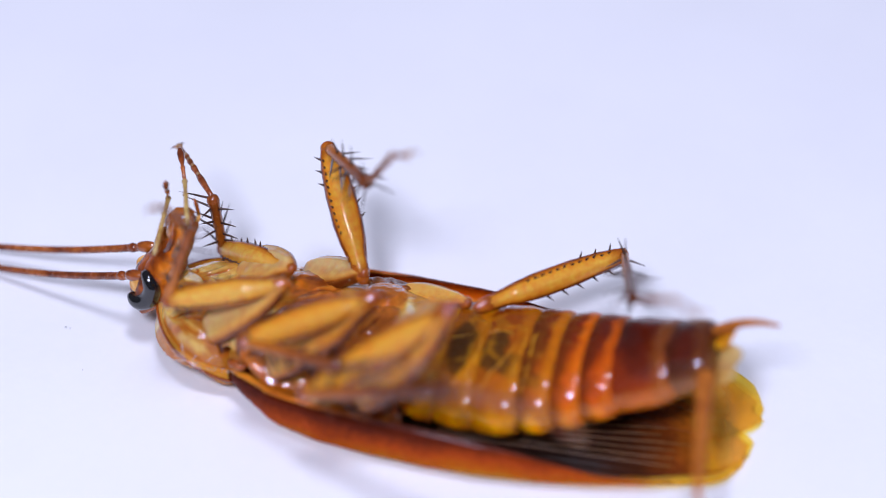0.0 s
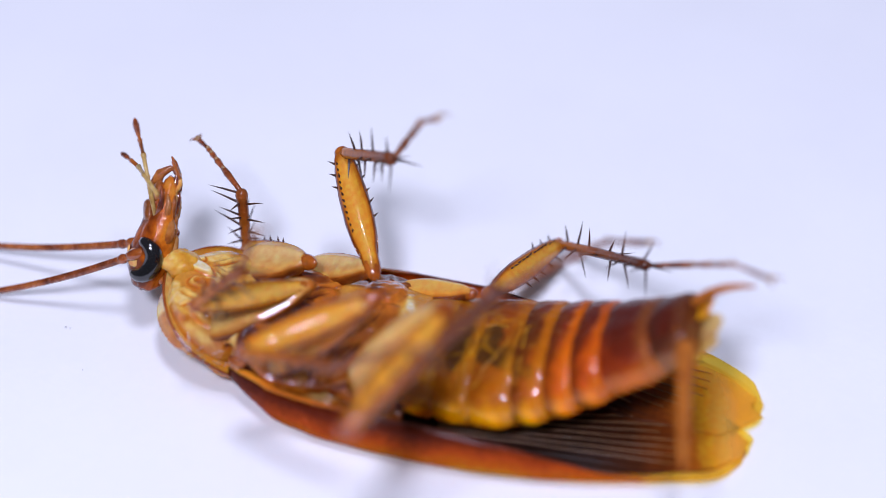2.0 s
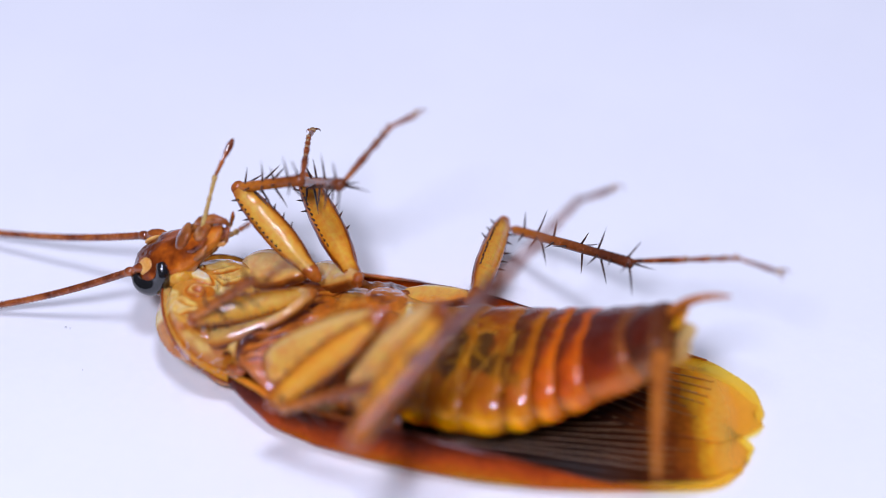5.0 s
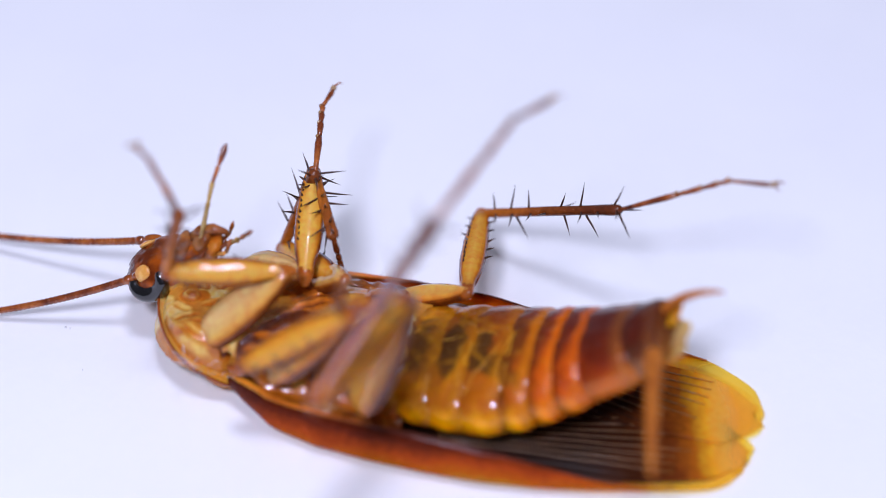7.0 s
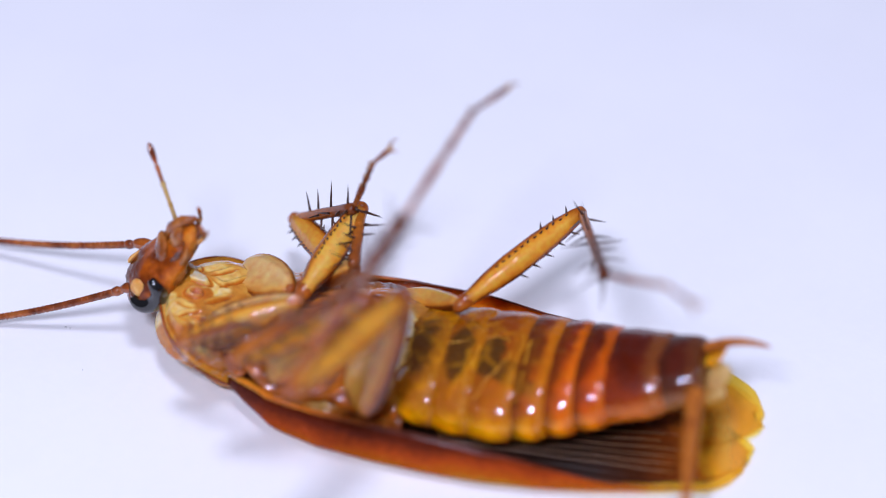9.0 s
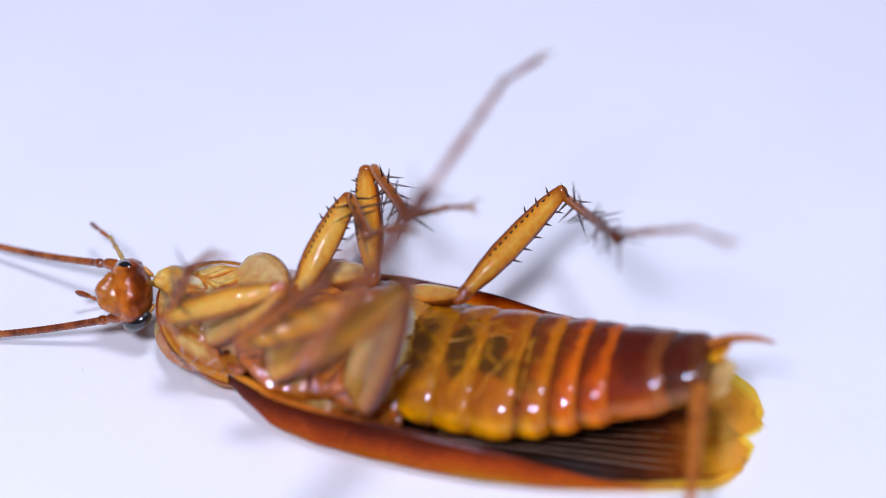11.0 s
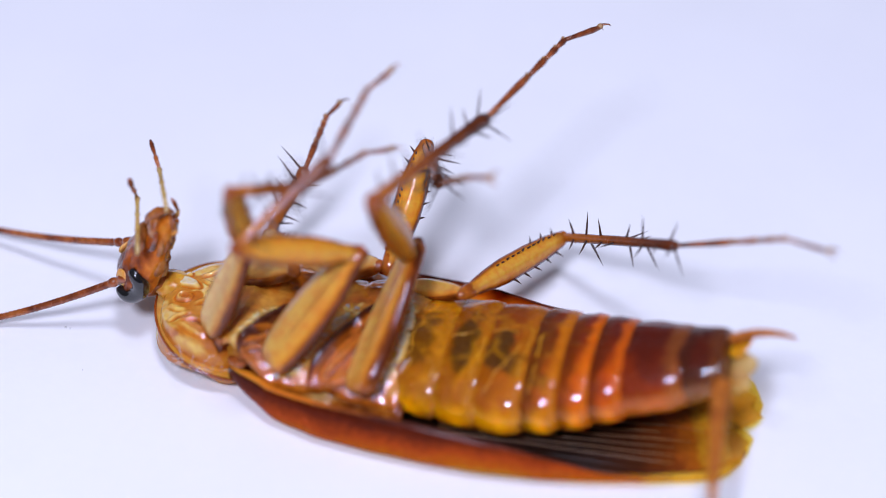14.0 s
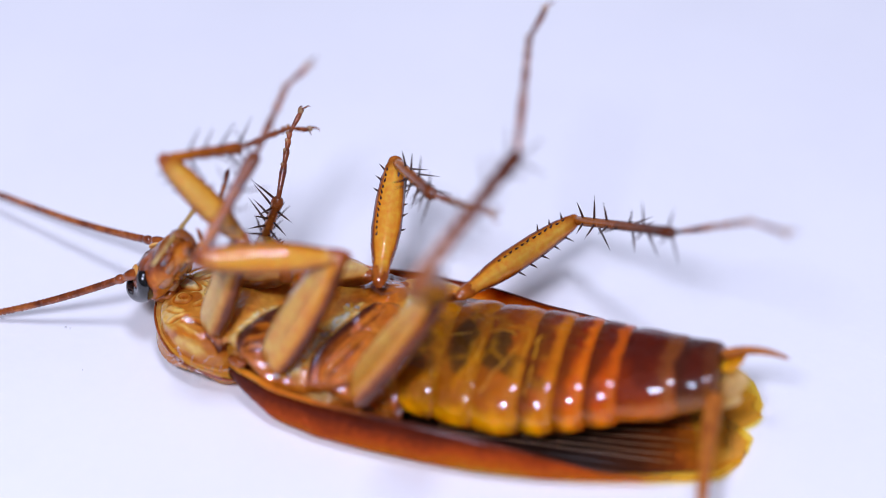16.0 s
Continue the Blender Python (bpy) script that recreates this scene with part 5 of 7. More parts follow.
def build_leg(lengths, big, seed, plate=1.0, lined=True):
    """Hip plate, thigh, spiny shin and jointed foot, each along its own z."""
    lc, lf, lt, ls = lengths
    rnd = random.Random(seed)
    w = big
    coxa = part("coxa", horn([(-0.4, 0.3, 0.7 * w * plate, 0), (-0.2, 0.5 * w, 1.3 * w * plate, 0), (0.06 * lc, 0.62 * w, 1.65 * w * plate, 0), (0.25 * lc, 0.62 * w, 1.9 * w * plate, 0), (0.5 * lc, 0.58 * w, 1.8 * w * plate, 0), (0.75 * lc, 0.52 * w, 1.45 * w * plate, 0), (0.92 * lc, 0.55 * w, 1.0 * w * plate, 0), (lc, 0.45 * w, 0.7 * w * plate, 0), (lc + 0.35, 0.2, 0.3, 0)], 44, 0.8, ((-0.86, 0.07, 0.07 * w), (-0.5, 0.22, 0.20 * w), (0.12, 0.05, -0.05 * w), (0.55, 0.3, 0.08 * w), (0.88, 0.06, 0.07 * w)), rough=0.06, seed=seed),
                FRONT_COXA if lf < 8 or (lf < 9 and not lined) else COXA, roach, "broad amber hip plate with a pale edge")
    for s in (-1, 1):
        edge = [(0.36 * w, s * 1.46 * w * plate, 0.05 * lc), (0.40 * w, s * 1.69 * w * plate, 0.25 * lc), (0.37 * w, s * 1.61 * w * plate, 0.5 * lc), (0.33 * w, s * 1.29 * w * plate, 0.75 * lc), (0.33 * w, s * 0.64 * w * plate, lc)]
        part("ridge", tube(edge, [0.02, 0.04, 0.045, 0.04, 0.02], 8), BROWN, coxa, "thin brown edge of the hip plate")
    if lined:
        part("groove", tube([(0.60 * w, 0.20 * w * plate, 0.10 * lc), (0.62 * w, 0.25 * w * plate, 0.3 * lc), (0.59 * w, 0.22 * w * plate, 0.55 * lc), (0.53 * w, 0.16 * w * plate, 0.8 * lc), (0.50 * w, 0.05 * w, 0.97 * lc)], [0.02, 0.03, 0.034, 0.03, 0.02], 8), STRIPE, coxa, "dark line along the hip plate")
    part("hip_joint", blob(0.40 * w, 0.50 * w, 0.55 * w, 16, 10), JOINT, coxa, "shiny amber hip joint").matrix_basis = at(0, 0, lc)
    femur = part("femur", horn([(-0.45, 0.2, 0.25, 0), (-0.2, 0.38 * w, 0.42 * w, 0), (0.05 * lf, 0.46 * w, 0.54 * w, 0), (0.15 * lf, 0.48 * w, 0.60 * w, 0), (0.25 * lf, 0.58 * w, 0.80 * w, 0.02), (0.38 * lf, 0.65 * w, 0.93 * w, 0.03), (0.55 * lf, 0.65 * w, 0.94 * w, 0.03), (0.72 * lf, 0.60 * w, 0.86 * w, 0.02), (0.87 * lf, 0.52 * w, 0.72 * w, 0), (0.97 * lf, 0.44 * w, 0.56 * w, 0), (lf + 0.12, 0.2, 0.26, 0)], 32, 0.92, ((-0.80, 0.07, 0.05 * w), (0.80, 0.07, 0.05 * w), (0.0, 0.3, -0.10 * w)), both=True, rough=0.04, seed=seed),
                 FRONT_THIGH if lf < 8 else THIGH, roach, "smooth amber thigh")
    troch = part("trochanter", blob(0.50 * w, 0.57 * w, 1.25 * w, 18, 14), JOINT, femur, "shiny brown thigh joint")
    troch.matrix_basis = at(0, 0, 0.45)
    for s in (-1, 1):
        part("thigh_edge", tube([(0, s * 0.56 * w, 0.1 * lf), (0, s * 0.79 * w, 0.25 * lf), (0, s * 0.92 * w, 0.4 * lf), (0, s * 0.90 * w, 0.64 * lf), (0, s * 0.74 * w, 0.85 * lf), (0, s * 0.46 * w, lf)], [0.03, 0.045, 0.045, 0.045, 0.045, 0.03], 6), BROWN, femur, "dark line along the thigh")
    outline = [(0.15, 0.48, 0.60), (0.25, 0.58, 0.80), (0.32, 0.62, 0.88), (0.42, 0.65, 0.94), (0.55, 0.65, 0.94), (0.68, 0.62, 0.88), (0.8, 0.56, 0.79), (0.92, 0.48, 0.65)]
    for face in (-1, 1):
        for lane in (-0.62, 0.58):
            line = [((face * a * math.sqrt(1 - lane * lane) * 0.97 + 0.03) * w, lane * bb * w, q * lf) for q, a, bb in outline]
            part("thigh_stripe", tube(line, [0.010, 0.020, 0.024, 0.026, 0.026, 0.024, 0.020, 0.010], 6), STRIPE, femur, "thin brown stripe along the thigh")
    part("knee", blob(0.46 * w, 0.5 * w, 0.42 * w, 14, 10), JOINT, femur, "brown knee").matrix_basis = at(0, 0, lf)
    # a few spines on the edges and a row of short dark teeth along the open face
    for i in range(5):
        f = 0.42 + 0.11 * i
        add_spine(0, femur, rnd.uniform(-0.2, 0.1), -sample([(q, bb) for q, a, bb in outline], f) * 0.95 * w, lf * f, 50, -90 + rnd.uniform(-15, 15), 0.6 if lf > 9 else 0.4)
    for i in range(3):
        f = 0.72 + 0.10 * i
        add_spine(0, femur, rnd.uniform(-0.2, 0.1), sample([(q, bb) for q, a, bb in outline], f) * 0.93 * w, lf * f, 50, 90 + rnd.uniform(-20, 20), 0.5)
    for i in range(12):
        f = 0.32 + 0.052 * i
        bb, a = sample([(q, bb) for q, a, bb in outline], f), sample([(q, a) for q, a, bb in outline], f)
        add_spine(0, femur, -0.66 * a * w, 0.66 * bb * w, lf * f, 50, 165 + rnd.uniform(-20, 20), 0.30)
    tibia = part("tibia", limb([(-0.1, 0.194 * w, 0.194 * w, 0), (0.03 * lt, 0.352 * w, 0.334 * w, 0), (0.12 * lt, 0.37 * w, 0.352 * w, 0), (0.3 * lt, 0.352 * w, 0.352 * w, 0.02), (0.5 * lt, 0.378 * w, 0.37 * w, 0.03), (0.7 * lt, 0.361 * w, 0.37 * w, 0.03), (0.88 * lt, 0.405 * w, 0.405 * w, 0.02), (0.95 * lt, 0.44 * w, 0.44 * w, 0), (lt, 0.37 * w, 0.37 * w, 0), (lt + 0.15, 0.12, 0.12, 0)], 14),
                 SHIN, roach, "thin spiny red-brown shin")
    rows = 8 if lt > 9 else 6 if lt > 6 else 5
    for i in range(rows):
        z = lt * (0.10 + 0.86 * i / (rows - 1))
        for turn in (15, 105, 175, 265):
            zz = z + rnd.uniform(-0.25, 0.25) + (0.35 if turn > 100 else 0)
            if zz > lt or rnd.random() < 0.18:
                continue
            a = radians(turn)
            add_spine(2 if i % 2 or i == rows - 1 else 1, tibia, 0.34 * w * math.cos(a), 0.34 * w * math.sin(a), zz, rnd.uniform(48, 70), turn + rnd.uniform(-18, 18))
    # foot: five joints, bent towards the end
    f = [0, 0.40, 0.56, 0.67, 0.75, 1.0]
    bulge = lambda q: 0.07 * ls * (q / 0.75 if q < 0.75 else (1 - q) / 0.25)
    tarsus = None
    for i in range(5):
        z0, z1 = f[i] * ls, f[i + 1] * ls
        x0, x1 = bulge(f[i]), bulge(f[i + 1])
        r = 0.26 * w - 0.015 * i
        bm = tube([(x0, 0, z0), (x0 + (x1 - x0) * 0.3, 0, z0 + (z1 - z0) * 0.3), (x0 + (x1 - x0) * 0.8, 0, z0 + (z1 - z0) * 0.8), (x1, 0, z1 + 0.05)], [r * 0.62, r * 0.7, r * 0.95, r * 0.7], 10)
        if tarsus is None:
            tarsus = part("tarsus", bm, TIBIA, roach, "slender jointed foot")
        else:
            part("foot_joint", bm, TIBIA, tarsus)
        if i < 4:
            part("foot_pad", blob(0.10, 0.13, 0.13, 10, 8, 0.3, i), PAD, tarsus, "small pale foot pad").matrix_basis = at(x1 + 0.16, 0, z1 - 0.04)
    part("foot_pad", blob(0.20, 0.24, 0.22, 12, 8, 0.4, 2), PAD, tarsus, "pale pad between the claws").matrix_basis = at(bulge(1.0) + 0.02, 0, ls + 0.12)
    for s in (-1, 1):
        part("claw", tube([(bulge(1.0), 0, ls), (bulge(1.0) + 0.05, s * 0.25, ls + 0.25), (bulge(1.0) - 0.15, s * 0.42, ls + 0.5), (bulge(1.0) - 0.35, s * 0.45, ls + 0.55)], [0.1, 0.08, 0.05, 0.01], 6), BROWN, tarsus, "small hooked claw")
    return coxa, femur, tibia, tarsus


FRONT, MIDDLE, HIND = (6.5, 7.3, 5.2, 5.8), (9.0, 8.3, 7.5, 7.2), (9.6, 10.2, 12.0, 11.0)
LEGS = {
    "ff": (build_leg((4.7, 7.3, 5.2, 5.8), 0.95, 1, 0.95, False), (-13.8, 3.0, 3.9)),
    "fm": (build_leg((5.4, 8.3, 7.5, 7.2), 1.0, 2, 0.66, False), (-10.0, 4.3, 3.0)),
    "fh": (build_leg((5.0, 10.0, 11.4, 10.5), 0.86, 3, 0.52, False), (-3.4, 4.3, 2.9)),
    "nf": (build_leg(FRONT, 0.9, 4, 0.84, False), (-14.0, -3.3, 4.2)),
    "nm": (build_leg(MIDDLE, 1.02, 5, 0.86), (-9.4, -4.9, 3.9)),
    "nh": (build_leg(HIND, 1.08, 6), (-3.6, -6.0, 4.0)),
}


# ---- dust and lint on and round the insect ----
def build_specks():
    rnd = random.Random(11)
    for x, y, r in ((-24.3, -2.0, 0.07), (-24.0, -2.1, 0.05), (-12.4, 17.5, 0.06), (6.0, 14.0, 0.05), (-22.8, -5.9, 0.05)):
        bm = blob(r, r * 0.7, r * 0.6, 8, 6, 0.4, x)
        for v in bm.verts:
            v.co.z += r * 0.5
        o = part("dust_speck", bm, DUST, None)
        o.matrix_world = at(x, y, 0, 0, 0, rnd.uniform(0, 180))
        tagged(o, "tiny grey dust speck lying on the paper", "dust", "dust specks on the paper")


build_specks()


def build_lint():
    rnd = random.Random(5)
    bm = bmesh.new()
    for k in range(16):
        p = Vector((-15.0 + rnd.uniform(-1.1, 2.4), -4.95 + rnd.uniform(-0.25, 0.35), 2.5 + rnd.uniform(-0.3, 0.4)))
        p.y -= 0.15 * (p.x + 15.6)
        d = Vector((rnd.uniform(-1, 1), rnd.uniform(-1, 0.2), rnd.uniform(-0.3, 0.8))).normalized()
        pts = []
        for i in range(6):
            pts.append(p.copy())
            p = p + d * rnd.uniform(0.12, 0.22)
            d = (d + Vector((rnd.uniform(-0.5, 0.5), rnd.uniform(-0.5, 0.5), rnd.uniform(-0.5, 0.5)))).normalized()
        tube(pts, [0.014] * 6, 4, bm)
    part("lint", bm, LINT, SHIELD_PART, "fine white lint fibres caught on the rim")["kind"] = "stuff"


build_lint()


# ---- movement ----
def bone_rows(pairs, ref, keep=0.0):
    """Poses with z from a to b in millimetres; the twist is carried on from row to row, drawn back to ref by the share keep."""
    out, side = [], Vector(ref)
    ref = Vector(ref).normalized()
    for t, a, b in pairs:
        a, b = Vector(a), Vector(b)
        z = (b - a).normalized()
        x = (side - z * side.dot(z)).normalized()
        back = ref - z * ref.dot(z)
        x = (x * (1 - keep) + back * keep * (1 if back.dot(x) > 0 else -1)).normalized()
        side = x
        m = Matrix((x, z.cross(x), z)).transposed().to_4x4()
        m.translation = a * MM
        out.append((t, m))
    return out


def move_leg(key, rows):
    (coxa, femur, tibia, tarsus), base = LEGS[key]
    out = Vector((0, -0.5, 1)) if key[0] == "n" else Vector((0.3, -0.4, 1))
    walk(coxa, bone_rows([(t, base, h) for t, h, k, a, e in rows], out))
    walk(femur, bone_rows([(t, h, k) for t, h, k, a, e in rows], (-0.19, 0.72, -0.67), 0.6))
    walk(tibia, bone_rows([(t, k, a) for t, h, k, a, e in rows], (0.1, 0.2, 1)))
    walk(tarsus, bone_rows([(t, a, e) for t, h, k, a, e in rows], (-0.4, 0.2, 1)))


def belly_pose(k, bend, s):
    """The pose of the belly's axis at the share s of its length."""
    x, z, n = -2.5, 2.9, 200
    k *= 1 + 0.055 * bend
    for i in range(round(n * s)):
        f = (i + 0.5) / n
        a = bend * f + 0.2 * f * f
        x += k * math.cos(a) * SPAN / n
        z += k * math.sin(a) * SPAN / n
    return at(x, -0.9, z, 0, -math.degrees(bend * s + 0.2 * s * s), 0)


def motions():
    ff = [
        (0, (-10.55, 1.30, 6.01), (-16.11, 5.05, 3.12), (-16.18, 4.11, 8.23), (-19.95, 8.52, 7.98)),
        (0.5, (-10.07, 1.26, 6.00), (-16.09, 4.72, 3.76), (-15.05, 4.02, 8.80), (-18.93, 8.33, 8.69)),
        (1, (-9.69, 1.46, 6.01), (-15.35, 5.01, 3.05), (-15.19, 4.89, 8.24), (-19.12, 9.14, 8.43)),
        (1.5, (-9.43, 1.81, 6.01), (-14.71, 5.59, 2.69), (-14.84, 5.15, 7.87), (-19.10, 9.06, 8.27)),
        (2, (-9.20, 1.92, 6.01), (-14.68, 5.53, 2.80), (-14.63, 5.12, 7.98), (-18.84, 9.10, 8.19)),
        (2.5, (-8.71, 1.90, 6.01), (-14.47, 5.32, 3.12), (-14.06, 5.28, 8.31), (-17.82, 9.69, 8.41)),
        (3, (-8.72, 1.95, 6.01), (-14.84, 5.14, 3.64), (-14.01, 5.67, 8.74), (-17.48, 10.32, 8.60)),
        (3.5, (-8.79, 1.94, 6.00), (-15.53, 4.73, 6.44), (-11.93, 4.69, 10.20), (-13.91, 10.10, 10.82)),
        (4, (-8.63, 2.26, 6.00), (-15.08, 5.15, 7.85), (-10.95, 4.40, 10.93), (-12.25, 10.05, 11.06)),
        (4.2, (-8.71, 2.14, 6.00), (-14.85, 4.72, 9.00), (-10.43, 4.01, 11.64), (-11.23, 9.72, 11.02)),
        (6.3, (-9.09, 1.40, 6.00), (-14.36, 5.24, 9.29), (-9.73, 4.12, 11.38), (-11.12, 9.65, 10.30)),
        (6.5, (-9.26, 1.31, 6.01), (-13.96, 5.06, 10.16), (-9.42, 3.16, 11.83), (-10.79, 8.57, 10.26)),
        (7, (-9.26, 1.34, 6.00), (-10.63, 7.91, 8.87), (-8.04, 3.56, 7.68), (-8.01, 5.41, 2.18)),
        (7.5, (-8.93, 0.88, 6.00), (-7.54, 8.04, 6.36), (-6.56, 2.93, 6.43), (-8.23, 4.79, 1.20)),
        (8, (-8.86, 0.64, 6.00), (-7.47, 7.52, 8.00), (-6.35, 2.53, 7.08), (-7.92, 3.83, 1.65)),
        (8.5, (-8.94, 0.32, 5.99), (-9.33, 6.50, 9.84), (-6.06, 4.13, 6.54), (-5.41, 6.90, 1.48)),
        (9, (-8.96, -0.18, 6.00), (-7.11, 6.67, 7.70), (-6.16, 1.56, 7.50), (-7.74, 3.28, 2.19)),
        (9.2, (-9.23, -0.52, 6.00), (-6.16, 5.93, 7.50), (-6.09, 0.74, 7.76), (-8.26, 2.57, 2.71)),
        (11.3, (-9.27, -0.61, 6.01), (-8.50, 6.01, 9.00), (-5.36, 2.13, 10.44), (-2.55, -1.28, 14.21)),
        (11.5, (-9.47, -0.36, 6.00), (-10.53, 6.56, 8.05), (-7.09, 3.73, 10.73), (-4.38, 0.23, 14.48)),
        (12, (-9.91, 0.45, 6.00), (-13.24, 6.93, 5.63), (-9.52, 6.36, 9.22), (-8.17, 11.75, 10.88)),
        (12.5, (-9.97, 0.59, 6.00), (-13.69, 6.80, 5.06), (-10.36, 6.36, 9.03), (-8.84, 11.28, 11.71)),
        (13, (-9.95, 0.53, 6.01), (-14.35, 5.54, 3.03), (-12.12, 7.87, 7.11), (-11.65, 12.88, 9.99)),
        (13.5, (-10.01, 0.73, 6.01), (-14.28, 5.92, 3.15), (-11.75, 7.58, 7.38), (-11.14, 12.69, 10.06)),
        (14, (-9.89, 0.92, 6.01), (-13.54, 6.65, 3.34), (-11.49, 8.59, 7.71), (-10.88, 14.25, 8.82)),
        (14.5, (-10.05, 0.82, 6.01), (-13.46, 6.75, 3.46), (-11.63, 7.90, 8.20), (-12.05, 13.64, 8.91)),
        (15, (-10.21, 0.73, 6.01), (-13.25, 6.94, 3.68), (-11.75, 5.94, 8.56), (-11.40, 11.34, 10.64)),
        (15.5, (-10.12, 0.21, 6.00), (-13.58, 6.18, 3.62), (-11.88, 4.80, 8.33), (-11.16, 8.70, 12.57)),
        (16, (-10.20, 0.25, 6.00), (-13.71, 6.04, 3.27), (-12.09, 4.81, 8.05), (-11.86, 9.32, 11.70)),
    ]
    fm = [
        (0, (-5.89, 2.29, 5.83), (-9.61, 7.81, 10.79), (-5.33, 2.22, 13.37), (-1.86, -0.89, 18.85)),
        (0.5, (-5.66, 2.08, 5.84), (-8.98, 7.60, 11.09), (-4.92, 2.04, 14.05), (-1.30, -1.31, 19.30)),
        (1, (-5.20, 2.41, 5.83), (-8.09, 8.30, 10.92), (-3.79, 3.04, 14.10), (-0.14, 0.00, 19.51)),
        (1.5, (-5.14, 2.50, 5.80), (-8.97, 9.18, 8.91), (-4.49, 4.84, 13.07), (-0.80, 3.36, 19.07)),
        (2, (-5.23, 2.54, 5.80), (-9.09, 9.00, 9.30), (-4.44, 4.67, 13.28), (-0.92, 2.28, 19.09)),
        (2.5, (-5.40, 2.50, 5.81), (-9.53, 8.62, 9.59), (-4.85, 4.24, 13.48), (-1.49, 1.85, 19.38)),
        (3, (-5.42, 2.56, 5.81), (-9.33, 8.62, 9.91), (-4.81, 4.12, 13.86), (-1.51, 1.57, 19.73)),
        (3.5, (-5.59, 2.52, 5.82), (-9.50, 8.25, 10.39), (-4.90, 3.86, 14.37), (-1.75, 1.20, 20.27)),
        (4, (-5.87, 2.62, 5.82), (-9.48, 8.36, 10.62), (-5.09, 3.25, 13.92), (-1.66, 0.39, 19.58)),
        (4.2, (-6.07, 2.56, 5.81), (-9.91, 8.39, 10.32), (-5.59, 3.15, 13.50), (-2.18, 0.04, 19.03)),
        (6.3, (-6.39, 1.80, 5.80), (-12.06, 7.65, 4.21), (-9.18, 5.22, 10.69), (-9.71, 12.25, 12.13)),
        (6.5, (-6.37, 1.75, 5.80), (-12.05, 7.61, 4.29), (-9.48, 4.76, 10.73), (-10.12, 11.77, 12.23)),
        (7, (-7.20, 1.84, 5.80), (-12.73, 7.11, 2.55), (-10.24, 7.08, 9.62), (-11.16, 14.16, 10.61)),
        (7.5, (-7.36, 2.35, 5.80), (-12.56, 7.43, 1.81), (-9.91, 6.17, 8.71), (-9.73, 12.23, 12.60)),
        (8, (-7.36, 2.35, 5.80), (-12.55, 7.39, 1.75), (-10.09, 6.13, 8.72), (-10.27, 12.27, 12.46)),
        (8.5, (-7.42, 2.33, 5.80), (-12.65, 7.35, 1.76), (-10.40, 5.96, 8.78), (-11.23, 12.29, 12.11)),
        (9, (-7.09, 2.69, 5.80), (-12.36, 8.78, 3.77), (-7.35, 5.66, 8.40), (-4.50, 4.38, 14.89)),
        (9.2, (-6.92, 2.74, 5.80), (-11.49, 9.59, 4.79), (-6.06, 5.64, 8.14), (-2.35, 3.62, 13.96)),
        (11.3, (-4.90, 2.47, 5.80), (-6.83, 10.22, 8.05), (-2.77, 4.16, 9.77), (2.18, 1.06, 13.97)),
        (11.5, (-4.75, 2.45, 5.80), (-6.50, 10.23, 8.11), (-2.35, 4.21, 9.78), (2.76, 1.11, 13.79)),
        (12, (-4.74, 3.42, 5.80), (-6.58, 11.30, 7.66), (-2.84, 5.31, 10.18), (2.65, 2.90, 14.17)),
        (12.5, (-4.68, 3.87, 5.80), (-6.29, 11.87, 7.32), (-2.45, 6.14, 10.26), (2.71, 3.37, 14.46)),
        (13, (-4.51, 4.96, 5.80), (-5.23, 12.98, 7.81), (-1.88, 6.46, 9.38), (2.38, 2.63, 13.75)),
        (13.5, (-4.35, 4.67, 5.80), (-3.96, 12.79, 7.47), (-1.58, 6.03, 9.67), (2.68, 2.00, 13.85)),
        (14, (-4.31, 3.23, 5.81), (-3.89, 10.47, 9.85), (-1.28, 3.99, 12.58), (2.82, 0.16, 17.08)),
        (14.5, (-4.39, 2.87, 5.80), (-3.32, 10.39, 9.15), (-0.71, 4.12, 12.32), (3.28, 0.01, 16.69)),
        (15, (-4.30, 2.57, 5.81), (-2.98, 9.83, 9.62), (-0.60, 3.30, 12.44), (3.26, -0.99, 16.74)),
        (15.5, (-4.28, 2.84, 5.80), (-3.93, 10.86, 7.90), (-0.68, 4.69, 10.66), (3.09, 0.43, 15.07)),
        (16, (-4.62, 1.99, 5.80), (-5.75, 9.72, 8.61), (-1.77, 4.05, 11.47), (3.09, -0.21, 14.65)),
    ]
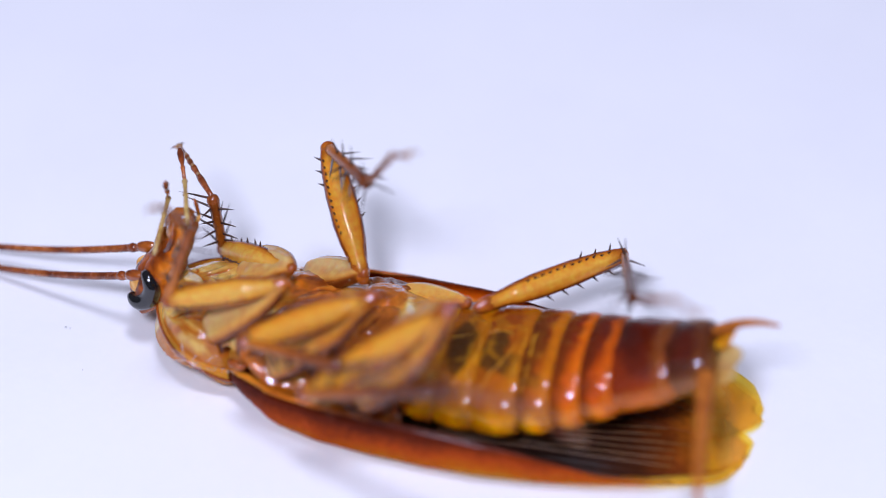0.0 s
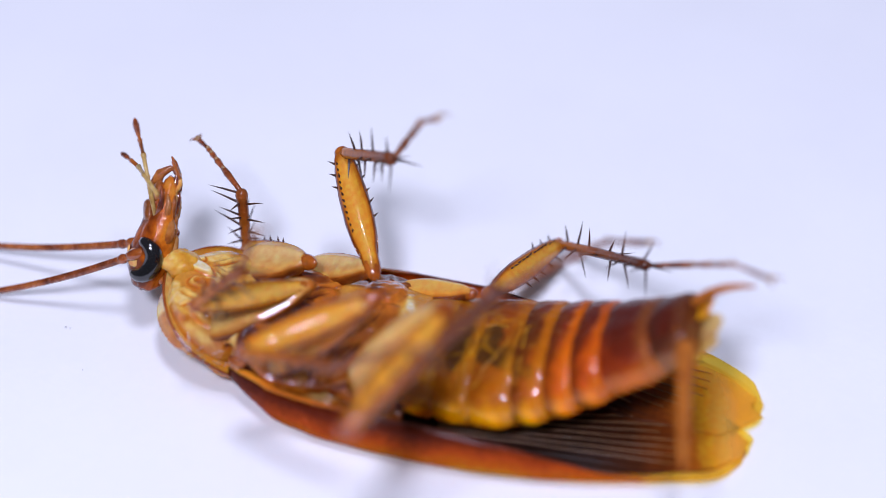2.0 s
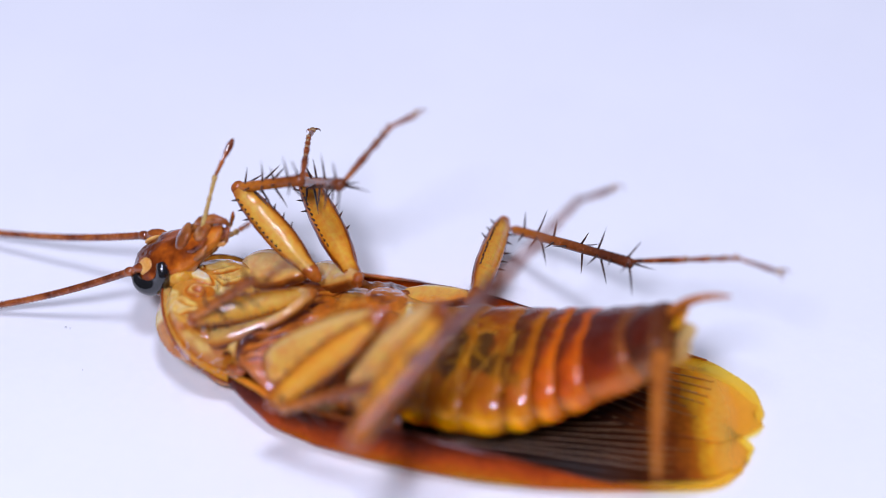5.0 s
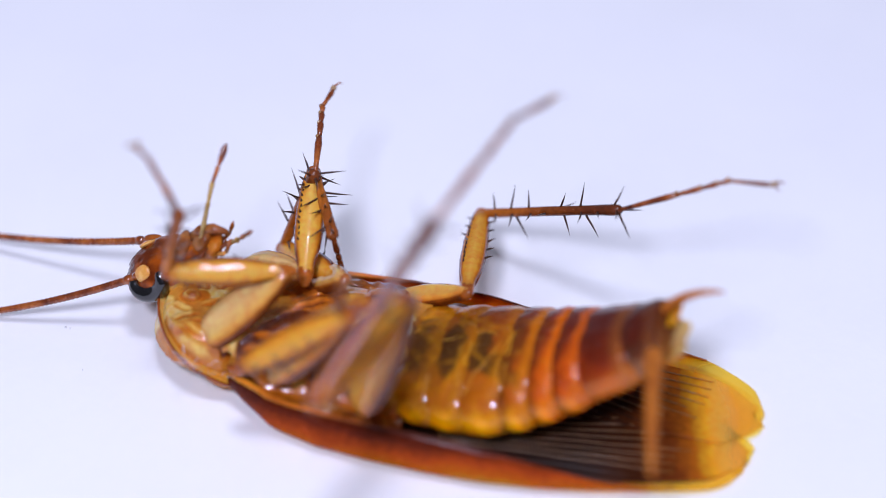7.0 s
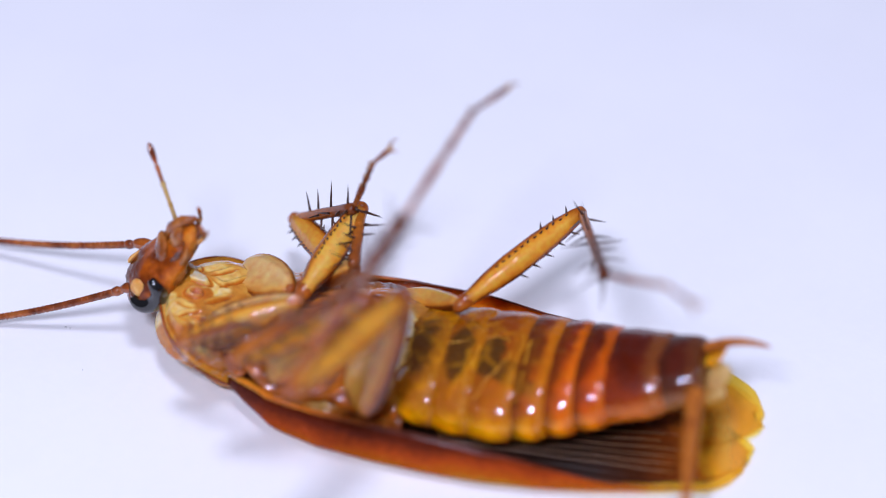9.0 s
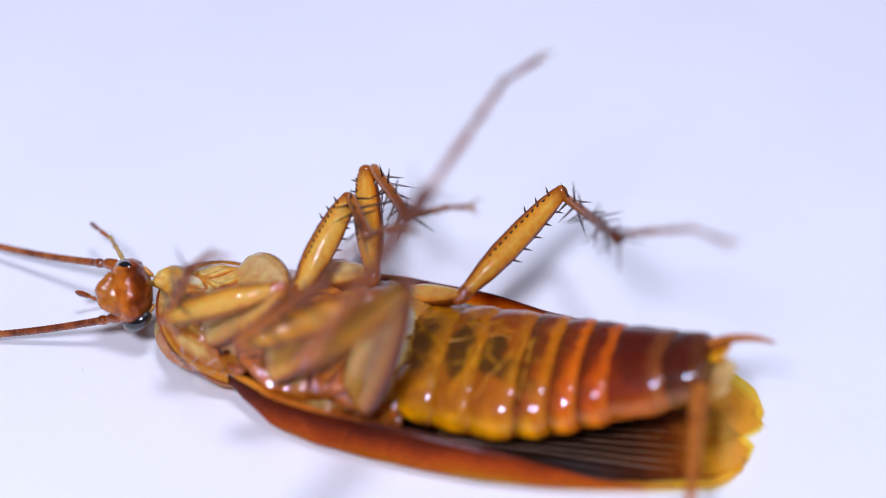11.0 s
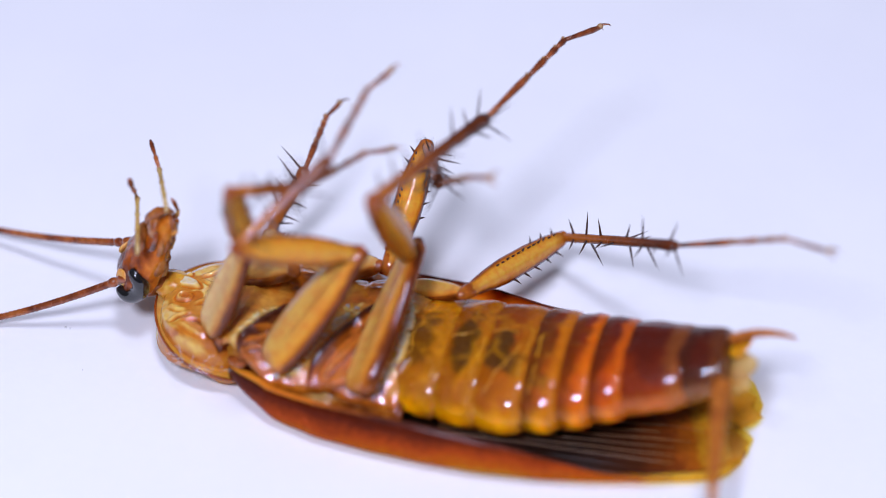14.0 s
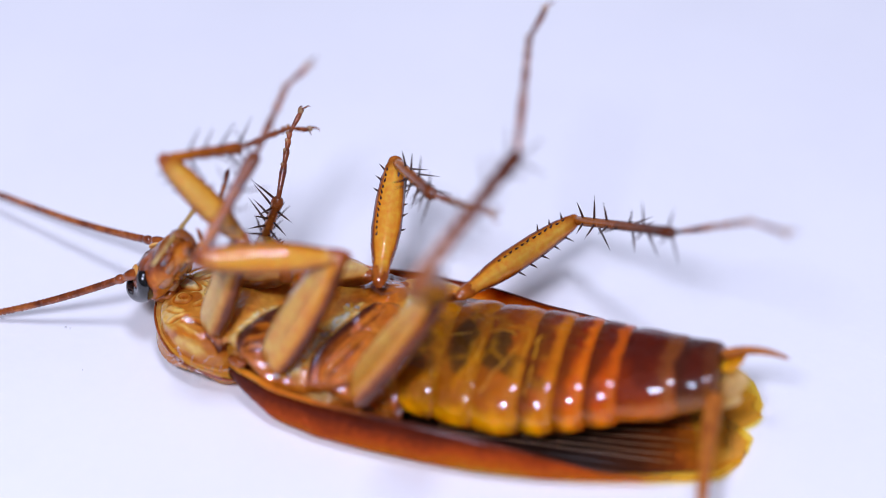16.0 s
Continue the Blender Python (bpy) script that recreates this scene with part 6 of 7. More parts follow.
    fh = [
        (0, (2.01, 1.85, 5.33), (9.55, 8.48, 5.62), (11.88, -1.24, 11.08), (16.65, -8.22, 17.29)),
        (0.5, (2.18, 1.97, 5.34), (8.24, 9.88, 4.34), (12.23, 1.00, 10.27), (17.18, -5.62, 16.73)),
        (1, (2.23, 2.27, 5.36), (7.18, 10.73, 3.31), (12.69, 2.89, 9.48), (19.43, -3.00, 14.95)),
        (1.5, (2.20, 2.41, 5.37), (6.04, 11.24, 2.70), (12.50, 4.05, 8.73), (19.75, -1.20, 14.21)),
        (2, (2.15, 2.59, 5.39), (4.73, 11.75, 2.30), (11.67, 4.83, 8.13), (19.62, 0.11, 13.10)),
        (2.5, (2.03, 2.76, 5.40), (3.72, 12.05, 2.10), (11.33, 5.70, 7.72), (19.97, 1.65, 12.10)),
        (3, (1.97, 2.69, 5.40), (2.94, 12.10, 2.17), (10.98, 6.04, 7.52), (20.06, 2.76, 11.64)),
        (3.5, (1.82, 2.86, 5.41), (2.44, 12.29, 2.14), (11.03, 6.73, 7.17), (20.19, 3.74, 11.35)),
        (4, (1.74, 2.74, 5.41), (1.93, 12.28, 2.43), (10.67, 6.68, 7.14), (20.00, 3.75, 10.99)),
        (4.2, (1.58, 2.76, 5.41), (1.77, 12.44, 2.89), (10.52, 6.51, 7.16), (19.85, 3.53, 10.94)),
        (6.3, (0.85, 3.09, 5.42), (-1.74, 12.38, 2.78), (8.95, 10.65, 6.35), (18.77, 10.56, 10.07)),
        (6.5, (0.52, 3.27, 5.60), (-4.59, 11.14, 2.25), (6.22, 14.55, 4.90), (15.77, 18.03, 8.06)),
        (7, (0.68, 3.05, 5.42), (-0.80, 12.75, 3.52), (8.88, 9.61, 8.65), (18.23, 8.86, 13.38)),
        (7.5, (0.69, 2.57, 5.38), (2.01, 12.47, 4.92), (9.83, 6.14, 10.27), (18.24, 2.69, 15.51)),
        (8, (0.59, 2.32, 5.35), (4.84, 11.31, 6.62), (9.68, 2.41, 11.85), (16.87, -3.15, 17.08)),
        (8.5, (0.66, 2.10, 5.34), (6.02, 10.35, 7.30), (9.79, 0.62, 11.86), (16.20, -5.90, 17.02)),
        (9, (0.60, 2.09, 5.34), (6.38, 9.98, 7.59), (9.86, 0.00, 11.83), (16.12, -6.63, 17.02)),
        (9.2, (0.67, 2.10, 5.35), (6.45, 10.00, 7.60), (10.02, 0.02, 11.77), (16.43, -6.67, 16.70)),
        (11.3, (0.46, 2.54, 5.36), (4.20, 11.56, 7.60), (10.23, 3.65, 13.15), (17.65, -1.01, 18.92)),
        (11.5, (0.47, 2.46, 5.37), (3.41, 11.98, 6.32), (10.97, 5.70, 12.09), (19.42, 2.68, 17.53)),
        (12, (0.61, 2.36, 5.38), (3.79, 11.83, 4.86), (12.24, 6.51, 10.36), (21.26, 4.02, 15.12)),
        (12.5, (0.66, 2.42, 5.39), (4.25, 11.65, 3.95), (13.15, 6.75, 9.11), (21.84, 3.29, 13.88)),
        (13, (0.82, 2.09, 5.38), (4.82, 11.12, 3.80), (13.35, 5.76, 9.13), (22.37, 2.39, 13.31)),
        (13.5, (0.84, 2.04, 5.38), (4.96, 11.01, 3.78), (13.55, 5.66, 9.02), (22.42, 2.07, 13.34)),
        (14, (0.76, 2.33, 5.39), (5.10, 11.15, 3.50), (13.18, 5.68, 9.38), (22.54, 3.08, 13.37)),
        (14.5, (0.77, 2.72, 5.38), (5.73, 11.27, 3.83), (13.36, 5.48, 10.01), (21.84, 1.71, 14.92)),
        (15, (0.79, 2.67, 5.37), (5.80, 11.25, 4.21), (13.28, 5.26, 10.37), (21.65, 1.54, 15.50)),
        (15.5, (0.83, 2.52, 5.37), (5.81, 11.17, 4.52), (13.18, 5.26, 10.89), (21.14, 1.15, 16.37)),
        (16, (0.71, 2.30, 5.36), (5.83, 10.90, 5.29), (13.11, 4.56, 11.34), (20.25, -0.39, 17.23)),
    ]
    nf = [
        (0, (-9.29, -2.88, 8.60), (-16.24, -4.38, 6.96), (-14.99, -2.71, 11.73), (-15.58, -6.33, 16.22)),
        (0.5, (-9.11, -2.94, 8.46), (-16.08, -4.55, 7.04), (-14.10, -3.57, 11.75), (-12.66, -6.01, 16.81)),
        (1, (-8.87, -2.07, 7.92), (-15.72, -4.38, 6.93), (-13.21, -4.65, 11.48), (-11.80, -6.56, 16.77)),
        (1.5, (-8.69, -1.12, 7.05), (-14.62, -5.19, 8.30), (-12.28, -5.55, 12.93), (-10.50, -8.18, 17.79)),
        (2, (-8.63, -0.57, 6.33), (-14.22, -5.11, 7.53), (-10.87, -5.28, 11.50), (-9.04, -7.35, 16.60)),
        (2.5, (-8.60, -0.17, 5.69), (-13.53, -5.35, 7.17), (-9.92, -5.01, 10.90), (-7.71, -7.97, 15.37)),
        (3, (-8.60, -0.14, 5.68), (-13.54, -5.32, 7.10), (-9.79, -4.92, 10.67), (-7.33, -8.16, 14.81)),
        (3.5, (-8.61, -0.05, 5.61), (-13.32, -5.48, 6.84), (-10.00, -5.31, 10.84), (-6.41, -6.72, 15.17)),
        (4, (-8.63, 0.12, 5.47), (-13.34, -5.29, 6.82), (-9.36, -5.72, 10.14), (-6.04, -7.98, 14.32)),
        (4.2, (-8.58, 0.08, 5.58), (-13.62, -5.14, 6.38), (-9.53, -5.25, 9.59), (-6.21, -7.49, 13.77)),
        (6.3, (-9.25, -0.94, 7.98), (-16.05, -3.60, 8.32), (-14.04, -3.01, 13.07), (-14.73, -5.55, 18.24)),
        (6.5, (-9.59, -1.07, 8.44), (-16.41, -3.69, 8.82), (-15.39, -3.35, 13.91), (-17.00, -4.78, 19.29)),
        (7, (-9.60, -1.00, 8.44), (-16.46, -3.51, 8.93), (-15.30, -3.38, 14.00), (-17.10, -4.47, 19.41)),
        (7.5, (-9.23, -1.29, 8.12), (-15.69, -4.67, 8.51), (-14.23, -3.72, 13.41), (-14.65, -7.26, 17.98)),
        (8, (-8.65, -1.42, 7.31), (-14.56, -5.58, 6.32), (-10.78, -6.77, 9.68), (-7.05, -9.14, 13.43)),
        (8.5, (-8.56, -2.72, 7.48), (-13.29, -8.12, 8.81), (-9.45, -9.31, 12.11), (-5.46, -11.75, 15.55)),
        (9, (-8.61, -2.67, 7.57), (-14.71, -6.53, 6.33), (-10.63, -7.26, 9.47), (-6.39, -9.15, 12.94)),
        (9.2, (-8.64, -2.57, 7.62), (-14.67, -6.48, 6.24), (-10.60, -7.37, 9.35), (-6.39, -9.14, 12.93)),
        (11.3, (-9.50, -3.28, 8.79), (-16.20, -5.03, 6.49), (-14.73, -5.27, 11.47), (-12.31, -8.56, 15.59)),
        (11.5, (-9.52, -3.76, 8.79), (-16.20, -5.12, 6.18), (-14.93, -5.59, 11.20), (-13.15, -9.15, 15.42)),
        (12, (-9.89, -2.90, 9.17), (-14.07, -7.81, 12.59), (-10.59, -7.06, 16.38), (-7.45, -7.18, 21.25)),
        (12.5, (-9.78, -2.23, 8.98), (-14.34, -7.24, 11.69), (-11.29, -5.67, 15.59), (-8.93, -7.85, 20.42)),
        (13, (-11.22, -3.32, 10.07), (-12.94, -8.17, 15.25), (-10.33, -3.76, 14.35), (-7.63, 1.35, 14.83)),
        (13.5, (-11.49, -3.04, 10.18), (-12.73, -7.45, 15.86), (-8.82, -4.13, 16.71), (-7.45, 1.47, 16.05)),
        (14, (-11.80, -2.14, 10.15), (-11.51, -4.81, 16.93), (-8.11, -1.31, 15.13), (-4.06, 2.81, 15.61)),
        (14.5, (-11.78, -2.19, 10.15), (-11.69, -4.80, 16.97), (-8.17, -1.65, 14.79), (-3.18, 1.15, 15.77)),
        (15, (-12.10, -1.79, 10.13), (-13.46, -4.99, 16.55), (-10.29, -1.12, 15.15), (-6.63, 3.20, 16.42)),
        (15.5, (-12.22, -1.40, 10.02), (-16.14, -5.01, 15.01), (-11.82, -4.46, 17.86), (-7.63, -5.77, 21.64)),
        (16, (-12.25, -1.46, 10.08), (-16.73, -1.85, 15.83), (-13.23, 1.78, 14.56), (-10.47, 6.56, 12.78)),
    ]
    nm = [
        (0, (-3.21, -4.73, 10.59), (-10.52, -6.94, 7.34), (-3.72, -9.42, 9.30), (1.78, -11.99, 13.17)),
        (0.5, (-3.14, -4.84, 10.58), (-10.43, -7.66, 7.79), (-3.55, -9.99, 9.63), (1.97, -12.68, 13.39)),
        (1, (-3.08, -4.72, 10.52), (-10.34, -7.65, 7.75), (-3.53, -10.02, 9.83), (1.92, -12.50, 13.82)),
        (1.5, (-3.07, -4.69, 10.51), (-10.41, -7.26, 7.60), (-3.87, -10.03, 9.99), (1.57, -12.40, 14.07)),
        (2, (-3.01, -4.94, 10.46), (-9.97, -8.80, 8.09), (-3.23, -10.93, 10.61), (2.28, -12.59, 14.93)),
        (2.5, (-3.06, -5.36, 10.50), (-9.88, -9.61, 8.36), (-3.10, -11.29, 11.09), (2.39, -12.98, 15.43)),
        (3, (-2.67, -5.02, 10.10), (-9.24, -9.11, 7.07), (-2.55, -10.40, 10.21), (2.72, -11.82, 14.91)),
        (3.5, (-2.27, -4.92, 9.62), (-7.78, -6.62, 3.65), (-1.54, -7.63, 7.69), (2.91, -8.89, 13.20)),
        (4, (-2.22, -5.34, 9.49), (-7.46, -7.32, 3.37), (-1.27, -8.57, 7.42), (3.34, -9.25, 12.91)),
        (4.2, (-2.33, -5.29, 9.57), (-7.31, -7.98, 3.50), (-1.13, -9.05, 7.62), (3.47, -9.74, 13.11)),
        (6.3, (-2.71, -4.98, 9.98), (-8.90, -9.19, 6.38), (-3.11, -10.11, 11.06), (2.32, -11.54, 15.55)),
        (6.5, (-2.76, -5.09, 10.04), (-9.20, -8.87, 6.40), (-3.19, -9.89, 10.77), (2.18, -11.03, 15.43)),
        (7, (-3.96, -6.09, 10.97), (-10.48, -7.24, 5.97), (-4.68, -6.14, 10.58), (-2.83, -9.45, 16.70)),
        (7.5, (-3.88, -5.82, 10.96), (-10.72, -8.45, 7.07), (-4.74, -6.97, 11.34), (-1.95, -10.19, 17.14)),
        (8, (-3.63, -5.44, 10.81), (-10.37, -9.60, 8.30), (-4.52, -8.59, 12.89), (-1.40, -11.95, 18.44)),
        (8.5, (-3.58, -5.30, 10.78), (-10.32, -9.67, 8.67), (-4.52, -8.54, 13.29), (-1.12, -11.76, 18.75)),
        (9, (-3.58, -4.98, 10.80), (-10.28, -9.46, 8.76), (-4.59, -8.31, 13.51), (-1.18, -11.54, 18.96)),
        (9.2, (-3.50, -4.90, 10.74), (-10.30, -9.30, 8.85), (-4.68, -7.99, 13.64), (-1.27, -11.23, 19.09)),
        (11.3, (-3.24, -4.03, 10.52), (-10.35, -7.98, 8.82), (-5.19, -6.34, 14.01), (-2.16, -9.27, 19.85)),
        (11.5, (-3.24, -3.73, 10.47), (-10.48, -7.64, 9.34), (-5.50, -4.23, 13.80), (-2.14, -7.14, 19.45)),
        (12, (-3.56, -3.28, 10.65), (-9.95, -8.47, 11.72), (-5.33, -3.10, 14.18), (-1.60, -5.56, 19.82)),
        (12.5, (-3.76, -2.89, 10.68), (-9.38, -8.63, 12.75), (-4.71, -6.17, 18.08), (-1.22, -8.36, 23.98)),
        (13, (-4.34, -2.44, 10.95), (-10.04, -7.93, 13.44), (-6.40, -1.70, 15.49), (-2.67, -2.30, 21.61)),
        (13.5, (-4.48, -2.30, 10.97), (-10.27, -7.75, 13.36), (-6.47, -2.00, 16.32), (-2.80, -2.38, 22.51)),
        (14, (-4.88, -1.68, 10.90), (-10.72, -6.56, 14.21), (-6.51, -1.45, 17.74), (-4.70, 5.29, 19.49)),
        (14.5, (-4.87, -1.80, 10.94), (-11.29, -6.18, 13.86), (-7.24, -1.56, 18.16), (-5.98, 5.43, 19.34)),
        (15, (-5.17, -2.11, 11.25), (-12.29, -5.57, 13.77), (-8.80, -0.62, 18.22), (-8.16, 6.30, 20.10)),
        (15.5, (-5.35, -2.76, 11.60), (-13.12, -5.50, 12.65), (-9.83, -1.85, 18.32), (-9.70, 5.17, 19.91)),
        (16, (-5.53, -3.33, 11.87), (-13.26, -6.32, 12.48), (-11.77, 0.43, 15.38), (-8.64, 1.76, 21.73)),
    ]
    nh = [
        (0, (1.78, -6.00, 11.95), (-6.03, -9.21, 6.22), (3.84, -12.35, 12.27), (12.10, -18.13, 16.68)),
        (0.5, (1.95, -6.03, 11.85), (-5.99, -9.46, 6.44), (3.87, -12.48, 12.58), (12.04, -17.96, 17.49)),
        (1, (1.95, -5.99, 11.85), (-6.04, -9.53, 6.59), (4.03, -10.62, 13.01), (11.77, -14.43, 19.84)),
        (1.5, (1.79, -6.51, 12.01), (-4.09, -9.20, 4.12), (2.11, 1.05, 4.89), (8.87, 9.69, 4.12)),
        (2, (1.80, -6.37, 11.99), (-1.32, -16.02, 10.96), (5.43, -7.21, 15.53), (12.13, 1.20, 13.23)),
        (2.5, (1.76, -6.29, 11.99), (-0.89, -16.09, 11.10), (5.63, -6.60, 14.49), (12.09, 2.19, 13.15)),
        (3, (1.77, -6.04, 11.97), (-0.70, -15.82, 10.44), (5.77, -7.27, 15.83), (12.40, 1.50, 16.20)),
        (3.5, (1.77, -6.06, 11.95), (-0.35, -15.96, 10.70), (5.96, -7.48, 16.38), (12.58, 1.31, 16.49)),
        (4, (1.73, -6.17, 11.97), (0.18, -16.22, 11.14), (6.52, -7.89, 17.01), (12.98, 0.81, 15.14)),
        (4.2, (1.69, -6.04, 11.97), (0.10, -16.05, 10.87), (6.52, -7.96, 16.99), (10.45, 1.67, 13.43)),
        (6.3, (0.41, -6.17, 12.68), (-2.72, -15.75, 11.13), (2.22, -6.30, 16.63), (7.70, 2.32, 20.71)),
        (6.5, (0.22, -6.19, 12.78), (-2.64, -15.96, 12.13), (2.13, -7.23, 18.85), (6.94, 2.36, 21.24)),
        (7, (-0.36, -6.54, 13.00), (-2.88, -16.39, 13.91), (1.55, -7.50, 20.64), (5.71, 2.57, 22.20)),
        (7.5, (-0.56, -6.43, 13.07), (-4.02, -16.01, 13.55), (0.24, -6.86, 20.04), (4.03, 3.36, 21.48)),
        (8, (-0.64, -6.49, 13.10), (-4.26, -16.01, 13.62), (-0.24, -6.65, 19.95), (3.30, 3.61, 21.80)),
        (8.5, (-0.65, -6.50, 13.10), (-4.56, -15.90, 13.76), (-0.85, -5.64, 18.76), (2.25, 4.79, 20.39)),
        (9, (-0.71, -6.31, 13.13), (-4.60, -15.71, 13.81), (-0.85, -5.31, 18.48), (2.55, 4.95, 20.54)),
        (9.2, (-0.70, -6.29, 13.12), (-4.28, -15.71, 14.71), (0.38, -6.76, 21.21), (4.24, 3.27, 23.53)),
        (11.3, (-0.80, -5.58, 13.13), (-3.63, -15.03, 15.72), (0.97, -5.41, 21.22), (4.95, 4.49, 23.90)),
        (11.5, (-0.81, -5.52, 13.12), (-3.16, -14.84, 16.51), (1.30, -4.82, 21.38), (5.71, 4.73, 24.62)),
        (12, (-0.88, -4.93, 13.05), (-2.19, -13.43, 18.53), (1.97, -2.69, 21.91), (6.52, 7.11, 24.00)),
        (12.5, (-2.77, 2.41, 6.67), (-3.58, -5.19, 13.42), (0.80, 5.74, 15.73), (5.47, 15.46, 17.87)),
        (13, (-2.55, 1.92, 7.81), (-2.97, -5.19, 15.11), (0.67, 6.24, 15.35), (5.78, 15.74, 17.47)),
        (13.5, (-2.50, 1.75, 8.08), (-3.09, -5.11, 15.61), (0.66, 6.29, 15.39), (5.77, 15.83, 17.36)),
        (14, (-2.39, 1.51, 8.32), (-3.23, -3.60, 17.11), (0.68, 7.59, 15.26), (5.56, 17.43, 15.95)),
        (14.5, (-2.38, 1.47, 8.31), (-3.89, -3.68, 16.98), (0.30, 7.42, 15.18), (5.52, 17.00, 16.56)),
        (15, (-2.36, 1.41, 8.32), (-3.22, -4.01, 16.92), (0.66, 7.25, 15.44), (4.44, 17.58, 15.67)),
        (15.5, (-0.29, -3.78, 12.44), (0.13, -10.50, 20.10), (3.13, 1.10, 19.50), (2.75, 12.08, 20.15)),
        (16, (1.24, -4.97, 12.10), (1.69, -12.07, 19.40), (4.50, -0.40, 19.57), (3.58, 10.27, 22.07)),
    ]
    head_rows = [
        (0, pose(-19.04, 0.58, 4.02, -7.5, 24.7, 3.7)),
        (0.5, pose(-18.98, 0.65, 4.00, -21.8, 19.2, -0.7)),
        (1, pose(-19.03, 1.40, 4.71, -11.4, 18.1, 0.1)),
        (1.5, pose(-19.27, 1.25, 4.44, -41.9, 12.8, 9.3)),
        (2, pose(-19.66, 1.46, 4.82, -28.4, 16.3, 14.2)),
        (2.5, pose(-19.63, 1.72, 4.97, -21.7, 16.3, 11.9)),
        (3, pose(-18.92, 1.38, 4.68, -14.0, 34.7, 2.3)),
        (3.5, pose(-19.00, 1.34, 4.79, -12.6, 39.1, 5.1)),
        (4, pose(-18.72, 1.71, 4.99, -2.7, 48.6, 7.4)),
        (4.2, pose(-18.62, 1.59, 4.95, 4.0, 46.2, 10.6)),
        (4.55, pose(-18.66, 1.60, 4.93, 4.0, 46.8, 10.6)),
        (4.9, pose(-18.74, 1.59, 4.88, 4.2, 48.1, 10.6)),
        (5.25, pose(-18.84, 1.57, 4.82, 4.5, 49.8, 10.7)),
        (5.6, pose(-18.95, 1.55, 4.76, 4.8, 51.6, 10.7)),
        (5.95, pose(-19.03, 1.54, 4.71, 5.0, 52.9, 10.8)),
        (6.3, pose(-19.07, 1.56, 4.69, 5.1, 53.4, 10.8)),
        (6.5, pose(-19.05, 1.36, 4.73, 14.0, 51.2, 18.5)),
        (7, pose(-18.95, 1.30, 4.67, 14.2, 51.7, 22.2)),
        (7.5, pose(-19.29, 1.37, 4.56, 4.5, 49.4, 9.0)),
        (8, pose(-18.94, 1.28, 4.69, 11.1, 49.3, 18.9)),
        (8.5, pose(-19.02, 0.78, 4.57, 10.7, 39.0, 21.5)),
        (9, pose(-19.04, 0.29, 4.90, 12.7, 30.9, 30.3)),
        (9.2, pose(-19.43, 0.20, 4.93, 20.2, 23.4, 26.3)),
        (9.55, pose(-19.48, 0.10, 4.85, 23.2, 33.5, 35.0)),
        (9.9, pose(-19.62, -0.09, 4.63, 44.3, 54.8, 68.5)),
        (10.25, pose(-19.81, -0.32, 4.36, 104.4, 54.8, 143.4)),
        (10.6, pose(-19.99, -0.56, 4.08, 127.9, 26.0, -176.4)),
        (10.95, pose(-20.13, -0.74, 3.87, 129.2, 0.1, -157.6)),
        (11.3, pose(-20.18, -0.85, 3.79, 127.4, -10.1, -150.2)),
        (11.5, pose(-20.17, -0.90, 3.79, 127.4, -10.1, -150.2)),
        (12, pose(-19.49, -0.99, 4.13, 16.6, 16.0, 17.3)),
        (12.5, pose(-19.53, -0.88, 4.38, 16.1, 19.7, 18.5)),
        (13, pose(-19.80, -0.45, 4.89, 20.6, 19.5, 25.0)),
        (13.5, pose(-19.90, -0.21, 5.09, 21.5, 18.9, 27.4)),
        (14, pose(-19.97, 0.43, 4.69, 11.3, 23.1, 18.5)),
        (14.5, pose(-19.67, 0.71, 4.86, 10.7, 28.6, 12.1)),
        (15, pose(-19.19, 0.84, 4.63, 4.1, 31.8, -6.0)),
        (15.5, pose(-19.03, 0.72, 4.59, 7.8, 33.6, -8.5)),
        (16, pose(-18.62, 0.28, 4.69, 13.3, 34.3, -8.9)),
    ]
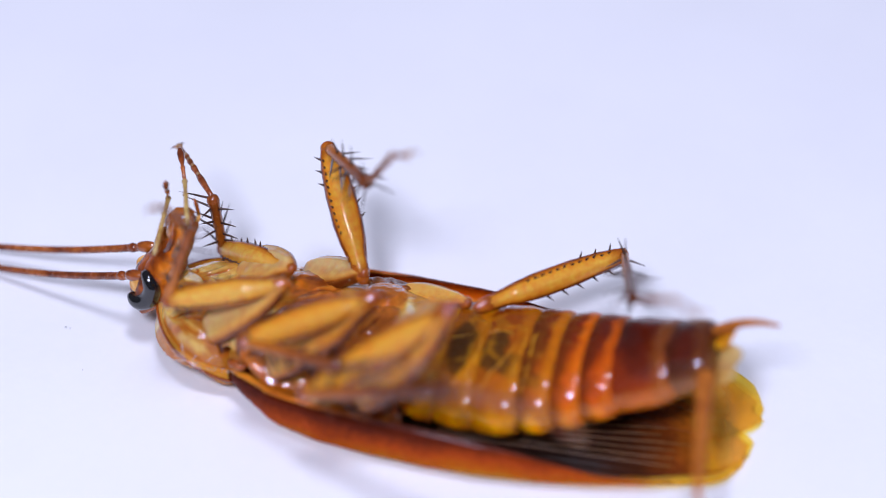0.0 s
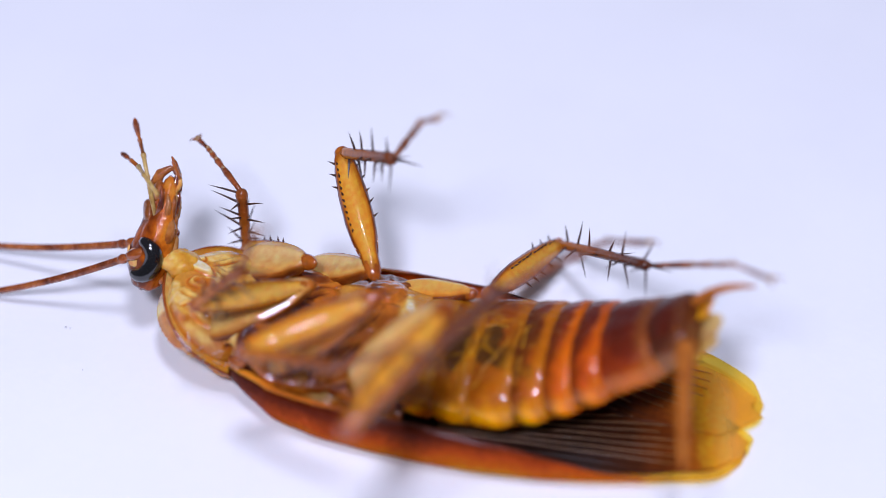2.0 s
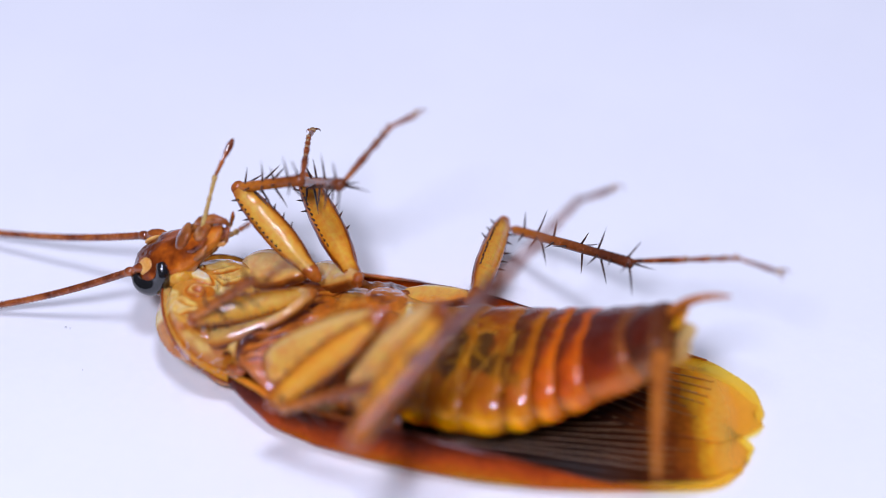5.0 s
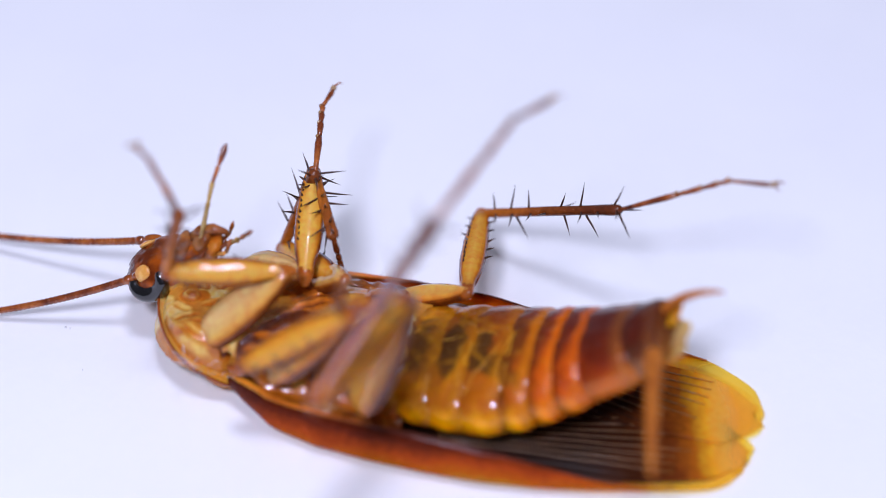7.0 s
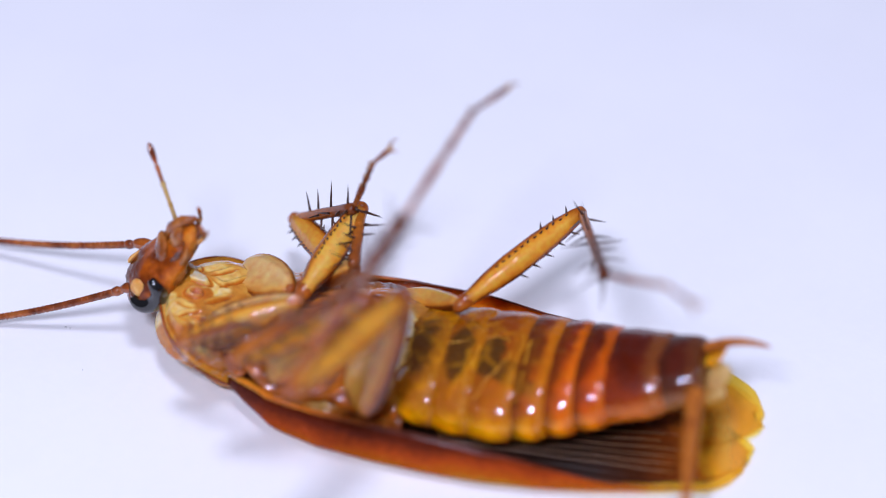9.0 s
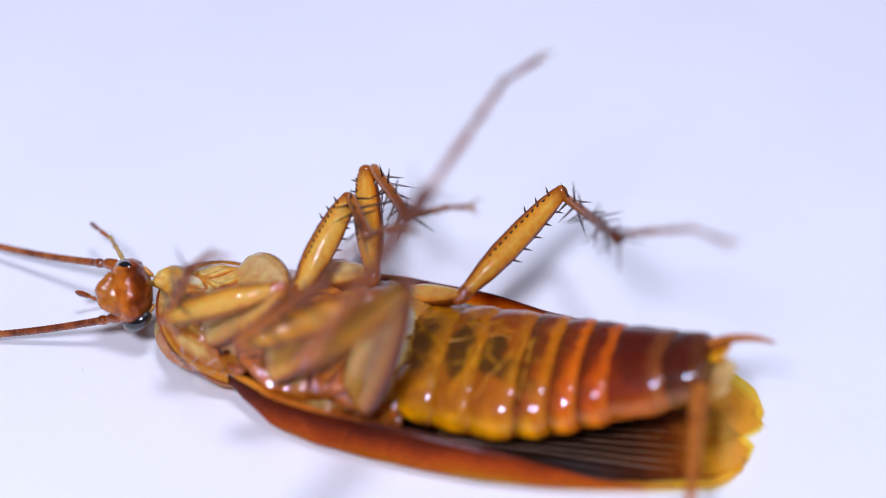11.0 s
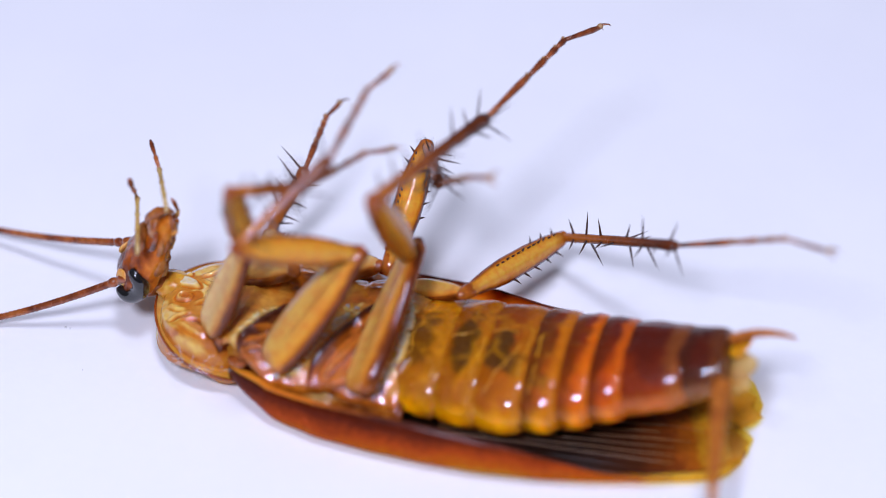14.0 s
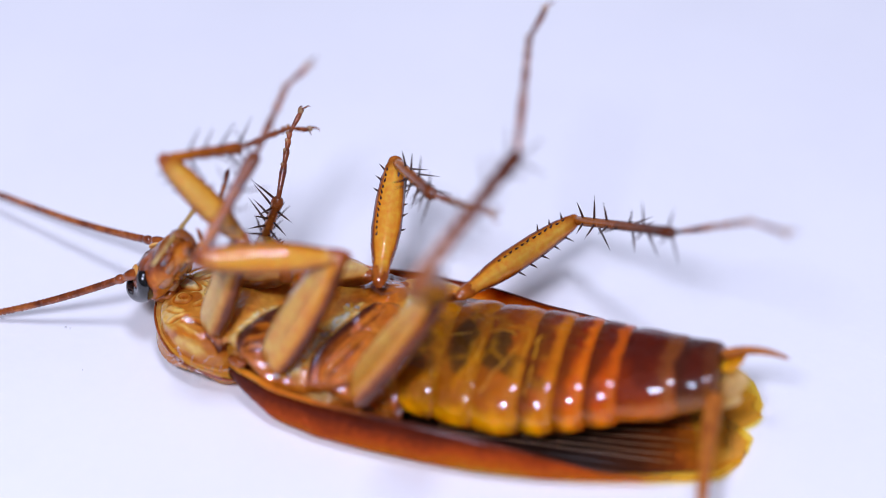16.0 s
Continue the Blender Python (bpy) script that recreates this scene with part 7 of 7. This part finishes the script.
    antenna_near = [
        (0, (-19.94, -0.51, 4.76), (-30.48, 1.69, 1.20)),
        (0.5, (-19.99, -0.31, 5.29), (-30.47, 1.58, 1.20)),
        (1, (-20.06, -0.07, 5.63), (-30.54, 1.73, 1.20)),
        (1.5, (-19.98, 0.33, 6.03), (-30.50, 1.63, 1.20)),
        (2, (-20.00, 0.13, 5.77), (-29.61, -0.50, 1.20)),
        (2.5, (-20.24, 0.60, 6.22), (-29.39, -1.00, 1.20)),
        (3, (-19.97, 0.30, 5.77), (-29.26, -1.29, 1.20)),
        (3.5, (-19.95, 0.22, 5.55), (-29.23, -1.34, 1.20)),
        (4, (-19.53, 0.45, 5.50), (-29.33, -1.03, 1.20)),
        (4.2, (-19.62, 0.35, 5.24), (-29.31, -1.03, 1.20)),
        (4.55, (-19.61, 0.37, 5.23), (-29.31, -1.03, 1.20)),
        (4.9, (-19.58, 0.39, 5.22), (-29.29, -1.06, 1.20)),
        (5.25, (-19.54, 0.40, 5.19), (-29.26, -1.12, 1.20)),
        (5.6, (-19.50, 0.41, 5.15), (-29.23, -1.18, 1.20)),
        (5.95, (-19.46, 0.42, 5.12), (-29.21, -1.22, 1.20)),
        (6.3, (-19.46, 0.44, 5.10), (-29.21, -1.22, 1.20)),
        (6.5, (-19.55, 0.11, 4.84), (-29.13, -1.42, 1.20)),
        (7, (-19.55, 0.12, 4.79), (-29.09, -1.51, 1.20)),
        (7.5, (-19.91, 0.07, 4.84), (-29.09, -1.51, 1.20)),
        (8, (-19.90, 0.02, 4.79), (-29.09, -1.51, 1.20)),
        (8.5, (-19.99, -0.32, 4.44), (-28.94, -1.86, 1.20)),
        (9, (-20.11, -0.55, 4.23), (-28.88, -2.01, 1.20)),
        (9.2, (-20.40, -0.85, 3.99), (-28.78, -2.25, 1.20)),
        (9.55, (-20.29, -1.10, 4.10), (-28.73, -2.39, 1.20)),
        (9.9, (-19.93, -1.44, 4.14), (-28.63, -2.65, 1.20)),
        (10.25, (-19.67, -1.57, 3.69), (-28.50, -2.99, 1.20)),
        (10.6, (-19.97, -1.73, 3.06), (-28.36, -3.33, 1.20)),
        (10.95, (-20.47, -2.10, 2.79), (-28.26, -3.60, 1.20)),
        (11.3, (-20.67, -2.34, 2.77), (-28.21, -3.73, 1.20)),
        (11.5, (-20.69, -2.52, 2.64), (-28.16, -3.88, 1.20)),
        (12, (-20.60, -2.17, 3.12), (-28.23, -3.74, 1.20)),
        (12.5, (-20.48, -1.93, 3.46), (-28.26, -3.70, 1.20)),
        (13, (-20.48, -1.51, 3.96), (-28.45, -3.26, 1.20)),
        (13.5, (-20.38, -1.34, 4.18), (-28.51, -3.12, 1.20)),
        (14, (-20.27, -0.93, 4.71), (-28.69, -2.73, 1.20)),
        (14.5, (-20.06, -0.73, 4.92), (-28.78, -2.54, 1.20)),
        (15, (-20.00, -0.30, 5.42), (-28.93, -2.20, 1.20)),
        (15.5, (-19.95, -0.46, 5.24), (-28.88, -2.30, 1.20)),
        (16, (-19.87, -0.76, 4.84), (-28.84, -2.39, 1.20)),
    ]
    antenna_far = [
        (0, (-20.20, 2.45, 4.57), (-30.96, 3.04, 1.80)),
        (0.5, (-20.16, 2.30, 4.71), (-30.94, 2.89, 1.80)),
        (1, (-20.31, 2.31, 4.81), (-31.03, 3.09, 1.80)),
        (1.5, (-20.57, 2.14, 4.71), (-30.97, 2.94, 1.80)),
        (2, (-20.84, 2.17, 4.76), (-30.94, 2.89, 1.80)),
        (2.5, (-20.98, 2.70, 5.24), (-31.14, 3.41, 1.80)),
        (3, (-20.35, 3.02, 5.35), (-31.37, 3.98, 1.80)),
        (3.5, (-20.28, 3.15, 5.35), (-31.39, 4.09, 1.80)),
        (4, (-19.86, 3.43, 5.35), (-31.59, 4.61, 1.80)),
        (4.2, (-19.81, 3.51, 5.24), (-31.57, 4.61, 1.80)),
        (4.55, (-19.81, 3.53, 5.23), (-31.57, 4.63, 1.80)),
        (4.9, (-19.79, 3.52, 5.20), (-31.57, 4.63, 1.80)),
        (5.25, (-19.77, 3.51, 5.15), (-31.56, 4.63, 1.80)),
        (5.6, (-19.75, 3.49, 5.10), (-31.56, 4.63, 1.80)),
        (5.95, (-19.73, 3.49, 5.05), (-31.56, 4.64, 1.80)),
        (6.3, (-19.73, 3.50, 5.03), (-31.56, 4.66, 1.80)),
        (6.5, (-19.93, 3.26, 4.89), (-31.40, 4.24, 1.80)),
        (7, (-19.95, 3.32, 4.89), (-31.46, 4.40, 1.80)),
        (7.5, (-20.16, 3.13, 4.76), (-31.39, 4.24, 1.80)),
        (8, (-20.19, 3.25, 4.89), (-31.46, 4.40, 1.80)),
        (8.5, (-20.36, 3.03, 4.71), (-31.35, 4.14, 1.80)),
        (9, (-20.60, 2.97, 4.71), (-31.30, 4.03, 1.80)),
        (9.2, (-21.09, 2.71, 4.57), (-31.24, 3.87, 1.80)),
        (9.55, (-21.21, 2.32, 4.84), (-31.22, 3.81, 1.80)),
        (9.9, (-21.06, 1.71, 5.31), (-31.19, 3.72, 1.80)),
        (10.25, (-20.63, 1.57, 5.13), (-31.15, 3.61, 1.80)),
        (10.6, (-21.00, 1.70, 4.27), (-31.11, 3.51, 1.80)),
        (10.95, (-22.04, 1.47, 3.74), (-31.08, 3.42, 1.80)),
        (11.3, (-22.56, 1.21, 3.69), (-31.06, 3.35, 1.80)),
        (11.5, (-22.52, 1.04, 3.55), (-31.05, 3.30, 1.80)),
        (12, (-21.31, 1.43, 3.74), (-31.02, 3.20, 1.80)),
        (12.5, (-21.09, 1.58, 3.95), (-31.16, 3.51, 1.80)),
        (13, (-21.32, 1.88, 4.41), (-31.41, 4.09, 1.80)),
        (13.5, (-21.36, 2.02, 4.63), (-31.55, 4.40, 1.80)),
        (14, (-21.12, 2.10, 4.76), (-31.52, 4.30, 1.80)),
        (14.5, (-20.61, 2.30, 4.89), (-31.79, 4.93, 1.80)),
        (15, (-19.93, 2.56, 5.03), (-32.22, 5.95, 1.80)),
        (15.5, (-19.72, 2.48, 4.89), (-32.26, 6.05, 1.80)),
        (16, (-19.36, 2.51, 4.76), (-32.79, 7.34, 1.80)),
    ]
    palp_far = [
        (0, (-16.74, 1.05, 9.74), (-17.81, 3.74, 9.59), (-18.90, 6.02, 10.21)),
        (0.5, (-18.33, 3.82, 7.76), (-18.17, 3.77, 10.66), (-19.28, 6.10, 10.95)),
        (1, (-17.86, 1.78, 10.92), (-19.02, 4.38, 10.39), (-20.29, 6.65, 10.30)),
        (1.5, (-19.58, 3.13, 9.43), (-20.91, 5.55, 8.56), (-22.52, 7.50, 7.97)),
        (2, (-19.64, 2.37, 9.85), (-21.29, 4.62, 9.05), (-23.13, 6.34, 8.44)),
        (2.5, (-19.55, 2.59, 9.55), (-21.60, 4.63, 9.77), (-23.74, 6.06, 10.13)),
        (3, (-17.38, 2.49, 8.98), (-18.35, 4.88, 10.31), (-19.15, 6.99, 11.61)),
        (3.5, (-17.48, 3.18, 8.25), (-17.78, 4.56, 10.78), (-18.54, 6.83, 11.82)),
        (4, (-16.25, 2.47, 8.55), (-16.25, 4.34, 10.77), (-16.01, 6.14, 12.66)),
        (4.2, (-16.03, 1.64, 9.07), (-15.90, 3.45, 11.34), (-15.30, 5.28, 13.13)),
        (4.55, (-16.01, 1.73, 8.95), (-15.84, 3.48, 11.26), (-15.22, 5.29, 13.02)),
        (4.9, (-15.97, 1.90, 8.65), (-15.67, 3.52, 11.04), (-15.00, 5.32, 12.79)),
        (5.25, (-15.93, 2.12, 8.25), (-15.45, 3.54, 10.74), (-14.72, 5.35, 12.46)),
        (5.6, (-15.91, 2.34, 7.85), (-15.25, 3.55, 10.40), (-14.46, 5.35, 12.09)),
        (5.95, (-15.90, 2.51, 7.53), (-15.11, 3.55, 10.12), (-14.28, 5.35, 11.80)),
        (6.3, (-15.91, 2.59, 7.40), (-15.06, 3.57, 10.00), (-14.20, 5.38, 11.69)),
        (6.5, (-16.11, 2.10, 7.49), (-15.26, 3.07, 10.09), (-14.41, 4.89, 11.77)),
        (7, (-15.85, 1.56, 8.55), (-15.45, 2.56, 11.24), (-15.03, 4.39, 13.10)),
        (7.5, (-16.22, 2.02, 8.07), (-15.73, 2.92, 10.78), (-14.97, 4.74, 12.51)),
        (8, (-16.39, 1.79, 8.26), (-16.67, 3.42, 10.65), (-16.67, 5.19, 12.59)),
        (8.5, (-16.86, 1.19, 8.76), (-18.19, 2.42, 11.03), (-19.35, 3.71, 13.04)),
        (9, (-17.33, 1.03, 8.66), (-18.46, 1.94, 11.17), (-19.67, 3.17, 13.15)),
        (9.2, (-17.57, -0.55, 10.16), (-18.52, 1.84, 11.49), (-19.08, 3.39, 13.54)),
        (9.55, (-16.81, 0.07, 9.50), (-17.65, 2.41, 11.00), (-17.86, 3.99, 13.05)),
        (9.9, (-16.09, 1.72, 7.36), (-16.43, 4.10, 8.98), (-15.90, 6.07, 10.60)),
        (10.25, (-17.47, 3.11, 4.71), (-17.34, 5.86, 5.61), (-16.94, 8.41, 5.95)),
        (10.6, (-20.11, 3.06, 3.56), (-20.59, 5.90, 3.28), (-21.53, 8.27, 2.75)),
        (10.95, (-21.76, 2.22, 3.90), (-23.31, 4.56, 3.17), (-25.29, 6.18, 2.71)),
        (11.3, (-22.15, 1.78, 4.25), (-24.13, 3.77, 3.54), (-26.40, 5.01, 3.28)),
        (11.5, (-22.22, 1.87, 3.87), (-24.48, 3.60, 3.32), (-27.00, 4.24, 3.42)),
        (12, (-18.60, -0.64, 7.53), (-18.47, -0.96, 10.41), (-19.67, 1.26, 11.04)),
        (12.5, (-18.19, -0.14, 8.04), (-17.96, -0.45, 10.91), (-18.82, 1.99, 11.23)),
        (13, (-17.41, -1.52, 10.74), (-18.88, 0.98, 10.62), (-20.28, 3.16, 10.83)),
        (13.5, (-17.41, -1.11, 11.26), (-18.76, 1.44, 10.91), (-20.17, 3.61, 11.13)),
        (14, (-17.84, 0.24, 11.09), (-19.10, 2.83, 10.76), (-20.46, 5.01, 11.10)),
        (14.5, (-17.98, 2.60, 9.28), (-17.75, 2.26, 12.15), (-18.85, 4.62, 12.17)),
        (15, (-16.04, 2.85, 8.76), (-15.62, 2.59, 11.62), (-16.29, 5.06, 12.10)),
        (15.5, (-16.01, 1.85, 8.67), (-15.71, 2.10, 11.54), (-16.45, 4.59, 11.75)),
        (16, (-15.21, 1.68, 8.57), (-14.35, 0.74, 11.18), (-14.67, 3.32, 11.28)),
    ]
    palp_near = [
        (0, (-18.19, -0.04, 8.47), (-18.62, 2.81, 8.78), (-18.26, 1.68, 11.10)),
        (0.5, (-18.54, 0.32, 8.31), (-19.33, 3.09, 8.63), (-19.20, 3.52, 11.19)),
        (1, (-18.71, 1.03, 8.57), (-19.52, 3.17, 10.34), (-19.75, 3.65, 12.89)),
        (1.5, (-19.92, 3.30, 7.75), (-20.84, 4.95, 9.96), (-21.32, 5.30, 12.49)),
        (2, (-19.68, 2.53, 8.44), (-20.66, 4.14, 10.65), (-21.11, 4.39, 13.20)),
        (2.5, (-19.14, 2.85, 8.85), (-19.62, 4.68, 11.05), (-19.75, 5.08, 13.62)),
        (3, (-15.67, 2.06, 9.97), (-16.28, 4.73, 9.02), (-15.36, 4.01, 11.35)),
        (3.5, (-15.52, 2.04, 9.88), (-16.09, 4.57, 8.58), (-15.22, 3.26, 10.65)),
        (4, (-14.50, 1.43, 9.14), (-15.13, 3.79, 7.56), (-14.50, 2.28, 9.59)),
        (4.2, (-15.15, 3.45, 6.47), (-13.89, 1.75, 8.45), (-12.64, 0.53, 10.38)),
        (4.55, (-15.13, 3.45, 6.41), (-13.87, 1.77, 8.41), (-12.60, 0.57, 10.34)),
        (4.9, (-15.08, 3.40, 6.27), (-13.81, 1.78, 8.32), (-12.50, 0.65, 10.25)),
        (5.25, (-15.02, 3.33, 6.09), (-13.73, 1.80, 8.18), (-12.35, 0.73, 10.12)),
        (5.6, (-14.96, 3.26, 5.89), (-13.66, 1.81, 8.04), (-12.21, 0.83, 9.97)),
        (5.95, (-14.92, 3.21, 5.74), (-13.60, 1.83, 7.92), (-12.11, 0.90, 9.84)),
        (6.3, (-14.91, 3.21, 5.67), (-13.58, 1.85, 7.87), (-12.08, 0.95, 9.78)),
        (6.5, (-15.05, 3.09, 5.93), (-13.83, 1.52, 8.05), (-12.57, 0.49, 10.07)),
        (7, (-15.07, 3.14, 5.84), (-13.68, 1.58, 7.84), (-12.30, 0.52, 9.78)),
        (7.5, (-15.57, 2.89, 5.55), (-14.31, 1.21, 7.55), (-13.47, -0.42, 9.39)),
        (8, (-15.84, 2.62, 5.73), (-14.54, 1.42, 8.02), (-13.39, 0.21, 10.02)),
        (8.5, (-15.64, 2.00, 5.60), (-14.51, 0.55, 7.84), (-13.68, -1.01, 9.75)),
        (9, (-16.47, 1.91, 6.67), (-15.39, 0.28, 8.80), (-14.54, -1.28, 10.71)),
        (9.2, (-16.41, -1.34, 9.73), (-17.16, 0.99, 8.16), (-16.19, -0.55, 10.03)),
        (9.55, (-15.67, -0.74, 8.78), (-16.86, 1.50, 7.37), (-15.34, 0.17, 9.01)),
        (9.9, (-15.19, 0.71, 6.05), (-17.01, 2.83, 5.26), (-14.64, 1.95, 5.89)),
        (10.25, (-16.96, 1.55, 2.98), (-18.13, 4.17, 2.58), (-16.65, 2.25, 1.64)),
        (10.6, (-19.71, 0.79, 1.75), (-20.44, 3.25, 0.40), (-22.31, 1.60, 1.14)),
        (10.95, (-21.16, -0.54, 2.07), (-22.67, 1.30, 0.41), (-24.22, 0.04, 2.07)),
        (11.3, (-21.41, -1.14, 2.38), (-23.30, 0.38, 0.79), (-24.57, -0.83, 2.71)),
        (11.5, (-21.14, -2.36, 2.53), (-23.33, -1.59, 0.79), (-25.05, -3.36, 1.59)),
        (12, (-18.23, -0.11, 6.68), (-17.19, -1.83, 8.76), (-16.24, -3.47, 10.54)),
        (12.5, (-18.16, -2.77, 9.39), (-19.04, -0.36, 8.04), (-18.57, -1.76, 10.18)),
        (13, (-18.83, -3.07, 8.98), (-20.02, -0.50, 8.35), (-19.97, -1.87, 10.56)),
        (13.5, (-18.90, -2.40, 9.72), (-20.02, 0.15, 8.92), (-19.93, -1.07, 11.22)),
        (14, (-19.22, -1.22, 9.01), (-20.20, 1.50, 9.29), (-20.17, 0.46, 11.68)),
        (14.5, (-18.71, -1.03, 9.38), (-19.30, 1.81, 9.42), (-19.35, 1.33, 11.97)),
        (15, (-17.53, -1.05, 9.38), (-17.83, 1.83, 9.21), (-17.26, 2.33, 11.70)),
        (15.5, (-17.33, -1.20, 8.86), (-17.40, 1.68, 9.21), (-16.54, 1.32, 11.63)),
        (16, (-17.06, -1.47, 8.74), (-16.30, 1.25, 9.39), (-15.53, -0.00, 11.54)),
    ]
    slide = [(0, -0.00), (0.5, 0.27), (1, 0.32), (1.5, 0.32), (2, 0.27), (2.5, 0.16), (3, 0.11), (3.5, -0.00), (4, -0.16), (4.2, -0.32), (6.3, -0.48), (6.5, -0.43), (7, -0.48), (7.5, -0.48), (8, -0.48), (8.5, -0.48), (9, -0.48), (9.2, -0.48), (11.3, -0.22), (11.5, -0.16), (12, -0.05), (12.5, 0.05), (13, 0.11), (13.5, 0.16), (14, 0.27), (14.5, 0.32), (15, 0.38), (15.5, 0.38), (16, 0.32)]
    belly = [
        (0, 1.071, 0.343),
        (0.5, 1.068, 0.435),
        (1, 1.067, 0.477),
        (1.5, 1.067, 0.525),
        (2, 1.036, 0.557),
        (2.5, 1.021, 0.579),
        (3, 1.035, 0.639),
        (3.5, 1.030, 0.661),
        (4, 0.985, 0.596),
        (4.2, 0.964, 0.547),
        (6.3, 0.926, 0.596),
        (6.5, 0.917, 0.603),
        (7, 0.935, 0.595),
        (7.5, 0.971, 0.537),
        (8, 0.992, 0.331),
        (8.5, 1.011, 0.260),
        (9, 1.029, 0.249),
        (9.2, 1.021, 0.262),
        (11.3, 1.051, 0.266),
        (11.5, 1.055, 0.271),
        (12, 1.074, 0.302),
        (12.5, 1.103, 0.365),
        (13, 1.105, 0.315),
        (13.5, 1.101, 0.287),
        (14, 1.117, 0.257),
        (14.5, 1.124, 0.232),
        (15, 1.121, 0.204),
        (15.5, 1.108, 0.155),
        (16, 1.087, 0.131),
    ]
    shield_lift = [(0, 0.44), (0.5, 0.44), (1, 0.73), (1.5, 1.07), (2, 1.31), (2.5, 1.46), (3, 1.46), (3.5, 1.46), (4, 1.36), (4.2, 1.31), (6.3, 0.97), (6.5, 0.87), (7, 0.78), (7.5, 0.78), (8, 0.87), (8.5, 0.92), (9, 1.07), (9.2, 1.07), (11.3, 0.34), (11.5, 0.24), (12, 0.00), (12.5, -0.24), (13, -0.44), (13.5, -0.34), (14, -0.15), (14.5, -0.05), (15, -0.19), (15.5, -0.24), (16, -0.34)]
    walk(roach, [(t, at(0, -6.9 + dy, 0, 0, 0, -15)) for t, dy in slide])
    for key, rows in (("ff", ff), ("fm", fm), ("fh", fh), ("nf", nf), ("nm", nm), ("nh", nh)):
        move_leg(key, rows)
    walk(SHIELD_PART, [(t, at(-11, 0, 1.2, 0, 11.2 * f, 0) @ at(11, 0, -1.2)) for t, f in shield_lift])
    walk(HEAD, [(t, Matrix.Translation(m.translation * MM) @ m.to_quaternion().to_matrix().to_4x4()) for t, m in head_rows])
    walk(ANTENNA_NEAR, bone_rows(antenna_near, (0, 0, 1)))
    walk(ANTENNA_FAR, bone_rows(antenna_far, (0, 0, 1)))
    for (upper, lower), rows in ((PALP_NEAR, palp_near), (PALP_FAR, palp_far)):
        walk(upper, bone_rows([(t, a, b) for t, a, b, c in rows], (0.3, 1, 0)))
        walk(lower, bone_rows([(t, b, c) for t, a, b, c in rows], (0.3, 1, 0)))
    for i, seg in enumerate(SEGS):
        walk(seg, [(t, belly_pose(k, bend, (CUTS[i] + CUTS[i + 1]) / 2)) for t, k, bend in belly])
    for cercus, turn in zip(CERCI, (at(0.1, -2.2, 0.3, 104, 2, 0), at(0.1, 1.3, 0.5, 0, 78, 8))):
        walk(cercus, [(t, belly_pose(k, bend, 1.0) @ turn) for t, k, bend in belly])
    for flap, turn in zip(TAIL, (at(-0.3, 0.0, -0.6, 0, 10, 6), at(-0.3, -0.8, -0.8, 0, 20, -14), at(-0.1, 1.1, 0.05, 0, 6, 12))):
        walk(flap, [(t, belly_pose(k, bend, 1.0) @ turn) for t, k, bend in belly])


motions()
